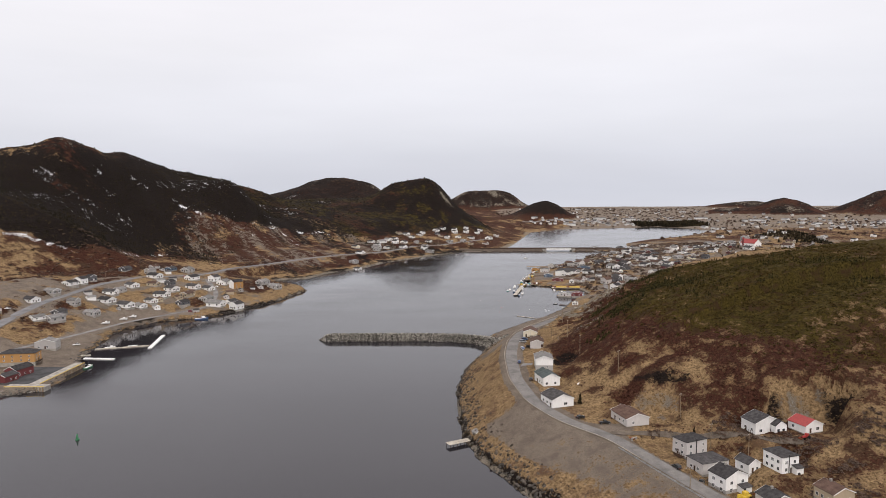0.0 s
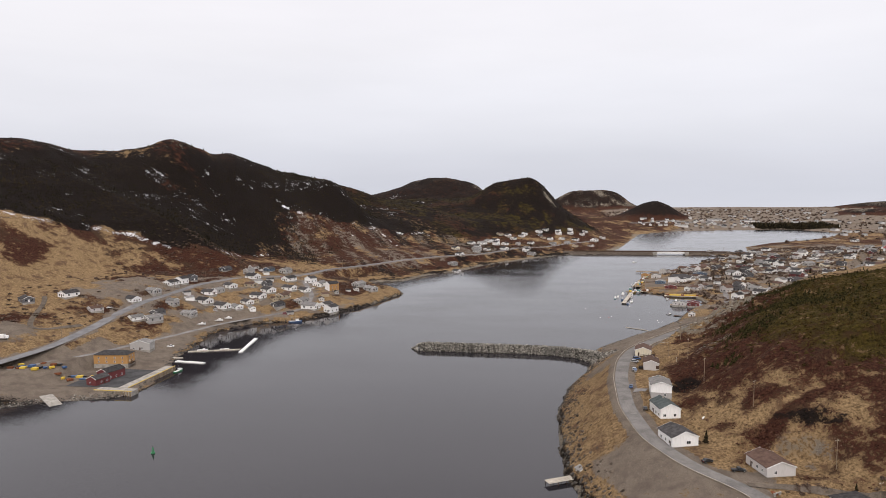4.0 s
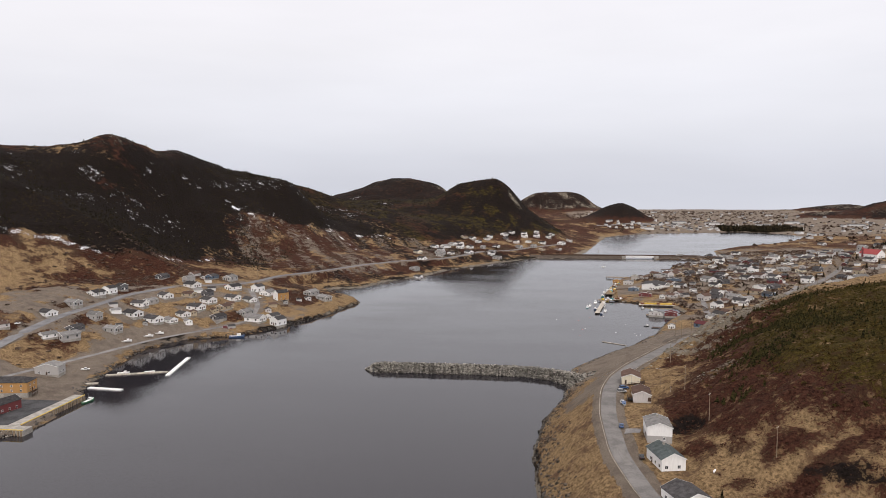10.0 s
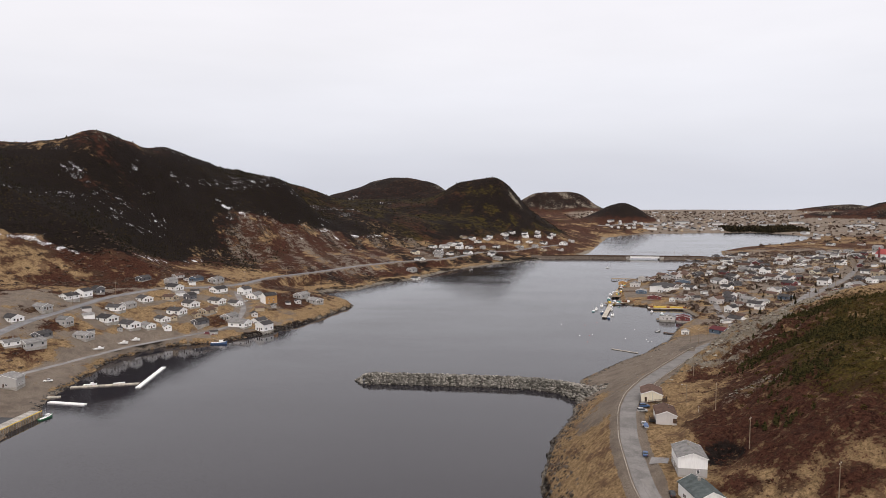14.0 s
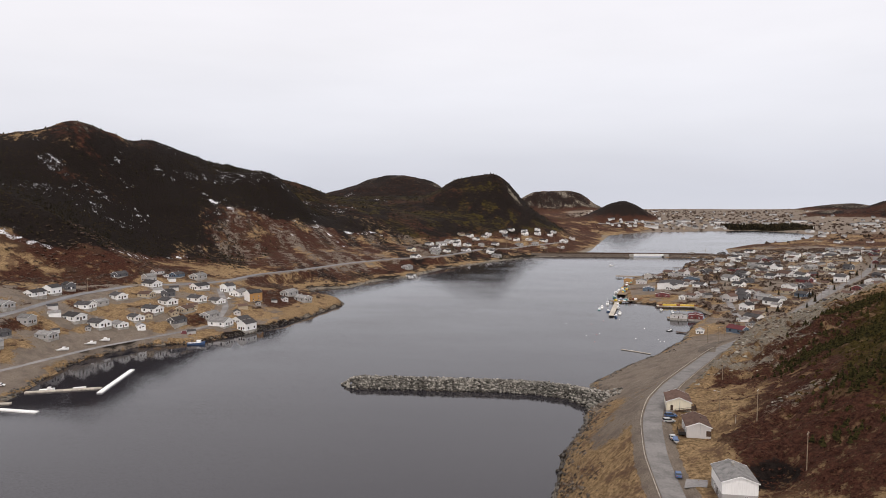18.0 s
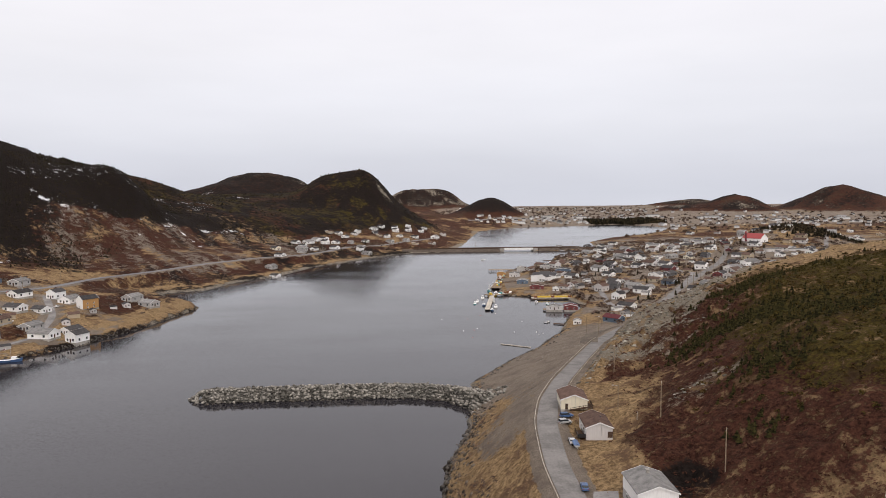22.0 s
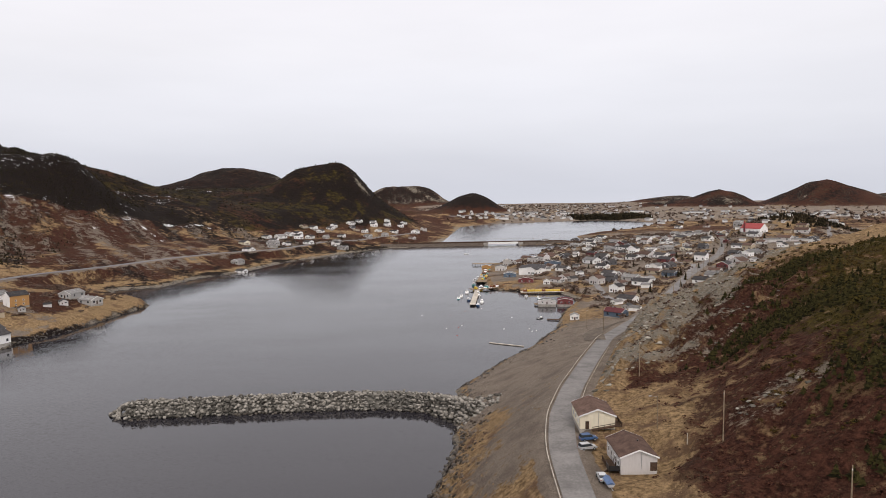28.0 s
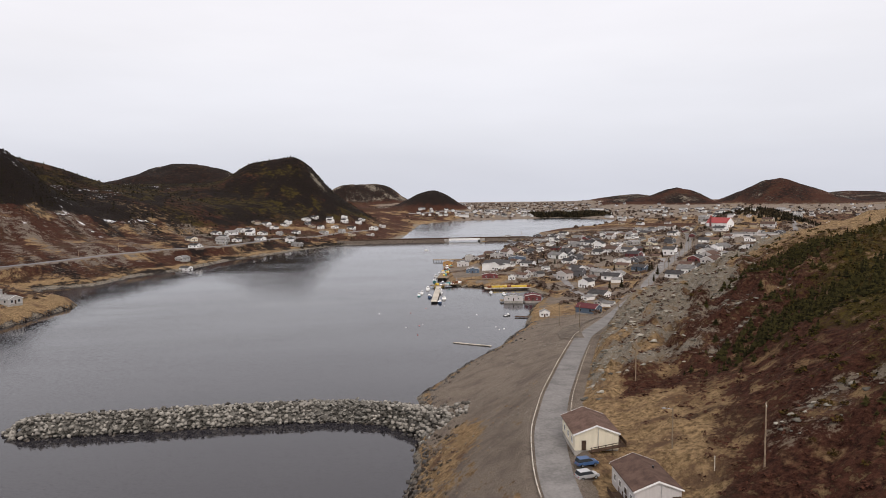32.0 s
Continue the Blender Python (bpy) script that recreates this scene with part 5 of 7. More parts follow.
for i in range(70):
    a = rnd.uniform(1.57, 4.71)
    r = rnd.uniform(0, 8)
    spots.append((-98 + math.cos(a) * r * 0.8, 532.5 + math.sin(a) * r * 1.1, 4.0 - r * 0.6, rnd.uniform(1.6, 2.8), a))
for _ in range(520):
    x, y = rnd.uniform(30, 62), rnd.uniform(490, 548)
    if 0 < (x - 30) * 0.5 + (y - 490) * 0.25 < 16 and abs((x - 44) - (y - 520) * 0.25) < 13:
        spots.append((x, y, ground_at(x, y) + rnd.uniform(-0.2, 0.5), rnd.uniform(1.2, 2.4), rnd.uniform(0, 6.28)))
breakwater = tagged(new("breakwater"), "long breakwater of heaped grey armour stones", "breakwater", kind="structure")
near_spots = [s for s in spots if s[0] > 0 and s[2] > 0.35 and s[0] < 24]
chosen = set(id(s) for s in near_spots[:300])
for s in near_spots[:300]:
    o = new("boulder", boulder_data[rnd.randrange(9)])
    o.parent = breakwater
    o.matrix_basis = Matrix.LocRotScale((s[0], s[1], s[2]), Euler((rnd.uniform(-0.6, 0.6), rnd.uniform(-0.6, 0.6), s[4])), (s[3] * 1.15, s[3], s[3] * rnd.uniform(0.75, 1.0)))
rest = [s for s in spots if id(s) not in chosen]
for k in range(9):
    sub = rest[k::9]
    wet_sub, dry_sub = [s for s in sub if s[2] < 0.35], [s for s in sub if s[2] >= 0.35]
    for nm, grp, mt, lab in (("dry_stones", dry_sub, stone_joined, "grey armour stones of the breakwater"), ("wet_stones", wet_sub, wet_stone, "wet dark stones at the waterline")):
        if grp:
            o = scatter(nm, *flat_shapes[k], [s[:3] for s in grp], [s[3] for s in grp], [s[4] for s in grp], mt, lab, "", wild=0.05)
            o.parent = breakwater
core = bmesh.new()
rows = []
for x, y, a in line[2:]:
    rows.append([core.verts.new((x - math.sin(a) * s, y + math.cos(a) * s, z)) for s, z in ((-8.2, -2.5), (-2.2, 4.0), (2.2, 4.0), (8.2, -2.5))])
for a, c in zip(rows, rows[1:]):
    for i in range(3):
        core.faces.new((a[i], c[i], c[i + 1], a[i + 1]))
part("core", core, stone, breakwater, "darker rubble core between stones")

# boulders and dark weed-covered stones along the east shore
sp_dry, sp_wet = [], []
for p, q in zip(EAST_SHORE, EAST_SHORE[1:]):
    if 195 < p[1] < 700:
        ln = math.hypot(q[0] - p[0], q[1] - p[1])
        nx_, ny_ = (q[1] - p[1]) / ln, -(q[0] - p[0]) / ln
        for _ in range(int(ln * (11 if p[1] < 500 else 5))):
            t, off = rnd.random(), rnd.gauss(3.2, 4.4)
            x, y = p[0] + (q[0] - p[0]) * t - nx_ * off, p[1] + (q[1] - p[1]) * t - ny_ * off
            z = ground_at(x, y)
            if z > -0.7:
                (sp_wet if z < 4.0 and rnd.random() < 0.93 else sp_dry).append((x, y, z - 0.15, 0.35 + 2.2 * rnd.random() ** 3))
for nm, grp, mt, lab in (("shore_stones", sp_wet, wet_stone, "dark wet stones and weed along the waterline"), ("shore_boulders", sp_dry, shore_rock, "loose brown-grey boulders above the waterline")):
    scatter(nm, *flat_shapes[3], [s[:3] for s in grp], [s[3] for s in grp], [rnd.uniform(0, 6.28) for s in grp], mt, lab, "stones", wild=0.1)
wsp = []
for p, q in zip(WEST_SHORE, WEST_SHORE[1:]):
    if 330 < p[1] < 1380:
        ln = math.hypot(q[0] - p[0], q[1] - p[1])
        for _ in range(int(ln * 2.5)):
            t = rnd.random()
            x, y = p[0] + (q[0] - p[0]) * t + rnd.gauss(0, 2.5), p[1] + (q[1] - p[1]) * t + rnd.gauss(0, 2.5)
            z = ground_at(x, y)
            if -0.5 < z < 2.5:
                wsp.append((x, y, z, rnd.uniform(0.6, 2.2)))
scatter("shore_stones", *flat_shapes[5], [s[:3] for s in wsp], [s[3] for s in wsp], [rnd.uniform(0, 6.28) for s in wsp], wet_stone, "dark stones along the western shore", "stones", wild=0.1)

# ---- houses by the east road ----
cream_cabin = put(house("cabin", 9.0, 12.0, 3.4, 1.7, cream_wall, brown_roof, "cream-sided bungalow with a brown shingle roof by the road", found=3.5,
          fronts=(), sides=(-0.3, 0.0, 0.3), door=("front", -2.6), chimney=False, deck="right"), 60.0, 414, -8, 28.6)
pale_cabin = put(house("cabin", 8.2, 12.6, 3.5, 1.6, pale_wall, brown_roof, "pale grey bungalow with a brown roof and dark porch", found=3.5, base_mat=pale_wall,
          fronts=(), sides=(-0.35, -0.12, 0.12, 0.35), door=("left", -2.0), chimney=False, deck="left"), 61.2, 390.6, -6, 26.7)
put(house("house", 9.6, 12.6, 6.0, 1.7, white_wall, grey_roof, "white two-storey house with a grey basement wall", base_h=2.5, base_wall=grey_wall, found=2.5,
          fronts=((0.18, 0.7),), sides=(-0.2, 0.2), door=("left", -1.0), chimney=True), 58.3, 338, -3, 26.3)
put(house("house", 9.2, 14.0, 4.4, 2.2, white_wall, green_roof, "white house with a dark green-grey roof and black chimney", found=3.0,
          fronts=((0.22, 1.0), (-0.3, 1.0)), sides=(-0.35, -0.1, 0.2), door=("left", 2.0), chimney=True), 57.5, 318, 12, 23.0)
put(house("house", 11.6, 12.4, 3.9, 2.3, white_wall, dark_roof, "white bungalow with a charcoal shingle roof", found=3.0,
          fronts=((0.12, 1.6),), sides=(-0.33, -0.05, 0.25), door=("left", -4.5), chimney=False, deck="right"), 58.4, 289.5, 19, 20.4)
put(house("house", 11.4, 14.6, 3.5, 2.1, pale_wall, brown_roof, "long pale bungalow with a brown roof beside the parking area", found=2.5,
          fronts=((-0.2, 0.9),), sides=(-0.3, -0.05, 0.2), door=("left", 3.5), chimney=False), 88.9, 268.6, 15, 18.6)
grey_house = put(house("house", 11.5, 8.0, 6.2, 0.9, pale_wall, dark_roof, "grey two-storey house with a low charcoal hip roof", found=3.0, hip=True, upper=True,
          fronts=((-0.3, 1.0), (0.3, 0.6)), sides=(-0.2, 0.22), door=("left", 1.0), deck="left"), 106.9, 239.9, 26, 14.6)
put(house("house", 12.8, 9.5, 4.4, 1.2, pale_wall, dark_roof, "light grey house with a low dark hip roof", found=3.0, hip=True,
          fronts=((-0.2, 1.0), (0.25, 1.0)), sides=(-0.2, 0.2), door=("left", 0.0)), 109.2, 225.6, 20, 13.2)
steep_house = put(house("house", 10.8, 9.0, 6.2, 2.4, white_wall, dark_roof, "white two-storey house with a steep charcoal roof", found=3.0, upper=True, base_h=1.6, base_wall=grey_wall,
          fronts=((-0.25, 1.0), (0.25, 1.0)), sides=(-0.25, 0.2), door=("right", -1.5), deck="left"), 111.4, 210.4, 22, 11.6)
put(house("shed", 6.0, 7.0, 3.6, 1.8, white_wall, dark_roof, "small white outbuilding with a dark roof", "shed", fronts=((0.2, 0.8),), sides=(0.0,), door=("front", -1.0), chimney=False), 122.5, 219, 22, 15.5)
tall_house = put(house("house", 8.0, 9.8, 6.4, 1.2, white_wall, dark_roof, "tall white house with a low dark roof on the slope", found=3.0, upper=True,
          fronts=((-0.25, 0.9), (0.25, 0.9)), sides=(-0.3, 0.0, 0.28), door=("front", 0.4), chimney=True, hip=True), 134.2, 216.5, 18, 17.0)
big_house = put(house("house", 13.0, 9.2, 4.8, 2.7, white_wall, dark_roof, "large white house with a charcoal roof near the cut bank", found=3.0,
          fronts=((-0.3, 1.2), (0.1, 1.4), (0.34, 1.0)), sides=(-0.25, 0.2), door=("left", 1.5), chimney=False, deck="left"), 139.5, 245.5, 14, 22.2)
put(house("garage", 9.5, 9.0, 3.2, 2.2, white_wall, red_roof, "white garage with a bright red metal roof", "garage", found=3.0,
          fronts=((0.2, 1.4),), sides=(0.2,), door=("front", -2.0), chimney=False), 155.8, 240.5, 20, 24.2)
put(house("house", 9.0, 9.0, 4.0, 2.0, pale_wall, dark_roof, "low house with a dark roof below the drive", found=3.0), 122, 195, 15, 11.5)
put(house("house", 9.0, 9.0, 4.0, 2.0, tan_wall, brown_roof, "low house with a brown roof below the drive", found=3.0), 141.5, 192, 15, 15.5)
put(house("shed", 5.0, 4.0, 2.4, 0.8, pale_timber, grey_roof, "weathered grey boat shed on the shore stage", "shed", fronts=((0.1, 0.7),), sides=(0.0,), chimney=False), 19.5, 293, 30, 2.6)


def porch(root, x0, x1, y0, y1, z0, z1, roofing, wall=white_wall, rise=0.7):
    """A low porch with a lean-to roof falling towards -y, built on to a house."""
    p = part("porch", box(bmesh.new(), x0, x1, y0, y1, z0, z1), wall, root)
    bm = bmesh.new()
    lo = [bm.verts.new(v) for v in ((x0 - 0.25, y0 - 0.35, z1 + 0.01), (x1 + 0.25, y0 - 0.35, z1 + 0.01), (x1 + 0.25, y1, z1 + rise), (x0 - 0.25, y1, z1 + rise))]
    hi = [bm.verts.new(v.co + Vector((0, 0, 0.16))) for v in lo]
    bm.faces.new(lo[::-1])
    bm.faces.new(hi)
    for i in range(4):
        bm.faces.new((lo[i], lo[(i + 1) % 4], hi[(i + 1) % 4], hi[i]))
    part("porch_roof", bm, roofing, p)
    part("porch_window", box(bmesh.new(), x0 + 0.6, x0 + 1.8, y0 - 0.05, y0 + 0.02, z0 + 1.0, z0 + 2.0), glass, p)
    return p


def stove_pipe(root, x, y, z0, z1):
    part("stove_pipe", tube(tube(bmesh.new(), (x, y, z0), (x, y, z1), 0.17, 0.17, 9), (x, y, z1), (x, y, z1 + 0.25), 0.27, 0.2, 9), black_paint, root, "black stove pipe up the wall")


def stairs(root, x, y0, z0, steps, width=1.1):
    """Outside wooden steps going down towards -y."""
    st = part("stair_stringer", prism(bmesh.new(), [(x - width / 2, z0 - steps * 0.18 - 0.1), (x - width / 2 + 0.06, z0 - steps * 0.18 - 0.1), (x - width / 2 + 0.06, z0), (x - width / 2, z0)], y0 - steps * 0.27, y0), dark_timber, root)
    for i in range(steps):
        part("tread", box(bmesh.new(), x - width / 2, x + width / 2, y0 - (i + 1) * 0.27, y0 - i * 0.27, z0 - (i + 1) * 0.18 - 0.05, z0 - (i + 1) * 0.18), timber, st)


porch(steep_house, 0.2, 4.9, -7.0, -4.503, 0.4, 2.6, dark_roof)
part("lower_deck", box(box(bmesh.new(), -1.0, 6.5, -8.6, -7.003, -1.2, -0.05), -1.0, 6.5, -8.6, -8.5, -0.05, 0.8), rust, steep_house, "red-brown stained deck")
stairs(steep_house, 6.0, -8.6, -0.1, 8)
porch(tall_house, 0.6, 4.0, -7.4, -4.903, -1.2, 2.4, dark_roof)
stove_pipe(tall_house, -0.8, -5.1, -1.0, 7.2)
stove_pipe(grey_house, -0.4, -4.2, -1.0, 7.0)
part("skirt", box(bmesh.new(), -6.0, -1.2, -5.6, -4.003, -3.0, 0.3), dark_timber, grey_house, "dark brown boarded skirt")
wing = part("wing", prism(bmesh.new(), [(1.0, 0), (6.45, 0), (6.45, 4.2), (3.7, 6.1), (1.0, 4.2)], -7.6, -4.603), white_wall, big_house)
for s in (-1, 1):
    pts = [(3.7 + s * 3.1, 3.98), (3.7, 6.12), (3.7, 6.32), (3.7 + s * 3.1, 4.18)]
    part("wing_roof", prism(bmesh.new(), pts if s < 0 else pts[::-1], -7.9, 0.0), dark_roof, wing)
for x in (2.4, 4.9):
    part("wing_window", box(bmesh.new(), x - 0.55, x + 0.55, -7.66, -7.58, 1.5, 2.6), glass, wing)
# ramp, downpipes, stairs and roof vents of the two cabins
ramp = part("ramp", prism(bmesh.new(), [(-1.6, -0.1), (4.6, 1.0), (4.6, 1.2), (-1.6, 0.1)], -7.4, -6.2), dark_timber, cream_cabin, "brown timber access ramp")
for k in range(5):
    x = -1.4 + k * 1.45
    part("baluster", box(bmesh.new(), x - 0.06, x + 0.06, -7.46, -7.36, -1.5, 1.05 + (x + 1.6) * 0.18), dark_timber, ramp)
part("handrail", prism(bmesh.new(), [(-1.6, 0.85), (4.6, 1.97), (4.6, 2.09), (-1.6, 0.97)], -7.46, -7.36), dark_timber, ramp)
part("downpipe", tube(bmesh.new(), (0.3, -6.1, 0.4), (0.3, -6.1, 4.4), 0.06, 0.06, 6), steel, cream_cabin)
part("downpipe", tube(bmesh.new(), (0.5, -6.4, 0.9), (0.5, -6.4, 4.3), 0.06, 0.06, 6), steel, pale_cabin)
part("roof_vent", tube(bmesh.new(), (1.6, 0.5, 4.2), (1.6, 0.5, 5.1), 0.2, 0.2, 8), black_paint, pale_cabin)
# the corner opening is a solid dark block that stands for its shade
part("corner_porch", box(bmesh.new(), 2.5, 4.06, -6.36, -5.0, 0.35, 2.3), dark_timber, pale_cabin, "dark open porch in the corner")
landing = part("landing", box(bmesh.new(), -6.6, -4.103, -5.9, -3.4, 0.2, 0.36), black_paint, pale_cabin, "dark raised landing on posts")
for px, py in ((-6.5, -5.8), (-6.5, -3.5), (-4.3, -5.8), (-4.3, -3.5)):
    part("post", box(bmesh.new(), px - 0.08, px + 0.08, py - 0.08, py + 0.08, -3.0, 0.2), dark_timber, landing)
part("screen", box(box(bmesh.new(), -6.62, -6.54, -5.9, -3.4, 0.36, 1.4), -6.62, -4.2, -5.94, -5.86, 0.36, 1.4), black_paint, landing)
flight = part("stair_stringer", prism(bmesh.new(), [(-8.9, -1.6), (-8.6, -1.6), (-6.6, 0.2), (-6.6, 0.36), (-6.75, 0.36)], -4.9, -4.8), dark_timber, pale_cabin)
for k in range(9):
    part("tread", box(bmesh.new(), -6.85 - k * 0.24, -6.6 - k * 0.24, -4.9, -3.8, 0.12 - k * 0.19, 0.17 - k * 0.19), timber, flight)
culvert = tagged(new("culvert"), "pale concrete culvert mouth beside the road", "culvert")
part("headwall", box(box(bmesh.new(), -1.9, -0.9, -0.2, 0.2, -0.6, 0.9), 0.9, 1.9, -0.2, 0.2, -0.6, 0.9), concrete, culvert)
part("lintel", box(bmesh.new(), -1.9, 1.9, -0.22, 0.22, 0.903, 1.2), concrete, culvert)
part("pipe", tube(bmesh.new(), (0, 0.1, 0.2), (0, 2.4, 0.2), 0.75, 0.75, 14), rust, culvert)
put(culvert, 86, 250, 35)
dinghy = boat("dinghy", 2.4, white_paint, "small white dinghy lying on the grass", cabin=False, mast=False)
put(dinghy, 72, 306, 60, lift=0.35)
marker = tagged(new("marker_post"), "short weathered post in the grass", "post")
part("post", tube(bmesh.new(), (0, 0, -0.5), (0, 0, 2.6), 0.1, 0.09, 7), pale_timber, marker)
part("cap", tube(bmesh.new(), (0, 0, 2.6), (0, 0, 2.7), 0.13, 0.11, 7), pale_timber, marker)
put(marker, 75, 391)
crib = tagged(new("crib_wall"), "grey corrugated steel retaining wall below the road", "retaining wall")
run_ = [p for p in east_pts if 196 < p[1] < 244]
for a, c in zip(run_, run_[1:]):
    t = Vector((c[0] - a[0], c[1] - a[1], 0)).normalized()
    ln = math.hypot(c[0] - a[0], c[1] - a[1])
    for j in range(5):
        o = part("steel_rail", box(bmesh.new(), -0.02, ln + 0.02, -0.09, 0.09, -0.14, 0.14, bevel=0.04), steel, crib)
        o.matrix_local = pose(a[0] - t.y * 5.0, a[1] + t.x * 5.0, a[2] + 0.55 - j * 0.42, 0, 0, math.degrees(math.atan2(t.y, t.x)))
stage = tagged(new("wharf_stage"), "narrow wooden landing stage on dark posts", "wharf")
for k in range(12):
    part("plank", box(bmesh.new(), -9 + k * 1.5, -7.6 + k * 1.5, -2.2, 2.2, 1.6, 1.72), pale_timber, stage)
for x in (-8.5, -4.5, -0.5, 3.5, 7.5):
    for y in (-2, 2):
        part("post", tube(bmesh.new(), (x, y, -3), (x, y, 1.6), 0.14, 0.12, 7), dark_timber, stage)
stage.matrix_basis = pose(12, 289, 0, 0, 0, 30)

# cut bank in the hillside and cars
CARS = [((53.4, 398.6), 10, silver_paint, "silver SUV parked beside the bungalow", True, False), ((55.0, 402.9), 8, blue_paint, "dark blue SUV parked beside the bungalow", True, False),
        ((66.5, 271.5), 25, black_paint, "dark sedan parked on the gravel", False, False), ((76.5, 265.0), 5, black_paint, "black pickup truck parked on the gravel", False, True),
        ((49.5, 322.5), 85, black_paint, "dark car in the drive of the white house", False, False), ((95.5, 222.0), 110, black_paint, "black car parked by the road", True, False),
        ((102.0, 212.5), 60, black_paint, "black pickup beside the white house", False, True), ((46.2, 352.0), 82, blue_paint, "blue-grey car on the road", False, False),
        ((207.0, 668.0), 50, black_paint, "black car at the roadside pull-off", False, False), ((217.0, 694.0), 50, black_paint, "dark car beside the small store", False, False),
        ((-372.0, 540.0), 60, white_paint, "white car by the village road", False, False), ((-322.0, 584.0), 50, white_paint, "white car parked above the beach", False, False),
        ((-291.0, 497.0), 20, white_paint, "white pickup near the slipway", False, True), ((-268.0, 690.0), 20, white_paint, "white car in the village lane", False, False),
        ((-259.0, 742.0), 80, white_paint, "white car beside the tall house", False, False), ((-300.0, 755.0), 10, red_paint, "red car parked in the village", False, False),
        ((51.0, 381.5), 82, silver_paint, "pale blue-grey car parked below the porch", False, False), ((-190.0, 1130.0), 58, black_paint, "dark car on the mountain road", False, False)]
for (x, y), rot, paint, label, suv, pick in CARS:
    put(car(paint, label, suv, pick), x, y, rot, lift=0.12)
tractor = tagged(new("tractor"), "red farm tractor beside the red-roofed garage", "tractor")
part("hood", box(bmesh.new(), 0.2, 2.0, -0.45, 0.45, 0.7, 1.4, bevel=0.08), red_paint, tractor)
part("cab", box(bmesh.new(), -1.0, 0.2, -0.6, 0.6, 0.8, 2.3, bevel=0.08), red_paint, tractor)
part("loader_arm", box(bmesh.new(), 0.4, 3.0, -0.6, -0.45, 0.7, 0.95), red_paint, tractor)
part("bucket", box(bmesh.new(), 2.8, 3.4, -0.9, 0.9, 0.2, 0.8, bevel=0.08), rust, tractor)
for x, r in ((-0.8, 0.75), (1.5, 0.45)):
    for y in (-0.75, 0.75):
        part("wheel", tube(bmesh.new(), (x, y - 0.18, r), (x, y + 0.18, r), r, r, 14), rubber, tractor)
put(tractor, 150.5, 229.5, 200, 24.0)
digger = tagged(new("backhoe"), "yellow backhoe parked between houses", "machine")
part("body", box(bmesh.new(), -2.2, 2.2, -1.1, 1.1, 0.6, 1.6, bevel=0.12), yellow_paint, digger)
part("cab", box(bmesh.new(), -0.9, 0.9, -0.85, 0.85, 1.6, 2.9, bevel=0.1), yellow_paint, digger)
part("boom", box(bmesh.new(), -4.0, -2.0, -0.2, 0.2, 1.2, 2.4, bevel=0.05), yellow_paint, digger)
for x in (-1.5, 1.5):
    for y in (-1.1, 1.1):
        part("wheel", tube(bmesh.new(), (x, y - 0.2, 0.6), (x, y + 0.2, 0.6), 0.6, 0.6, 14), rubber, digger)
put(digger, 113.8, 200.5, 25)
trailer = tagged(new("boat_on_trailer"), "covered grey runabout on a road trailer", "boat")
part("hull", prism(bmesh.new(), [(-0.9, 1.1), (0.9, 1.1), (0.5, 0.5), (-0.5, 0.5)], -2.4, 2.0), silver_paint, trailer)
part("cover", prism(bmesh.new(), [(-0.9, 1.1), (0, 1.5), (0.9, 1.1)], -2.4, 2.2), blue_paint, trailer)
part("drawbar", box(bmesh.new(), -0.06, 0.06, -4.0, 2.0, 0.4, 0.5), steel, trailer)
for x in (-0.9, 0.9):
    part("wheel", tube(bmesh.new(), (x - 0.1, 0.4, 0.3), (x + 0.1, 0.4, 0.3), 0.3, 0.3, 12), rubber, trailer)
put(trailer, 51.3, 378.5, -5, lift=0.1)

pole0 = utility_pole()
put(pole0, 79.5, 383, 60)
for x, y, rot in ((79.5, 342, 55), (111.5, 266, 40), (91.5, 302, 50), (87.5, 450, 50), (117, 243, 30), (127, 594, 45), (133, 640, 40), (152, 665, 40), (128, 231, 20)):
    copy_thing(pole0, pose(x, y, ground_at(x, y), 0, 0, rot))
for i in range(26):
    p = west_pts[12 + i * 9] if 12 + i * 9 < len(west_pts) else west_pts[-1]
    copy_thing(pole0, pose(p[0] - 7, p[1] + 3, ground_at(p[0] - 7, p[1] + 3), 0, 0, 60))
for i in range(14):
    p = east_pts[min(146 + i * 9, len(east_pts) - 1)]
    copy_thing(pole0, pose(p[0] + 6, p[1] - 4, ground_at(p[0] + 6, p[1] - 4), 0, 0, 45))
for x in (60, 110, 160, 290, 335):
    copy_thing(pole0, pose(x, 1401, 4.6, 0, 0, 90))
lamp0 = utility_pole(8.5, True)
put(lamp0, 72.5, 402, 0)
copy_thing(lamp0, pose(95, 205, ground_at(95, 205), 0, 0, 20))

# ---- fisheries quay on the west side ----
quay = tagged(new("quay"), "concrete fishing quay with a timber-faced edge", "quay", kind="structure")
part("apron", box(bmesh.new(), -276, -250, 381, 388, -4, 3.0), concrete, quay, "pale concrete quay apron")
part("long_apron", box(bmesh.new(), -264, -257, 388.003, 444, -4, 3.0), concrete, quay, "pale concrete quay apron")
part("yard", box(bmesh.new(), -300, -264.003, 388.003, 432, -1, 2.94), tar, quay, "dark asphalt quay yard")
for i in range(30):
    part("fender", box(bmesh.new(), -256.98, -256.6, 389 + i * 1.85, 389.9 + i * 1.85, -1.5, 2.9), timber, quay)
for i in range(14):
    part("fender", box(bmesh.new(), -275.5 + i * 1.85, -274.6 + i * 1.85, 380.6, 380.98, -1.5, 2.9), timber, quay)
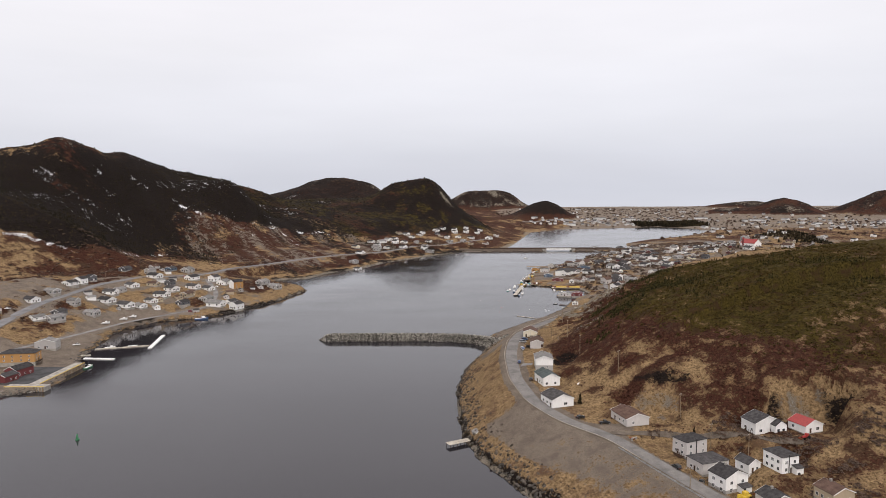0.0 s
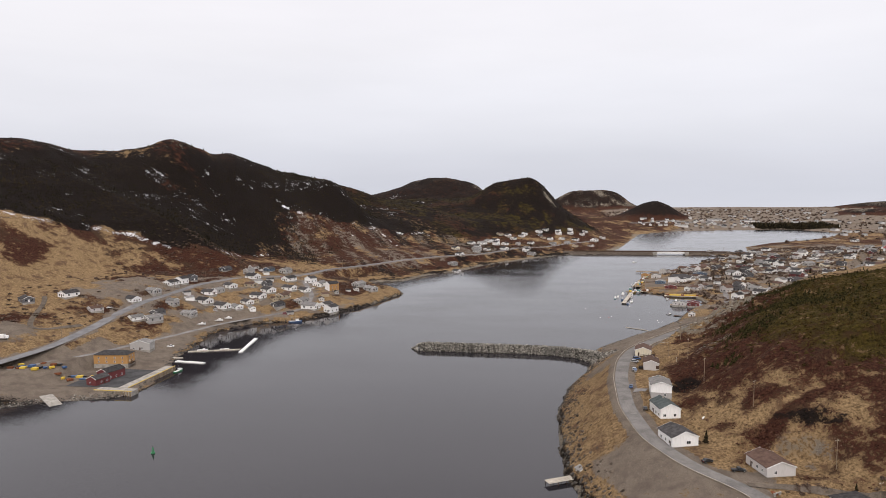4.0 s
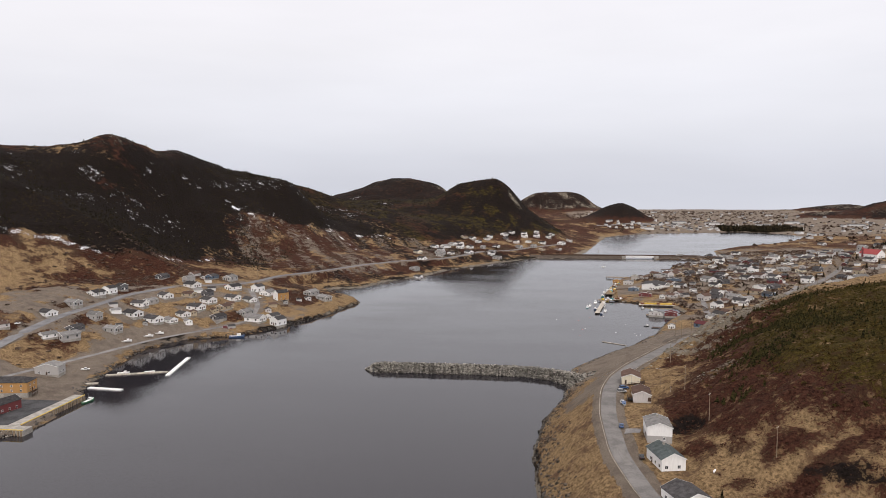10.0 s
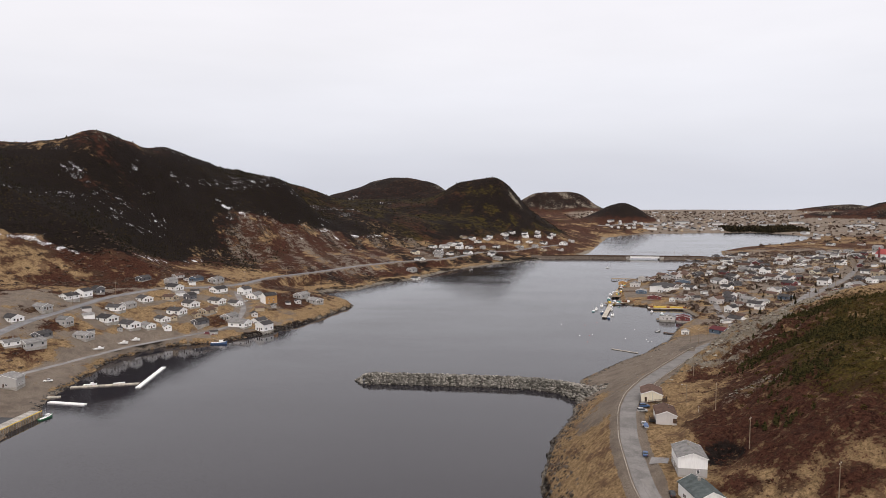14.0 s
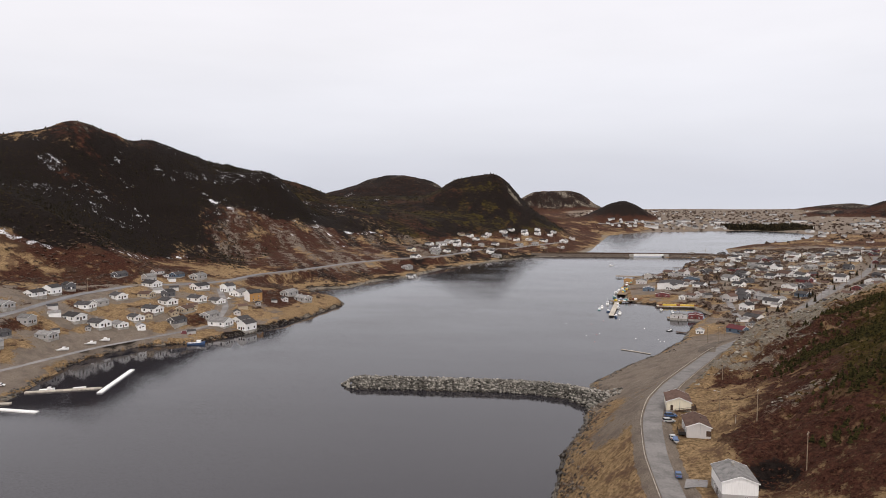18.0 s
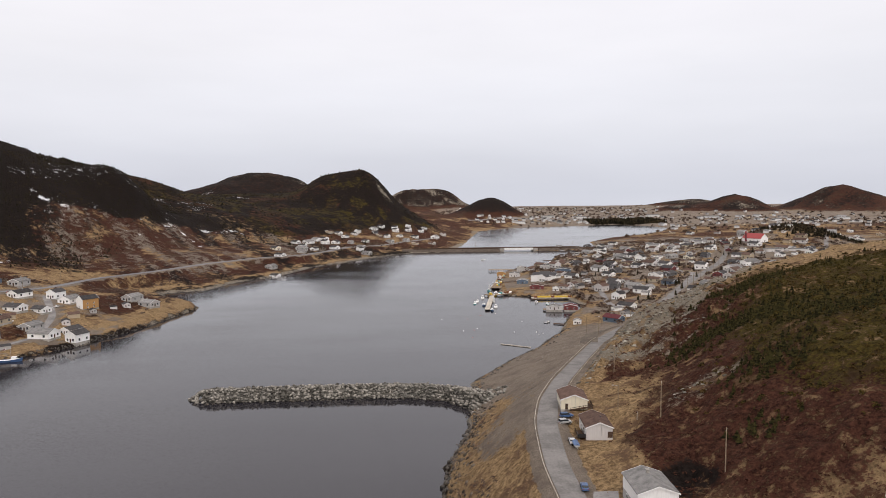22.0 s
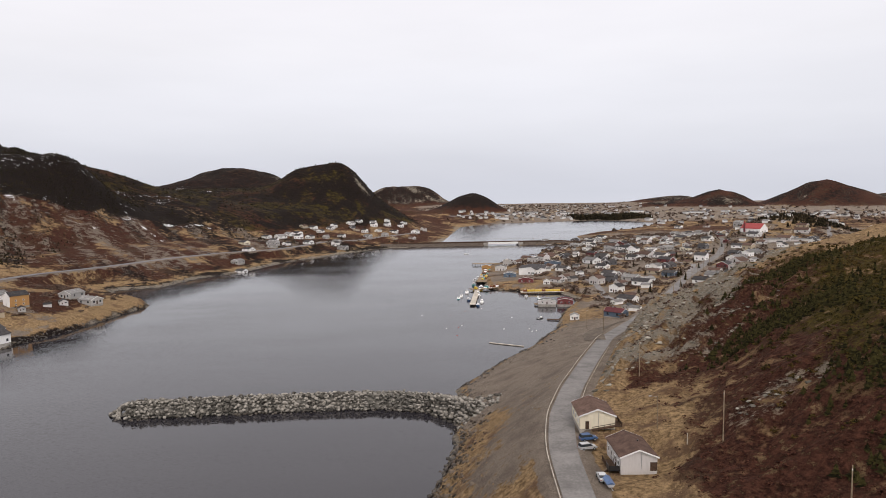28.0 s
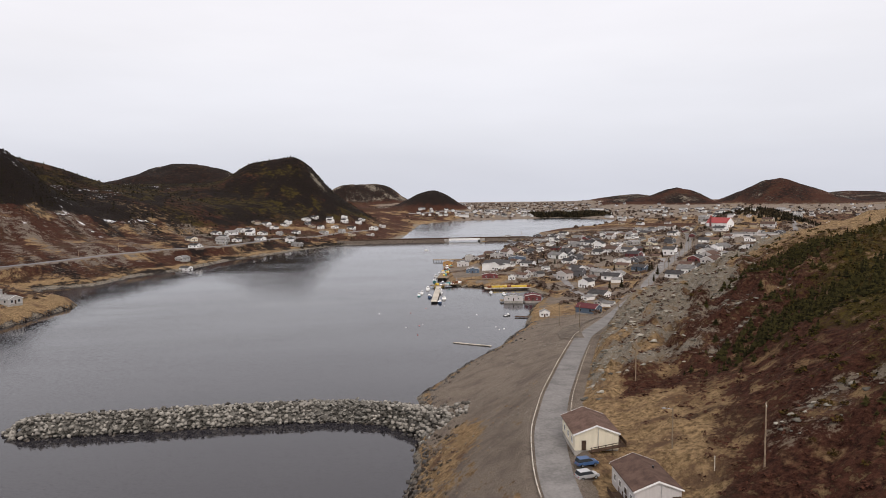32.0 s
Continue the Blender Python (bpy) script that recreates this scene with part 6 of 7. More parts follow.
part("kerb", box(bmesh.new(), -257.5, -257.05, 389, 444, 3.003, 3.35), yellow_paint, quay, "yellow timber kerb")
part("kerb", box(bmesh.new(), -275.8, -250.3, 381.05, 381.5, 3.003, 3.35), yellow_paint, quay, "yellow timber kerb")
put(house("fish_store", 8.0, 11, 4.0, 1.8, red_wall, dark_roof, "dark red fish store with white gable trim on the quay", "shed", fronts=((-0.1, 0.9),), sides=(-0.3, 0.1), door=("right", 1.0), chimney=False), -283, 396, -12, 3.0)
put(house("fish_store", 9.0, 15, 5.0, 2.2, red_wall, dark_roof, "larger dark red fish store with a grey roof on the quay", "shed", fronts=((0.1, 0.9),), sides=(-0.3, 0.0, 0.3), door=("right", 0.0), chimney=False), -284, 411, -12, 3.0)
put(house("harbour_building", 24, 11, 6.2, 2.4, ochre_wall, dark_roof, "long ochre two-storey harbour building with a dark roof", "building", upper=True, found=3,
          fronts=((-0.35, 0.9), (-0.12, 0.9), (0.12, 0.9), (0.35, 0.9)), sides=(-0.2, 0.2), door=("right", 0.0), chimney=False, hip=True, deck="right"), -301, 440, 8, 5.6)
put(house("harbour_building", 15, 10, 5.0, 2.2, grey_wall, grey_roof, "grey-blue harbour building with a metal roof", "building", found=3, fronts=((-0.3, 1.0), (0.1, 1.0)), sides=(-0.2, 0.2), chimney=False), -303, 478, 10, 6.5)
for k, (x, y, ln, rot) in enumerate(((-239.5, 527, 52, 100.5), (-258, 504.5, 40, 19), (-257, 466.5, 26, -6), (-293, 505, 30, 25), (-279, 474, 20, 30))):
    dock = tagged(new("floating_dock" if k < 3 else "gangway"), "white-decked floating dock on the dark water" if k < 3 else "timber gangway down to the floating docks", "dock", "small-boat docks")
    for j in range(int(ln / 4)):
        part("section", box(bmesh.new(), -ln / 2 + j * 4, -ln / 2 + j * 4 + 3.9, -1.5, 1.5, 0.05, 0.65), white_paint if k in (0, 2) else pale_timber, dock)
    dock.matrix_basis = pose(x, y, 0 if k < 3 else 0.5, 0, 0 if k < 3 else 4, rot)
put(boat("fishing_boat", 8, white_paint, "small white boat at the floating dock", mast=False), -268, 504.5, 19, 0.0)
put(boat("fishing_boat", 7, white_paint, "small open white boat at the floating dock", cabin=False, mast=False), -252, 510, 19, 0.0)
put(boat("fishing_boat", 9, green_paint, "green fishing boat at the quay end", mast=True), -253, 441, 80, 0.0)
put(boat("fishing_boat", 14, white_paint, "white fishing boat tied at the village wharf"), -258, 637, 175, 0.0)
put(boat("fishing_boat", 13, blue_paint, "blue and white fishing boat at the village wharf"), -238, 630, 10, 0.0)
for x, y, r in ((-300, 596, 20), (-296, 606, 15), (-306, 574, 30)):
    put(boat("fishing_boat", 8.5, white_paint, "white boat hauled up on the beach", mast=False), x, y, r, lift=0.5)
slip = tagged(new("slipway"), "pale concrete boat slipway running into the water", "slipway")
for i in range(5):
    part("slab", box(bmesh.new(), -3.6, 3.6, -10 + i * 4, -6.03 + i * 4, -0.5, 0.0), concrete, slip)
slip.matrix_basis = pose(-291, 363, 1.2, 8, 0, 55)
riprap = []
for p, q in zip(WEST_SHORE, WEST_SHORE[1:]):
    for _ in range(int(math.hypot(q[0] - p[0], q[1] - p[1]) * 12)):
        t, x0 = rnd.random(), rnd.gauss(0, 3.0)
        x, y = p[0] + (q[0] - p[0]) * t + x0, p[1] + (q[1] - p[1]) * t + rnd.gauss(0, 3.0)
        z = ground_at(x, y)
        if 300 < y < 384 and -0.6 < z < 3.2 and not (-298 < x < -284 and 352 < y < 374):
            riprap.append((x, y, z, rnd.uniform(0.5, 1.4)))
scatter("riprap_stones", *flat_shapes[2], [s[:3] for s in riprap], [s[3] for s in riprap], [rnd.uniform(0, 6.28) for s in riprap], stone_joined, "grey-brown boulders along the quay shore", "stones", wild=0.1)
wharf = tagged(new("village_wharf"), "low timber wharf with a red-brown store", "wharf")
part("deck", box(bmesh.new(), -16, 12, -4, 4, 1.4, 1.8), timber, wharf)
for i in range(8):
    part("post", tube(bmesh.new(), (-15 + i * 3.7, -3.8, -3), (-15 + i * 3.7, -3.8, 1.9), 0.16, 0.14, 7), dark_timber, wharf)
put(wharf, -250, 640, 4, 0.0)
put(house("fish_store", 7, 8, 3, 1.8, pale_wall, maroon_roof, "small fish store with a rusty red roof on the wharf", "shed", chimney=False), -252, 645, 94, 1.8)
truck = tagged(new("box_truck"), "white box truck parked on the hillside yard", "truck")
part("cargo_box", box(bmesh.new(), -6, 2.2, -1.25, 1.25, 1.0, 3.8, bevel=0.05), white_paint, truck)
part("cab", box(bmesh.new(), 2.4, 4.4, -1.1, 1.1, 0.7, 2.7, bevel=0.15), white_paint, truck)
for x in (-5, -3.8, 3.4):
    for y in (-1.1, 1.1):
        part("wheel", tube(bmesh.new(), (x, y - 0.15, 0.5), (x, y + 0.15, 0.5), 0.5, 0.5, 12), rubber, truck)
put(truck, -383, 432, 20, lift=0.2)
for i in range(26):
    nm, mt, lb = (("crab_pot_stack", rust, "stack of rusty crab pots in the yard"), ("fish_tub", yellow_paint, "yellow plastic fish tub in the yard"), ("net_pile", black_paint, "dark pile of nets in the yard"), ("fish_tub", blue_paint, "blue plastic fish tub in the yard"))[i % 4]
    g = tagged(new(nm), lb, "fishing gear", "gear in the quay yard")
    sx, sy, sz = rnd.uniform(1, 2.2), rnd.uniform(1, 1.8), rnd.uniform(0.8, 1.7)
    part("body", box(bmesh.new(), -sx, sx, -sy, sy, 0, sz, bevel=0.15), mt, g)
    part("rim", box(bmesh.new(), -sx - 0.05, sx + 0.05, -sy - 0.05, sy + 0.05, sz - 0.25, sz - 0.1), mt, g)
    x, y = -352 + i * 2.3 + rnd.uniform(-1, 1), 402 + rnd.uniform(-3, 8)
    put(g, x, y, rnd.uniform(0, 90))
buoy = tagged(new("channel_buoy"), "green channel buoy floating in the harbour", "buoy")
part("float", tube(bmesh.new(), (0, 0, -0.5), (0, 0, 0.6), 1.0, 1.0, 14), green_paint, buoy)
part("tower", tube(bmesh.new(), (0, 0, 0.6), (0, 0, 3.0), 0.6, 0.25, 8), green_paint, buoy)
part("lamp", tube(bmesh.new(), (0, 0, 3.0), (0, 0, 3.5), 0.16, 0.12, 8), black_paint, buoy)
buoy.location = (-184, 295.5, 0)

# ---- village and town houses: a few kinds, many copies ----
KINDS = {
    "w": (white_wall, dark_roof, "white clapboard house with a dark shingle roof"), "g": (grey_wall, grey_roof, "grey house with a grey shingle roof"),
    "d": (dark_wall, dark_roof, "dark-sided house with a charcoal roof"), "t": (tan_wall, brown_roof, "tan house with a brown roof"),
    "y": (cream_wall, dark_roof, "pale yellow house with a dark roof"), "b": (blue_wall, dark_roof, "slate blue house with a dark roof"),
    "B": (blue_wall, maroon_roof, "blue house with a maroon roof beside the road"), "R": (red_wall, dark_roof, "dark red house with a dark roof"),
    "p": (pale_wall, brown_roof, "pale grey house with a brown roof"), "x": (white_wall, grey_roof, "white house with a weathered grey roof")}
SIZES = ((8.4, 11.5, 2.8, 1.8, False), (7.8, 9.5, 4.4, 1.9, False), (9.4, 13.0, 2.9, 2.2, False))
protos = {}


def village_house(kind, size, x, y, rot, scale=1.0, group="village houses"):
    key = (kind, size)
    m = pose(x, y, ground_at(x, y) + 0.25, 0, 0, rot) @ Matrix.Diagonal((scale, scale, scale, 1))
    if key not in protos:
        wall, roofing, label = KINDS[kind]
        w, l_, h, r, up = SIZES[size]
        protos[key] = house("house", w, l_, h, r, wall, roofing, label, found=4.0, upper=up, fronts=((-0.25, 1.0), (0.25, 1.0)), sides=(-0.28, 0.25), chimney=size == 0, group=group, simple=True)
        protos[key].matrix_basis = m
        return protos[key]
    return copy_thing(protos[key], m)


WEST_HOUSES = [(-372, 641, 'w'), (-372, 661, 'w'), (-372, 682, 'd'), (-369, 603, 'g'), (-371, 573, 'w'), (-342, 590, 'g'), (-334, 645, 'w'), (-333, 662, 'g'),
               (-325, 618, 'w'), (-331, 686, 'w'), (-314, 700, 't'), (-300, 710, 'd'), (-291, 752, 'w'), (-323, 726, 'w'), (-293, 670, 'w'), (-291, 692, 'w'),
               (-296, 650, 'w'), (-299, 632, 'x'), (-309, 622, 'w'), (-268, 661, 'd'), (-272, 684, 't'), (-253, 688, 'g'), (-277, 716, 'w'), (-264, 727, 'w')]
WEST_HOUSES_2 = [(-270, 766, 'w'), (-257, 760, 'x'), (-238, 674, 'x'), (-228, 693, 'w'), (-217, 676, 'w'), (-338, 558, 'd'), (-320, 579, 'g'), (-342, 532, 'x'), (-332, 540, 'g'),
                 (-366, 748, 'd'), (-327, 781, 'b'), (-337, 747, 'g'), (-150, 1184, 'w'), (-129, 1271, 'g'), (-152, 1115, 'g'), (-430, 514, 'd'), (-410, 540, 'w'), (-376, 527, 'p'),
                 (-346, 780, 'p'), (-222, 800, 'g'), (-205, 790, 'g'), (-310, 790, 'g')]
NORTH_HOUSES = [(-152, 1206, 'w'), (-131, 1290, 'g'), (-113, 1305, 'w'), (-102, 1385, 'w'), (-83, 1336, 'w'), (-73, 1496, 'w'), (-87, 1508, 'w'), (-42, 1354, 'w'), (-30, 1327, 'g'),
                (-103, 1503, 't'), (-57, 1525, 'w'), (-18, 1558, 'd'), (-6, 1618, 'w'), (23, 1598, 'w'), (50, 1621, 'w'), (77, 1640, 'w'), (102, 1577, 'x'), (10, 1473, 'g'), (40, 1476, 'g'),
                (56, 1455, 't'), (-60, 1420, 'g'), (-35, 1450, 'w'), (-120, 1420, 'x'), (90, 1500, 'p')]
TOWN_HOUSES = [(166, 680, 'B'), (197, 738, 'w'), (237, 808, 'w'), (208, 790, 'w'), (248, 822, 'x'), (222, 818, 'p'), (228, 863, 'w'), (346, 990, 'R'), (330, 1020, 'w'), (299, 892, 'd'),
               (276, 838, 'b'), (352, 930, 'w'), (404, 1028, 'd'), (383, 1030, 'y'), (370, 1052, 'g'), (463, 1078, 'R'), (432, 1000, 'w'), (332, 846, 'R'), (310, 822, 'p')]
TOWN_HOUSES_2 = [(296, 796, 'x'), (273, 772, 'w'), (310, 790, 'w'), (221, 700, 'p'), (477, 984, 'w'), (418, 900, 'x'), (517, 987, 'w'), (464, 1005, 'p'), (528, 1363, 'w'), (431, 1070, 'w'),
                 (567, 1393, 'w'), (322, 1113, 'g'), (282, 1035, 'w'), (303, 1019, 't'), (296, 975, 'w'), (242, 921, 'w'), (312, 1055, 'w'), (308, 1171, 'x'), (245, 880, 'p'), (260, 950, 'd')]
NORTH_HOUSES_2 = [(-150, 1369, 'w'), (-130, 1384, 'x'), (-108, 1440, 'w'), (-51, 1535, 'w'), (-21, 1585, 'x'), (22, 1620, 'w'), (51, 1655, 'w'), (86, 1678, 'w'), (104, 1612, 'w'), (126, 1668, 'p'), (-41, 1378, 'g'),
                  (5, 1511, 'w'), (-168, 1265, 'y'), (-134, 1330, 'w'), (-85, 1400, 'w'), (-10, 1530, 't'), (60, 1560, 'w'), (30, 1540, 'x')]
placed = []
for lst, grp, base_rot in ((WEST_HOUSES, "west village houses", 70), (WEST_HOUSES_2, "west village houses", 70), (NORTH_HOUSES, "north shore houses", 55), (NORTH_HOUSES_2, "north shore houses", 55), (TOWN_HOUSES, "harbour town houses", 35), (TOWN_HOUSES_2, "harbour town houses", 35)):
    for i, (x, y, k) in enumerate(lst):
        rot = base_rot + rnd.choice((0, -90)) + rnd.uniform(-14, 14)
        village_house(k, 0 if k == "B" else rnd.choice((0, 0, 1, 2)), x, y, rot if k != "B" else 40, rnd.uniform(0.92, 1.15), grp)
        placed.append((x, y))
protos[("tall", 0)] = put(house("house", 9.0, 13.0, 7.6, 2.6, ochre_wall, dark_roof, "tall house with ochre sides and a white gable end", found=4, upper=True, fronts=((-0.2, 0.9), (0.25, 0.9)), sides=(-0.2, 0.2), chimney=False), -240, 752, -38, ground_at(-240, 752))
part("white_gable", prism(bmesh.new(), [(-4.5, 0), (4.5, 0), (4.5, 7.6), (0, 10.2), (-4.5, 7.6)], -6.56, -6.503), white_wall, protos[("tall", 0)], "white painted gable end")
village_house("w", 0, -139, 1062, 60, 0.9, "north shore houses")

# more of the town, street by street
def fill(count, x0, x1, y0, y1, kinds, gap, seed, group, scale=(0.95, 1.2), turn=35, avoid=9.0, low=1.2):
    r = random.Random(seed)
    made, tries = 0, 0
    while made < count and tries < count * 30:
        tries += 1
        x, y = r.uniform(x0, x1), r.uniform(y0, y1)
        if any((x - a) ** 2 + (y - c) ** 2 < gap * gap for a, c in placed):
            continue
        z, k = ground_at(x, y), {key: grid_at(g, x, y) for key, g in mask_grids.items()}
        if k["d"] < 10 or k["ru"] < avoid or k["wr"] < avoid or z < low or (k["over"] < 330 and k["u"] > 0 and y < 700):
            continue
        placed.append((x, y))
        village_house(r.choice(kinds), r.choice((0, 0, 0, 1, 2)), x, y, turn + r.choice((0, -90)) + r.uniform(-12, 12), r.uniform(*scale), group)
        made += 1


fill(135, 170, 660, 770, 1480, "wwwxxgggddttpppyR", 16.5, 11, "harbour town houses")
fill(26, 620, 1100, 1200, 1900, "wwxgtp", 26, 13, "outer town houses")

# ---- harbour front, bridge and far shore ----
def slab_thing(name, label, category, x0, x1, y0, y1, z0, z1, mat, posts=True, at=(0, 0), rot=0.0):
    root = tagged(new(name), label, category)
    n_ = max(1, int((x1 - x0) / 3))
    for i in range(n_):
        a = x0 + (x1 - x0) * i / n_
        part("deck_bay", box(bmesh.new(), a + 0.02, a + (x1 - x0) / n_ - 0.02, y0, y1, z1 - 0.35, z1), mat, root)
    if posts:
        for i in range(n_ + 1):
            a = x0 + 0.2 + (x1 - x0 - 0.4) * i / n_
            for y in (y0 + 0.2, y1 - 0.2):
                part("post", tube(bmesh.new(), (a, y, z0), (a, y, z1 - 0.35), 0.16, 0.15, 6), dark_timber, root)
    root.matrix_basis = pose(at[0], at[1], 0, 0, 0, rot)
    return root


put(house("fish_plant", 26, 34, 8.5, 1.6, white_wall, dark_roof, "large white fish plant with a dark flat-pitched roof", "building", found=4, fronts=((-0.3, 1.0), (0.0, 1.0), (0.3, 1.0)), sides=(-0.3, 0, 0.3), chimney=False), 174, 938, -18, 4.0)
for x, y, w, l_, h, wall, roofing, lab in ((150, 985, 12, 14, 4, pale_wall, grey_roof, "plain grey harbour shed by the wharf"), (146, 920, 12, 10, 3.6, blue_wall, grey_roof, "teal-grey harbour shed on the wharf"),
                                           (152, 876, 14, 9, 3.5, red_wall, brown_roof, "rust-red harbour store near the boats"), (140, 1018, 10, 12, 4.5, ochre_wall, grey_roof, "ochre yellow harbour shed by the wharf"),
                                           (168, 862, 6, 6, 3, white_wall, grey_roof, "small white harbour hut"), (208, 985, 18, 12, 4.5, blue_wall, dark_roof, "slate blue harbour office"),
                                           (165, 1025, 9, 9, 6, grey_wall, grey_roof, "tall grey ice house"), (157, 766, 12, 8, 3.4, red_wall, maroon_roof, "dark red fishing stage on posts"),
                                           (141, 690, 6, 6, 2.8, white_wall, grey_roof, "small white hut at the head of the cove"), (143, 768, 14, 6, 2.8, pale_wall, grey_roof, "weathered grey fishing stage on posts"),
                                           (200, 1040, 14, 10, 4, grey_wall, dark_roof, "long grey harbour shed")):
    put(house("harbour_shed", w, l_, h, 1.4, wall, roofing, lab, "shed", found=4, fronts=((-0.25, 1.0), (0.25, 1.0)), sides=(0.0,), chimney=False, group="harbour sheds"), x, y, -15, max(ground_at(x, y), 1.9))
slab_thing("wharf", "long timber wharf with mooring posts", "wharf", -20, 20, -4, 4, -3, 2.0, timber, True, (116, 868), 20)
slab_thing("wharf", "timber finger pier for fishing boats", "wharf", -46, 46, -2.2, 2.2, -3, 1.6, pale_timber, True, (95, 822), 78)
slab_thing("wharf", "outer timber wharf by the fish plant", "wharf", -55, 55, -5, 5, -3, 2.6, timber, True, (128, 960), 76)
slab_thing("wharf", "timber jetty beside the harbour sheds", "wharf", -16, 16, -4, 4, -3, 2.6, timber, True, (150, 1080), -5)
slab_thing("wharf", "low timber stage heaped with yellow gear", "wharf", -22, 22, -4, 4, -3, 1.8, pale_timber, True, (160, 836), -5)
slab_thing("wharf", "low timber stage below the red shed", "wharf", -18, 12, -4, 4, -3, 1.5, timber, True, (152, 770), -8)
slab_thing("floating_dock", "long narrow floating log boom", "dock", -11, 11, -0.6, 0.6, -0.2, 0.5, pale_timber, False, (83, 636), -36)
slab_thing("wharf", "rough log slip with timber piles", "wharf", -6, 6, -1.5, 1.5, -2, 0.8, dark_timber, True, (133, 707), -30)
for i in range(12):
    g = tagged(new("crab_pot_stack"), "yellow stack of crab pots on the stage", "fishing gear", "gear on the harbour stages")
    part("pots", box(bmesh.new(), -1.5, 1.5, -1.3, 1.3, 0, 1.6, bevel=0.2), yellow_paint if i % 5 else rust, g)
    part("rope_coil", tube(bmesh.new(), (0, 0, 1.6), (0, 0, 1.85), 0.6, 0.5, 9), pale_timber, g)
    g.matrix_basis = pose(142 + i * 3.3, 838 - i * 0.25, 1.8, 0, 0, rnd.uniform(-10, 10))
for x, y, ln, paint, lab, r in ((84, 829, 9, white_paint, "white fishing boat moored at the finger pier", 80), (87, 808, 10, blue_paint, "blue and white fishing boat at the finger pier", 255), (90, 779, 10, blue_paint, "dark blue fishing boat at the pier head", 265),
                                (99, 826, 9, white_paint, "white longliner at the finger pier", 260), (92, 850, 11, white_paint, "white fishing boat inside the pier", 80), (138, 817, 9, white_paint, "white fishing boat on its mooring", 255),
                                (122, 878, 10, white_paint, "white fishing boat at the wharf", 265), (106, 900, 12, teal_paint, "teal longliner beside the wharf", 260), (112, 930, 12, white_paint, "white longliner beside the wharf", 260),
                                (104, 862, 10, yellow_paint, "yellow-trimmed boat at the wharf corner", 20), (150, 1240, 8, white_paint, "small white motorboat in the harbour", 200)):
    put(boat("fishing_boat", ln, paint, lab), x, y, r, 0.0)
for x, y, ln, paint, lab, r in ((80, 818, 9, teal_paint, "teal fishing boat rafted at the finger pier", 82), (101, 842, 11, white_paint, "white longliner with a tall mast at the pier", 258), (96, 795, 10, white_paint, "white fishing boat on the inner side of the pier", 80),
                                (110, 880, 12, blue_paint, "blue fishing boat at the wharf face", 262), (118, 945, 13, white_paint, "large white longliner at the fish plant", 256), (238, 1176, 11, white_paint, "white fishing boat in the inner basin", 10),
                                (256, 1182, 10, teal_paint, "teal fishing boat in the inner basin", 5), (146, 806, 8, teal_paint, "small teal boat by the yellow stage", 90), (124, 716, 6, black_paint, "dark skiff at the log slip", 30)):
    put(boat("fishing_boat", ln, paint, lab), x, y, r, 0.0)
slab_thing("wharf", "dark timber wharf of the inner basin", "wharf", -24, 24, -4, 4, -3, 2.4, dark_timber, True, (258, 1196), 2)
heaps = ((yellow_paint, "yellow heap of fishing gear on the wharf"), (teal_paint, "teal net bin on the wharf"), (rust, "rusty stack of crab pots on the wharf"), (white_paint, "white fish tub on the wharf"), (dark_timber, "dark pile of timber on the wharf"))
for i in range(34):
    paint, lab = heaps[i % 5]
    g = tagged(new("gear_heap"), lab, "fishing gear", "gear on the wharves")
    part("fishing_gear", box(bmesh.new(), -1.6, 1.6, -1.1, 1.1, 0, rnd.uniform(0.9, 2.2), bevel=0.25), paint, g)
    part("net", tube(bmesh.new(), (0.9, 0.2, 0), (0.9, 0.2, 2.4), 0.8, 0.3, 7), pale_timber if i % 2 else rust, g)
    t, off = rnd.uniform(-0.95, 0.95), rnd.uniform(-3.2, 3.2)
    if i < 22:
        g.matrix_basis = pose(128 + math.cos(radians(76)) * 54 * t - math.sin(radians(76)) * off, 960 + math.sin(radians(76)) * 54 * t + math.cos(radians(76)) * off, 2.6, 0, 0, rnd.uniform(0, 180))
    else:
        g.matrix_basis = pose(116 + math.cos(radians(20)) * 18 * t - math.sin(radians(20)) * off * 0.7, 868 + math.sin(radians(20)) * 18 * t + math.cos(radians(20)) * off * 0.7, 2.0, 0, 0, rnd.uniform(0, 180))
for i in range(14):
    mk = tagged(new("mooring_buoy"), "small white mooring float on the water", "buoy", "mooring floats")
    part("ball", tube(bmesh.new(), (0, 0, -0.1), (0, 0, 0.35), 0.4, 0.25, 8), white_paint if i % 3 else red_paint, mk)
    part("ring", tube(bmesh.new(), (0, 0, 0.35), (0, 0, 0.5), 0.08, 0.05, 6), steel, mk)
    mk.location = (rnd.uniform(40, 118), rnd.uniform(600, 770), 0)
bridge = tagged(new("bridge"), "low road bridge with pale girders in a causeway", "bridge")
part("deck", box(bmesh.new(), 50, 340, 1395, 1405, 5.2, 6.0), dark_timber, bridge)
part("girder", box(bmesh.new(), 210, 262, 1394.2, 1394.95, 2.6, 5.9), white_paint, bridge, "white steel girder")
part("girder", box(bmesh.new(), 210, 262, 1405.05, 1405.8, 2.6, 5.9), white_paint, bridge, "white steel girder")
for x in (202, 262):
    part("abutment", box(bmesh.new(), x, x + 8, 1391, 1409, -5, 5.19), concrete, bridge)
for y in (1395.3, 1404.7):
    part("parapet", box(bmesh.new(), 50, 340, y - 0.15, y + 0.15, 6.003, 6.8), dark_timber, bridge)
causeway = tagged(new("causeway"), "rubble causeway carrying the road over the narrows", "causeway", kind="structure")
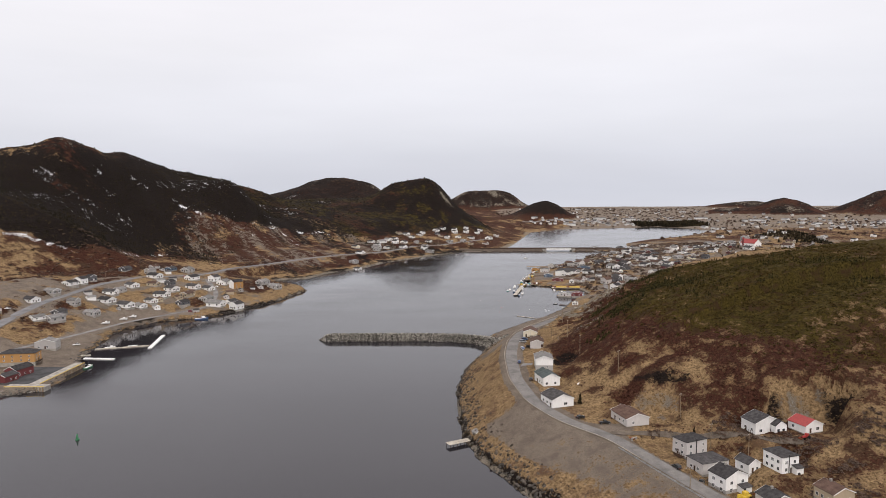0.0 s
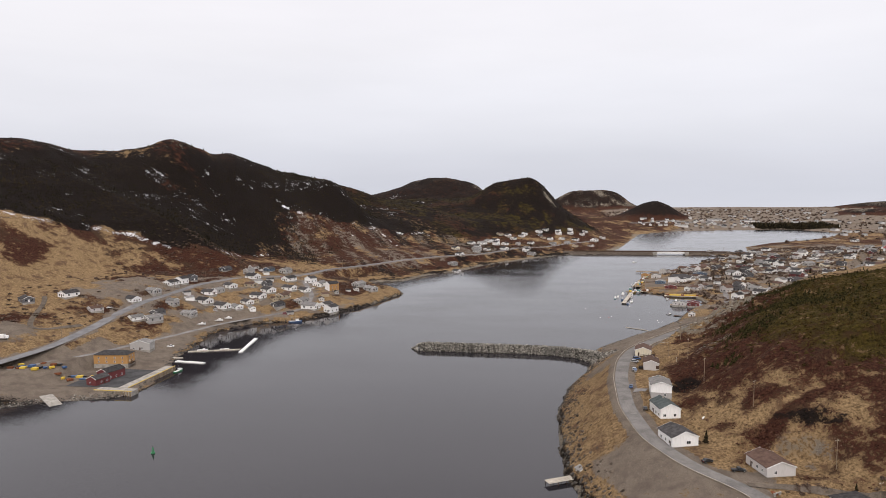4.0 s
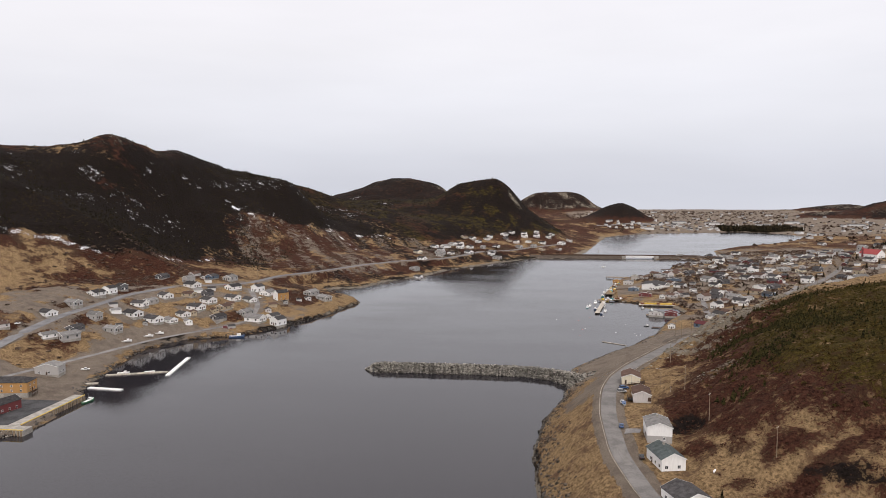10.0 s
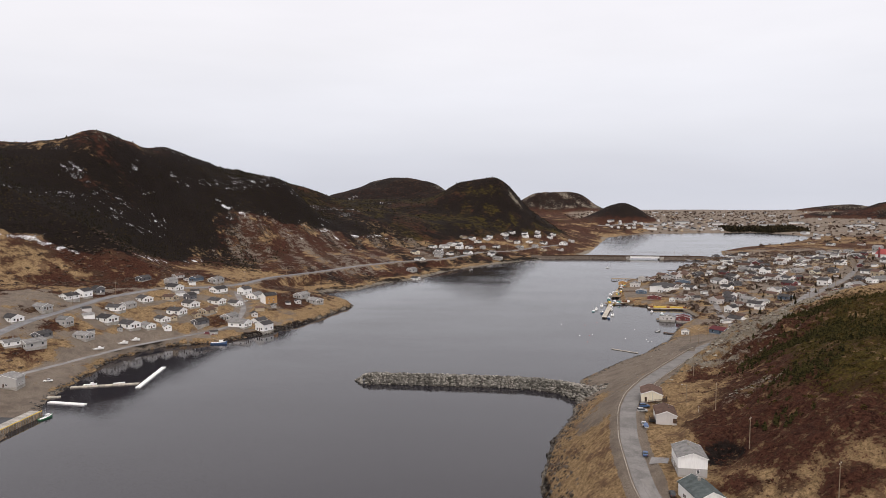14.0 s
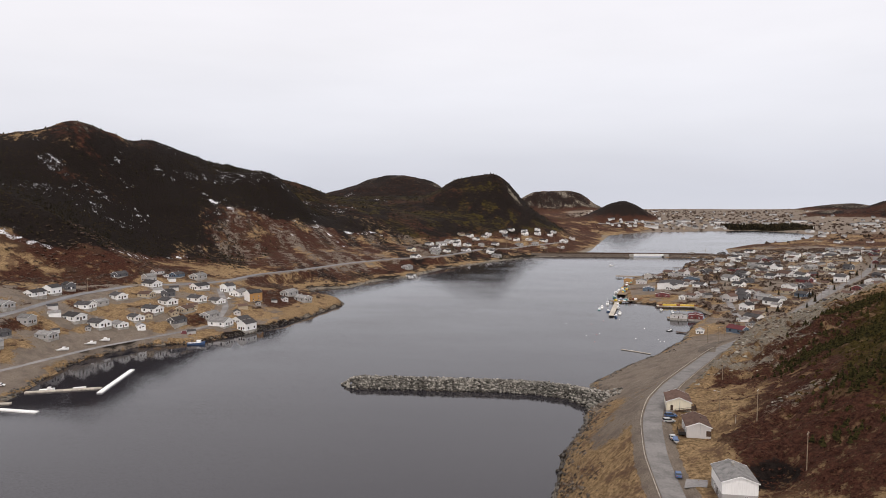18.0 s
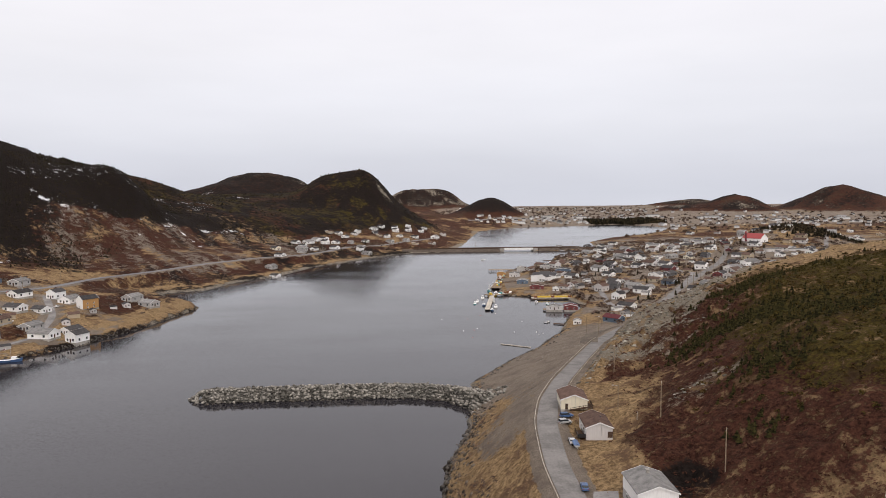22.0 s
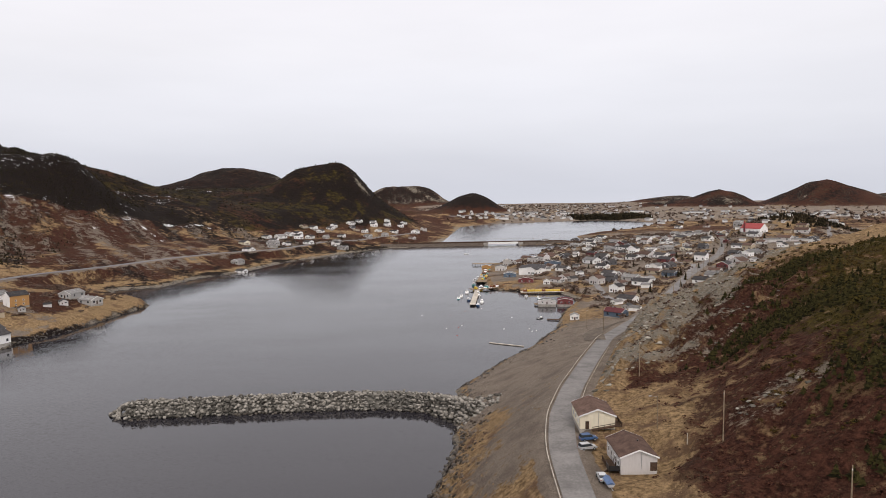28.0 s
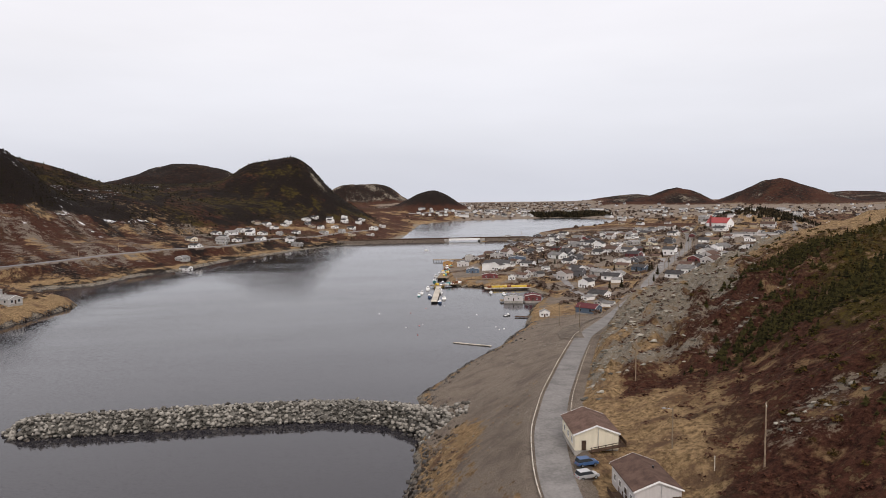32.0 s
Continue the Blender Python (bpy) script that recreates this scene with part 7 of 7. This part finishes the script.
for x0, x1 in ((30, 203), (270, 380)):
    bm = bmesh.new()
    prof = [(1386, -3), (1394, 5.1), (1406, 5.1), (1414, -3)]
    a = [bm.verts.new((x0, y, z)) for y, z in prof]
    c = [bm.verts.new((x1, y, z)) for y, z in prof]
    for i in range(3):
        bm.faces.new((a[i], c[i], c[i + 1], a[i + 1]))
    bm.faces.new(a)
    bm.faces.new(c[::-1])
    part("embankment", bm, plain("brown_rubble", (0.11, 0.09, 0.075), 0.95, vary=0.35, scale=0.4, fine=0.1), causeway)
church = put(house("church", 15, 28, 4.6, 6.2, white_wall, red_roof, "white church with a steep bright red roof", "church", found=5, fronts=((-0.2, 1.0), (0.2, 1.0)), sides=(-0.35, -0.15, 0.05, 0.25), chimney=False), 488, 1062, 24, 36.6)
tw = part("tower", box(bmesh.new(), -9.6, -8.0, 6.6, 8.2, 0, 11), red_wall, church, "slim red church tower")
part("spire", prism(bmesh.new(), [(-9.75, 11), (-8.8, 13.5), (-7.85, 11)], 6.5, 8.3), red_roof, tw)
put(house("school", 60, 16, 5.0, 0.8, pale_wall, grey_roof, "long pale flat-roofed school building", "building", found=5, hip=True, fronts=((-0.4, 1.4), (-0.2, 1.4), (0.0, 1.4), (0.2, 1.4), (0.4, 1.4)), sides=(0.0,), chimney=False), 505, 1010, -10, 26.0)

# far town round the head of the pond, simple at its distance
far_white = siding("distant_white_siding", (0.64, 0.64, 0.64))
far_protos = []
for wall, roofing, lab in ((far_white, grey_roof, "small white house with a grey roof"), (pale_wall, dark_roof, "small pale house with a dark roof"), (grey_wall, dark_roof, "small grey house with a dark roof"), (tan_wall, brown_roof, "small tan house with a brown roof"), (far_white, grey_roof, "long distant white metal warehouse")):
    root = tagged(new("far_house"), lab, "house", "far shore houses")
    w, l_, h = (7.5, 10.5, 3.6) if "warehouse" not in lab else (12, 30, 4.5)
    part("wall", prism(bmesh.new(), [(-w / 2, -3), (w / 2, -3), (w / 2, h), (0, h + 2.4), (-w / 2, h)], -l_ / 2, l_ / 2), wall, root)
    rb = bmesh.new()
    for s in (-1, 1):
        pts = [(s * (w / 2 + 0.4), h - 0.2), (0, h + 2.45), (0, h + 2.7), (s * (w / 2 + 0.4), h + 0.05)]
        prism(rb, pts if s < 0 else pts[::-1], -l_ / 2 - 0.3, l_ / 2 + 0.3)
    part("roof", rb, roofing, root)
    far_protos.append(root)
r = random.Random(77)
made = 0
for band, (x0, x1, y0, y1, count) in enumerate(((290, 700, 2285, 2480, 60), (260, 1500, 2450, 3000, 80), (760, 1500, 1900, 2400, 50), (1100, 2300, 2000, 2700, 65), (350, 1700, 3000, 3900, 40))):
    k = 0
    while k < count:
        x, y = r.uniform(x0, x1), r.uniform(y0, y1)
        z = ground_at(x, y)
        if grid_at(mask_grids["d"], x, y) < 12 or z > 34:
            k += 0.1
            continue
        k += 1
        p = far_protos[r.choice((0, 0, 1, 1, 1, 2, 2, 3, 3, 0, 1, 2, 4) if band > 0 else (0, 0, 0, 1, 2, 3))]
        m = pose(x, y, z + 0.8, 0, 0, r.choice((10, 100)) + r.uniform(-15, 15))
        if made < len(far_protos):
            far_protos[made].matrix_basis = m
        else:
            copy_thing(p, m)
        made += 1

for x, y, rot in ((608, 2711, 95), (1156, 2545, 85), (1523, 2377, 80), (840, 2522, 100), (700, 2620, 90), (1010, 2720, 95)):
    copy_thing(far_protos[4], pose(x, y, ground_at(x, y) + 0.8, 0, 0, rot) @ Matrix.Diagonal((1.3, 1.6, 1.1, 1)))
ribbon("road", [(262, 2330), (330, 2350), (470, 2400), (620, 2520), (760, 2585)], 7.0, old_road_mat, "distant pale highway round the head of the pond", 0.8, 14, category="road")

# small houses and sheds between the larger ones of the town
small_protos = []
for wall, roofing, lab in ((white_wall, grey_roof, "small white bungalow with a grey roof"), (pale_wall, dark_roof, "small pale bungalow with a dark roof"), (grey_wall, dark_roof, "small grey bungalow with a dark roof"), (tan_wall, brown_roof, "small tan bungalow with a brown roof")):
    root = tagged(new("bungalow"), lab, "house", "small houses of the town")
    part("wall", prism(bmesh.new(), [(-3.6, -3), (3.6, -3), (3.6, 3.4), (0, 5.4), (-3.6, 3.4)], -5, 5), wall, root)
    rb = bmesh.new()
    for s in (-1, 1):
        pts = [(s * 4.0, 3.2), (0, 5.45), (0, 5.7), (s * 4.0, 3.45)]
        prism(rb, pts if s < 0 else pts[::-1], -5.35, 5.35)
    part("roof", rb, roofing, root)
    part("window", box(bmesh.new(), 0.6, 2.2, -5.05, -4.95, 1.2, 2.5), glass, root)
    part("door", box(bmesh.new(), -2.0, -0.9, -5.05, -4.95, 0.0, 2.1), dark_timber, root)
    small_protos.append(root)
first = list(range(4))
for x0, x1, y0, y1, count, gap in ((175, 520, 690, 1150, 75, 11.5), (230, 640, 1000, 1400, 45, 12.0), (-350, -215, 540, 790, 24, 10.0)):
    k = 0
    while k < count:
        x, y = r.uniform(x0, x1), r.uniform(y0, y1)
        k += 0.05
        z = ground_at(x, y)
        g = {key: grid_at(mask_grids[key], x, y) for key in ("d", "ru", "wr", "br", "over", "u")}
        if g["d"] < 9 or min(g["ru"], g["wr"], g["br"]) < 9 or z < 1.5 or (g["over"] < 330 and g["u"] > 0 and y < 690 and x > 0) or any((x - a) ** 2 + (y - c) ** 2 < gap * gap for a, c in placed):
            continue
        k += 1
        placed.append((x, y))
        s_ = r.uniform(0.65, 1.0)
        m = pose(x, y, z + 0.3, 0, 0, 35 + r.choice((0, -90)) + r.uniform(-15, 15)) @ Matrix.Diagonal((s_, s_, s_ * 0.9, 1))
        if first:
            small_protos[first.pop()].matrix_basis = m
        else:
            copy_thing(small_protos[r.choice((0, 0, 1, 2, 3))], m)

# ---- plants ----
def sample(count, x0, x1, y0, y1, keep, seed):
    """Places in a rectangle of ground where keep() of the masks, from 0 to 1, lets them be."""
    rs = np.random.RandomState(seed)
    x, y = rs.uniform(x0, x1, count), rs.uniform(y0, y1, count)
    z, k = land(x, y)
    cov_ = cover_masks(x, y, z, k, np.zeros(count))
    ok = keep(x, y, z, k, cov_) > rs.uniform(0, 1, count)
    for rr_, half in ((k["ru"], 6.0), (k["wr"], 6.5), (k["br"], 5.0)):
        ok &= rr_ > half
    ok &= k["d"] > 4
    near_house = np.zeros(count, bool)
    for a, c in placed + NEAR_HOUSES:
        near_house |= (x - a) ** 2 + (y - c) ** 2 < 64
    ok &= ~near_house
    return np.stack([x, y, z], -1)[ok], rs


NEAR_HOUSES = [(59.5, 414), (61, 390), (61, 396), (58, 338), (57, 318), (58, 290), (89, 268), (107, 240), (109, 226), (111, 210), (134, 216), (140, 245), (155, 240), (50, 405), (67, 271), (76, 265)]


def grow(name, shapes_, places, rs, lo, hi, mat, label, category, squash=(0.8, 1.2), sink=0.0, wild=0.0):
    size = rs.uniform(lo, hi, len(places))
    for i, sh in enumerate(shapes_):
        sub = places[i::len(shapes_)].copy()
        if len(sub) == 0:
            continue
        sub[:, 2] -= sink * size[i::len(shapes_)]
        scatter(name, *sh, sub, size[i::len(shapes_)], rs.uniform(0, 6.28, len(sub)), mat, label, category, rs.uniform(*squash, len(sub)), wild=wild)


far_tree = [conifer_shape(3, 6, 1, 0.5), conifer_shape(3, 7, 2, 0.42)]
pl, rs = sample(42000, -900, -330, 380, 1500, lambda x, y, z, k, c: np.clip(c[3] - 2 * c[4], 0, 1) * 0.8 * (1 - 0.8 * smooth(160, 175, z)), 5)
grow("spruce_forest", far_tree, pl, rs, 1.8, 3.8, spruce, "dense dark spruce forest on the mountainside", "forest", (0.5, 0.9), sink=0.05)
pl, rs = sample(9000, -750, 220, 1300, 2100, lambda x, y, z, k, c: np.maximum(c[3], c[1] * 0.5), 6)
grow("spruce_forest", far_tree, pl, rs, 3.0, 6.0, spruce, "dark spruce woods on the rounded hill", "forest", (0.4, 0.75), sink=0.05)
pl, rs = sample(1600, 655, 880, 2275, 2430, lambda x, y, z, k, c: 0.8 * np.ones(len(x)), 7)
grow("spruce_forest", far_tree, pl, rs, 9, 14, spruce, "dark wood on the far shore of the pond", "forest", sink=0.05)
pl, rs = sample(1500, 530, 650, 1050, 1190, lambda x, y, z, k, c: np.clip(c[3] * 1.4, 0, 0.9), 24)
grow("spruce_forest", far_tree, pl, rs, 3.0, 6.5, spruce, "dark spruce wood on the knoll behind the church", "forest", (0.8, 1.2), sink=0.05)
pl, rs = sample(9000, 230, 2600, 1700, 4200, lambda x, y, z, k, c: 0.32 * (z < 26), 8)
grow("far_scrub", [bush_shape(7, 3, 0.6, 0.6, 0.45)], pl, rs, 4, 9, twigs, "distant brown scrub between houses", "scrub", sink=0.05)

scrub_shapes = [bush_shape(16, k, 0.55, 0.62, 0.24) for k in range(4)]
pl, rs = sample(34000, 60, 330, 190, 760, lambda x, y, z, k, c: np.clip(c[1] * 1.2, 0, 1), 9)
grow("tuckamore", scrub_shapes, pl, rs, 0.7, 2.0, tuck, "low dense green-brown spruce scrub on the hill", "scrub", (0.6, 1.1), 0.1)
heath_shapes = [bush_shape(9, 60 + k, 0.6, 0.5, 0.3) for k in range(3)]
pl, rs = sample(52000, 45, 330, 190, 700, lambda x, y, z, k, c: np.clip(c[0] - c[1] - 2 * c[5], 0, 1) ** 2 * 1.3, 10)
grow("heath_scrub", heath_shapes, pl, rs, 0.5, 1.5, heath_leaf, "red-brown heath scrub over the hillside", "scrub", (0.5, 0.9), 0.1)
tuft = [bush_shape(12, 20 + k, 0.5, 0.5, 0.2) for k in range(3)]
pl, rs = sample(30000, 10, 260, 195, 520, lambda x, y, z, k, c: np.clip(0.8 - 1.3 * c[0] - c[1] - c[2] - c[5], 0, 1) * 1.1, 12)
grow("dry_grass", tuft, pl, rs, 0.5, 1.25, straw, "dry straw-coloured grass tussocks", "grass", (0.45, 0.8), 0.1)
pl, rs = sample(9000, 8, 60, 195, 480, lambda x, y, z, k, c: (k["u"] < 0) * np.clip(c[0] * 1.3 - 0.15 - 2 * c[5], 0, 1) * (z > 3), 14)
grow("bank_scrub", scrub_shapes, pl, rs, 0.7, 1.8, twigs, "bare brown scrub on the bank above the shore", "scrub", (0.5, 0.9), 0.1)
near_tree = [conifer_shape(6, 9, 30 + k) for k in range(3)]
pl, rs = sample(7000, 88, 260, 340, 640, lambda x, y, z, k, c: c[1] * 0.45 * (value_noise(x, y, 26, 97, 3) > 0.58) + 0.7 * np.clip(bump(x, y, 121, 438, 12, 9, 1.0) + bump(x, y, 141, 440, 14, 10, 1.0) + bump(x, y, 158, 487, 14, 12, 1.0) + bump(x, y, 110, 376, 9, 8, 1.0) + bump(x, y, 93, 351, 5, 5, 0.8), 0, 1), 15)
grow("hill_spruces", near_tree, pl, rs, 1.6, 3.8, hill_spruce, "stunted spruces on the hillside", "trees", (0.8, 1.2), 0.08, 0.03)
clump_tree = [conifer_shape(5, 9, 40 + k, 0.42) for k in range(2)]
pl, rs = sample(16000, 84, 185, 335, 520, lambda x, y, z, k, c: 0.55 * np.clip(bump(x, y, 121, 438, 12, 9, 1.2) + bump(x, y, 141, 440, 16, 11, 1.2) + bump(x, y, 158, 487, 16, 14, 1.2) + bump(x, y, 110, 376, 10, 8, 1.0) + bump(x, y, 93, 351, 5, 5, 0.8) + bump(x, y, 150, 400, 14, 10, 0.9), 0, 1), 26)
grow("spruce_clumps", clump_tree, pl, rs, 1.3, 3.2, hill_spruce, "dense dark clumps of stunted spruce on the slope", "trees", (0.7, 1.0), 0.08, 0.03)
pl, rs = sample(9000, -460, -180, 400, 1400, lambda x, y, z, k, c: np.clip(0.15 + c[0] - c[5] - 1.5 * c[2], 0, 1) * 0.8 * (z > 2) * ((y < 860) | (z < 15)), 16)
grow("village_scrub", [bush_shape(10, 50, 0.6, 0.6, 0.32)], pl, rs, 1.5, 4.0, twigs, "bare brown bushes round the village", "scrub", (0.5, 0.9), 0.1)
pl, rs = sample(14000, 165, 700, 660, 1500, lambda x, y, z, k, c: 0.25 + 0.55 * (value_noise(x, y, 30, 141, 2) > 0.52), 17)
grow("town_scrub", [bush_shape(12, 51, 0.6, 0.8, 0.3)], pl, rs, 2.0, 5.5, twigs, "bare brown garden trees and bushes in the town", "scrub", (0.7, 1.1), 0.1)
rock_pl, rs = sample(20000, 60, 210, 370, 690, lambda x, y, z, k, c: np.clip(c[2] * 1.3 - 0.2, 0, 0.8) * (k["u"] > 0), 18)
for k in (1, 4, 6):
    sub = rock_pl[k % 3::3]
    scatter("rock_outcrop", *flat_shapes[k], sub, 0.5 + 2.3 * rs.uniform(0, 1, len(sub)) ** 2.5, rs.uniform(0.3, 0.9, len(sub)), cut_rock, "broken grey rock of the road cut", "rock", rs.uniform(0.25, 0.6, len(sub)), wild=0.12)


pl, rs = sample(6000, 90, 180, 188, 256, lambda x, y, z, k, c: (value_noise(x, y, 16, 143, 2) > 0.60) * 0.5 * (1 - c[5]), 21)
grow("garden_scrub", scrub_shapes, pl, rs, 0.8, 2.2, twigs, "bare grey-brown shrubs round the houses", "scrub", (0.6, 1.0), 0.1)
pl, rs = sample(9000, 5, 130, 430, 660, lambda x, y, z, k, c: (k["u"] < 0) * (0.10 + 0.6 * (value_noise(x * 0.8 + y * 0.6, y * 0.3, 12, 145, 2) > 0.58)) * (z > 0.8), 22)
for k in (2, 5):
    sub = pl[k % 2::2]
    scatter("bank_stones", *flat_shapes[k], sub, rs.uniform(0.15, 0.6, len(sub)), rs.uniform(0, 6.28, len(sub)), cut_rock, "loose grey stones on the gravel bank", "stones", wild=0.1)
pl, rs = sample(5000, 20, 120, 200, 300, lambda x, y, z, k, c: (k["u"] < 0) * 0.35 * (z > 2) * c[5], 23)
scatter("slope_stones", *flat_shapes[1], pl, rs.uniform(0.12, 0.45, len(pl)), rs.uniform(0, 6.28, len(pl)), cut_rock, "small stones on the gravel slope below the road", "stones", wild=0.1)


def spruce_tree(height, seed):
    root = tagged(new("spruce_tree"), "dark spruce tree standing in a garden", "tree", "garden spruces")
    part("trunk", tube(bmesh.new(), (0, 0, -0.5), (0, 0, height * 0.8), 0.16, 0.04, 7), dark_timber, root)
    vs, fs = conifer_shape(9, 11, seed)
    me = bpy.data.meshes.new("crown")
    me.from_pydata([(x * height * 0.85, y * height * 0.85, z * height + 0.3) for x, y, z in vs], [], fs)
    part("crown", me, spruce, root)
    return root


tree0, tree1 = spruce_tree(6.5, 90), spruce_tree(5.0, 91)
put(tree0, 69.5, 288, 0)
put(tree1, 113, 252, 0)
for i in range(110):
    x, y = rnd.uniform(215, 520), rnd.uniform(740, 1150)
    zt = ground_at(x, y)
    if zt > 3 and all((x - a) ** 2 + (y - c) ** 2 > 90 for a, c in placed):
        copy_thing((tree0, tree1)[i % 2], pose(x, y, zt, 0, 0, i * 40) @ Matrix.Diagonal((1.2, 1.2, 1.3, 1)))
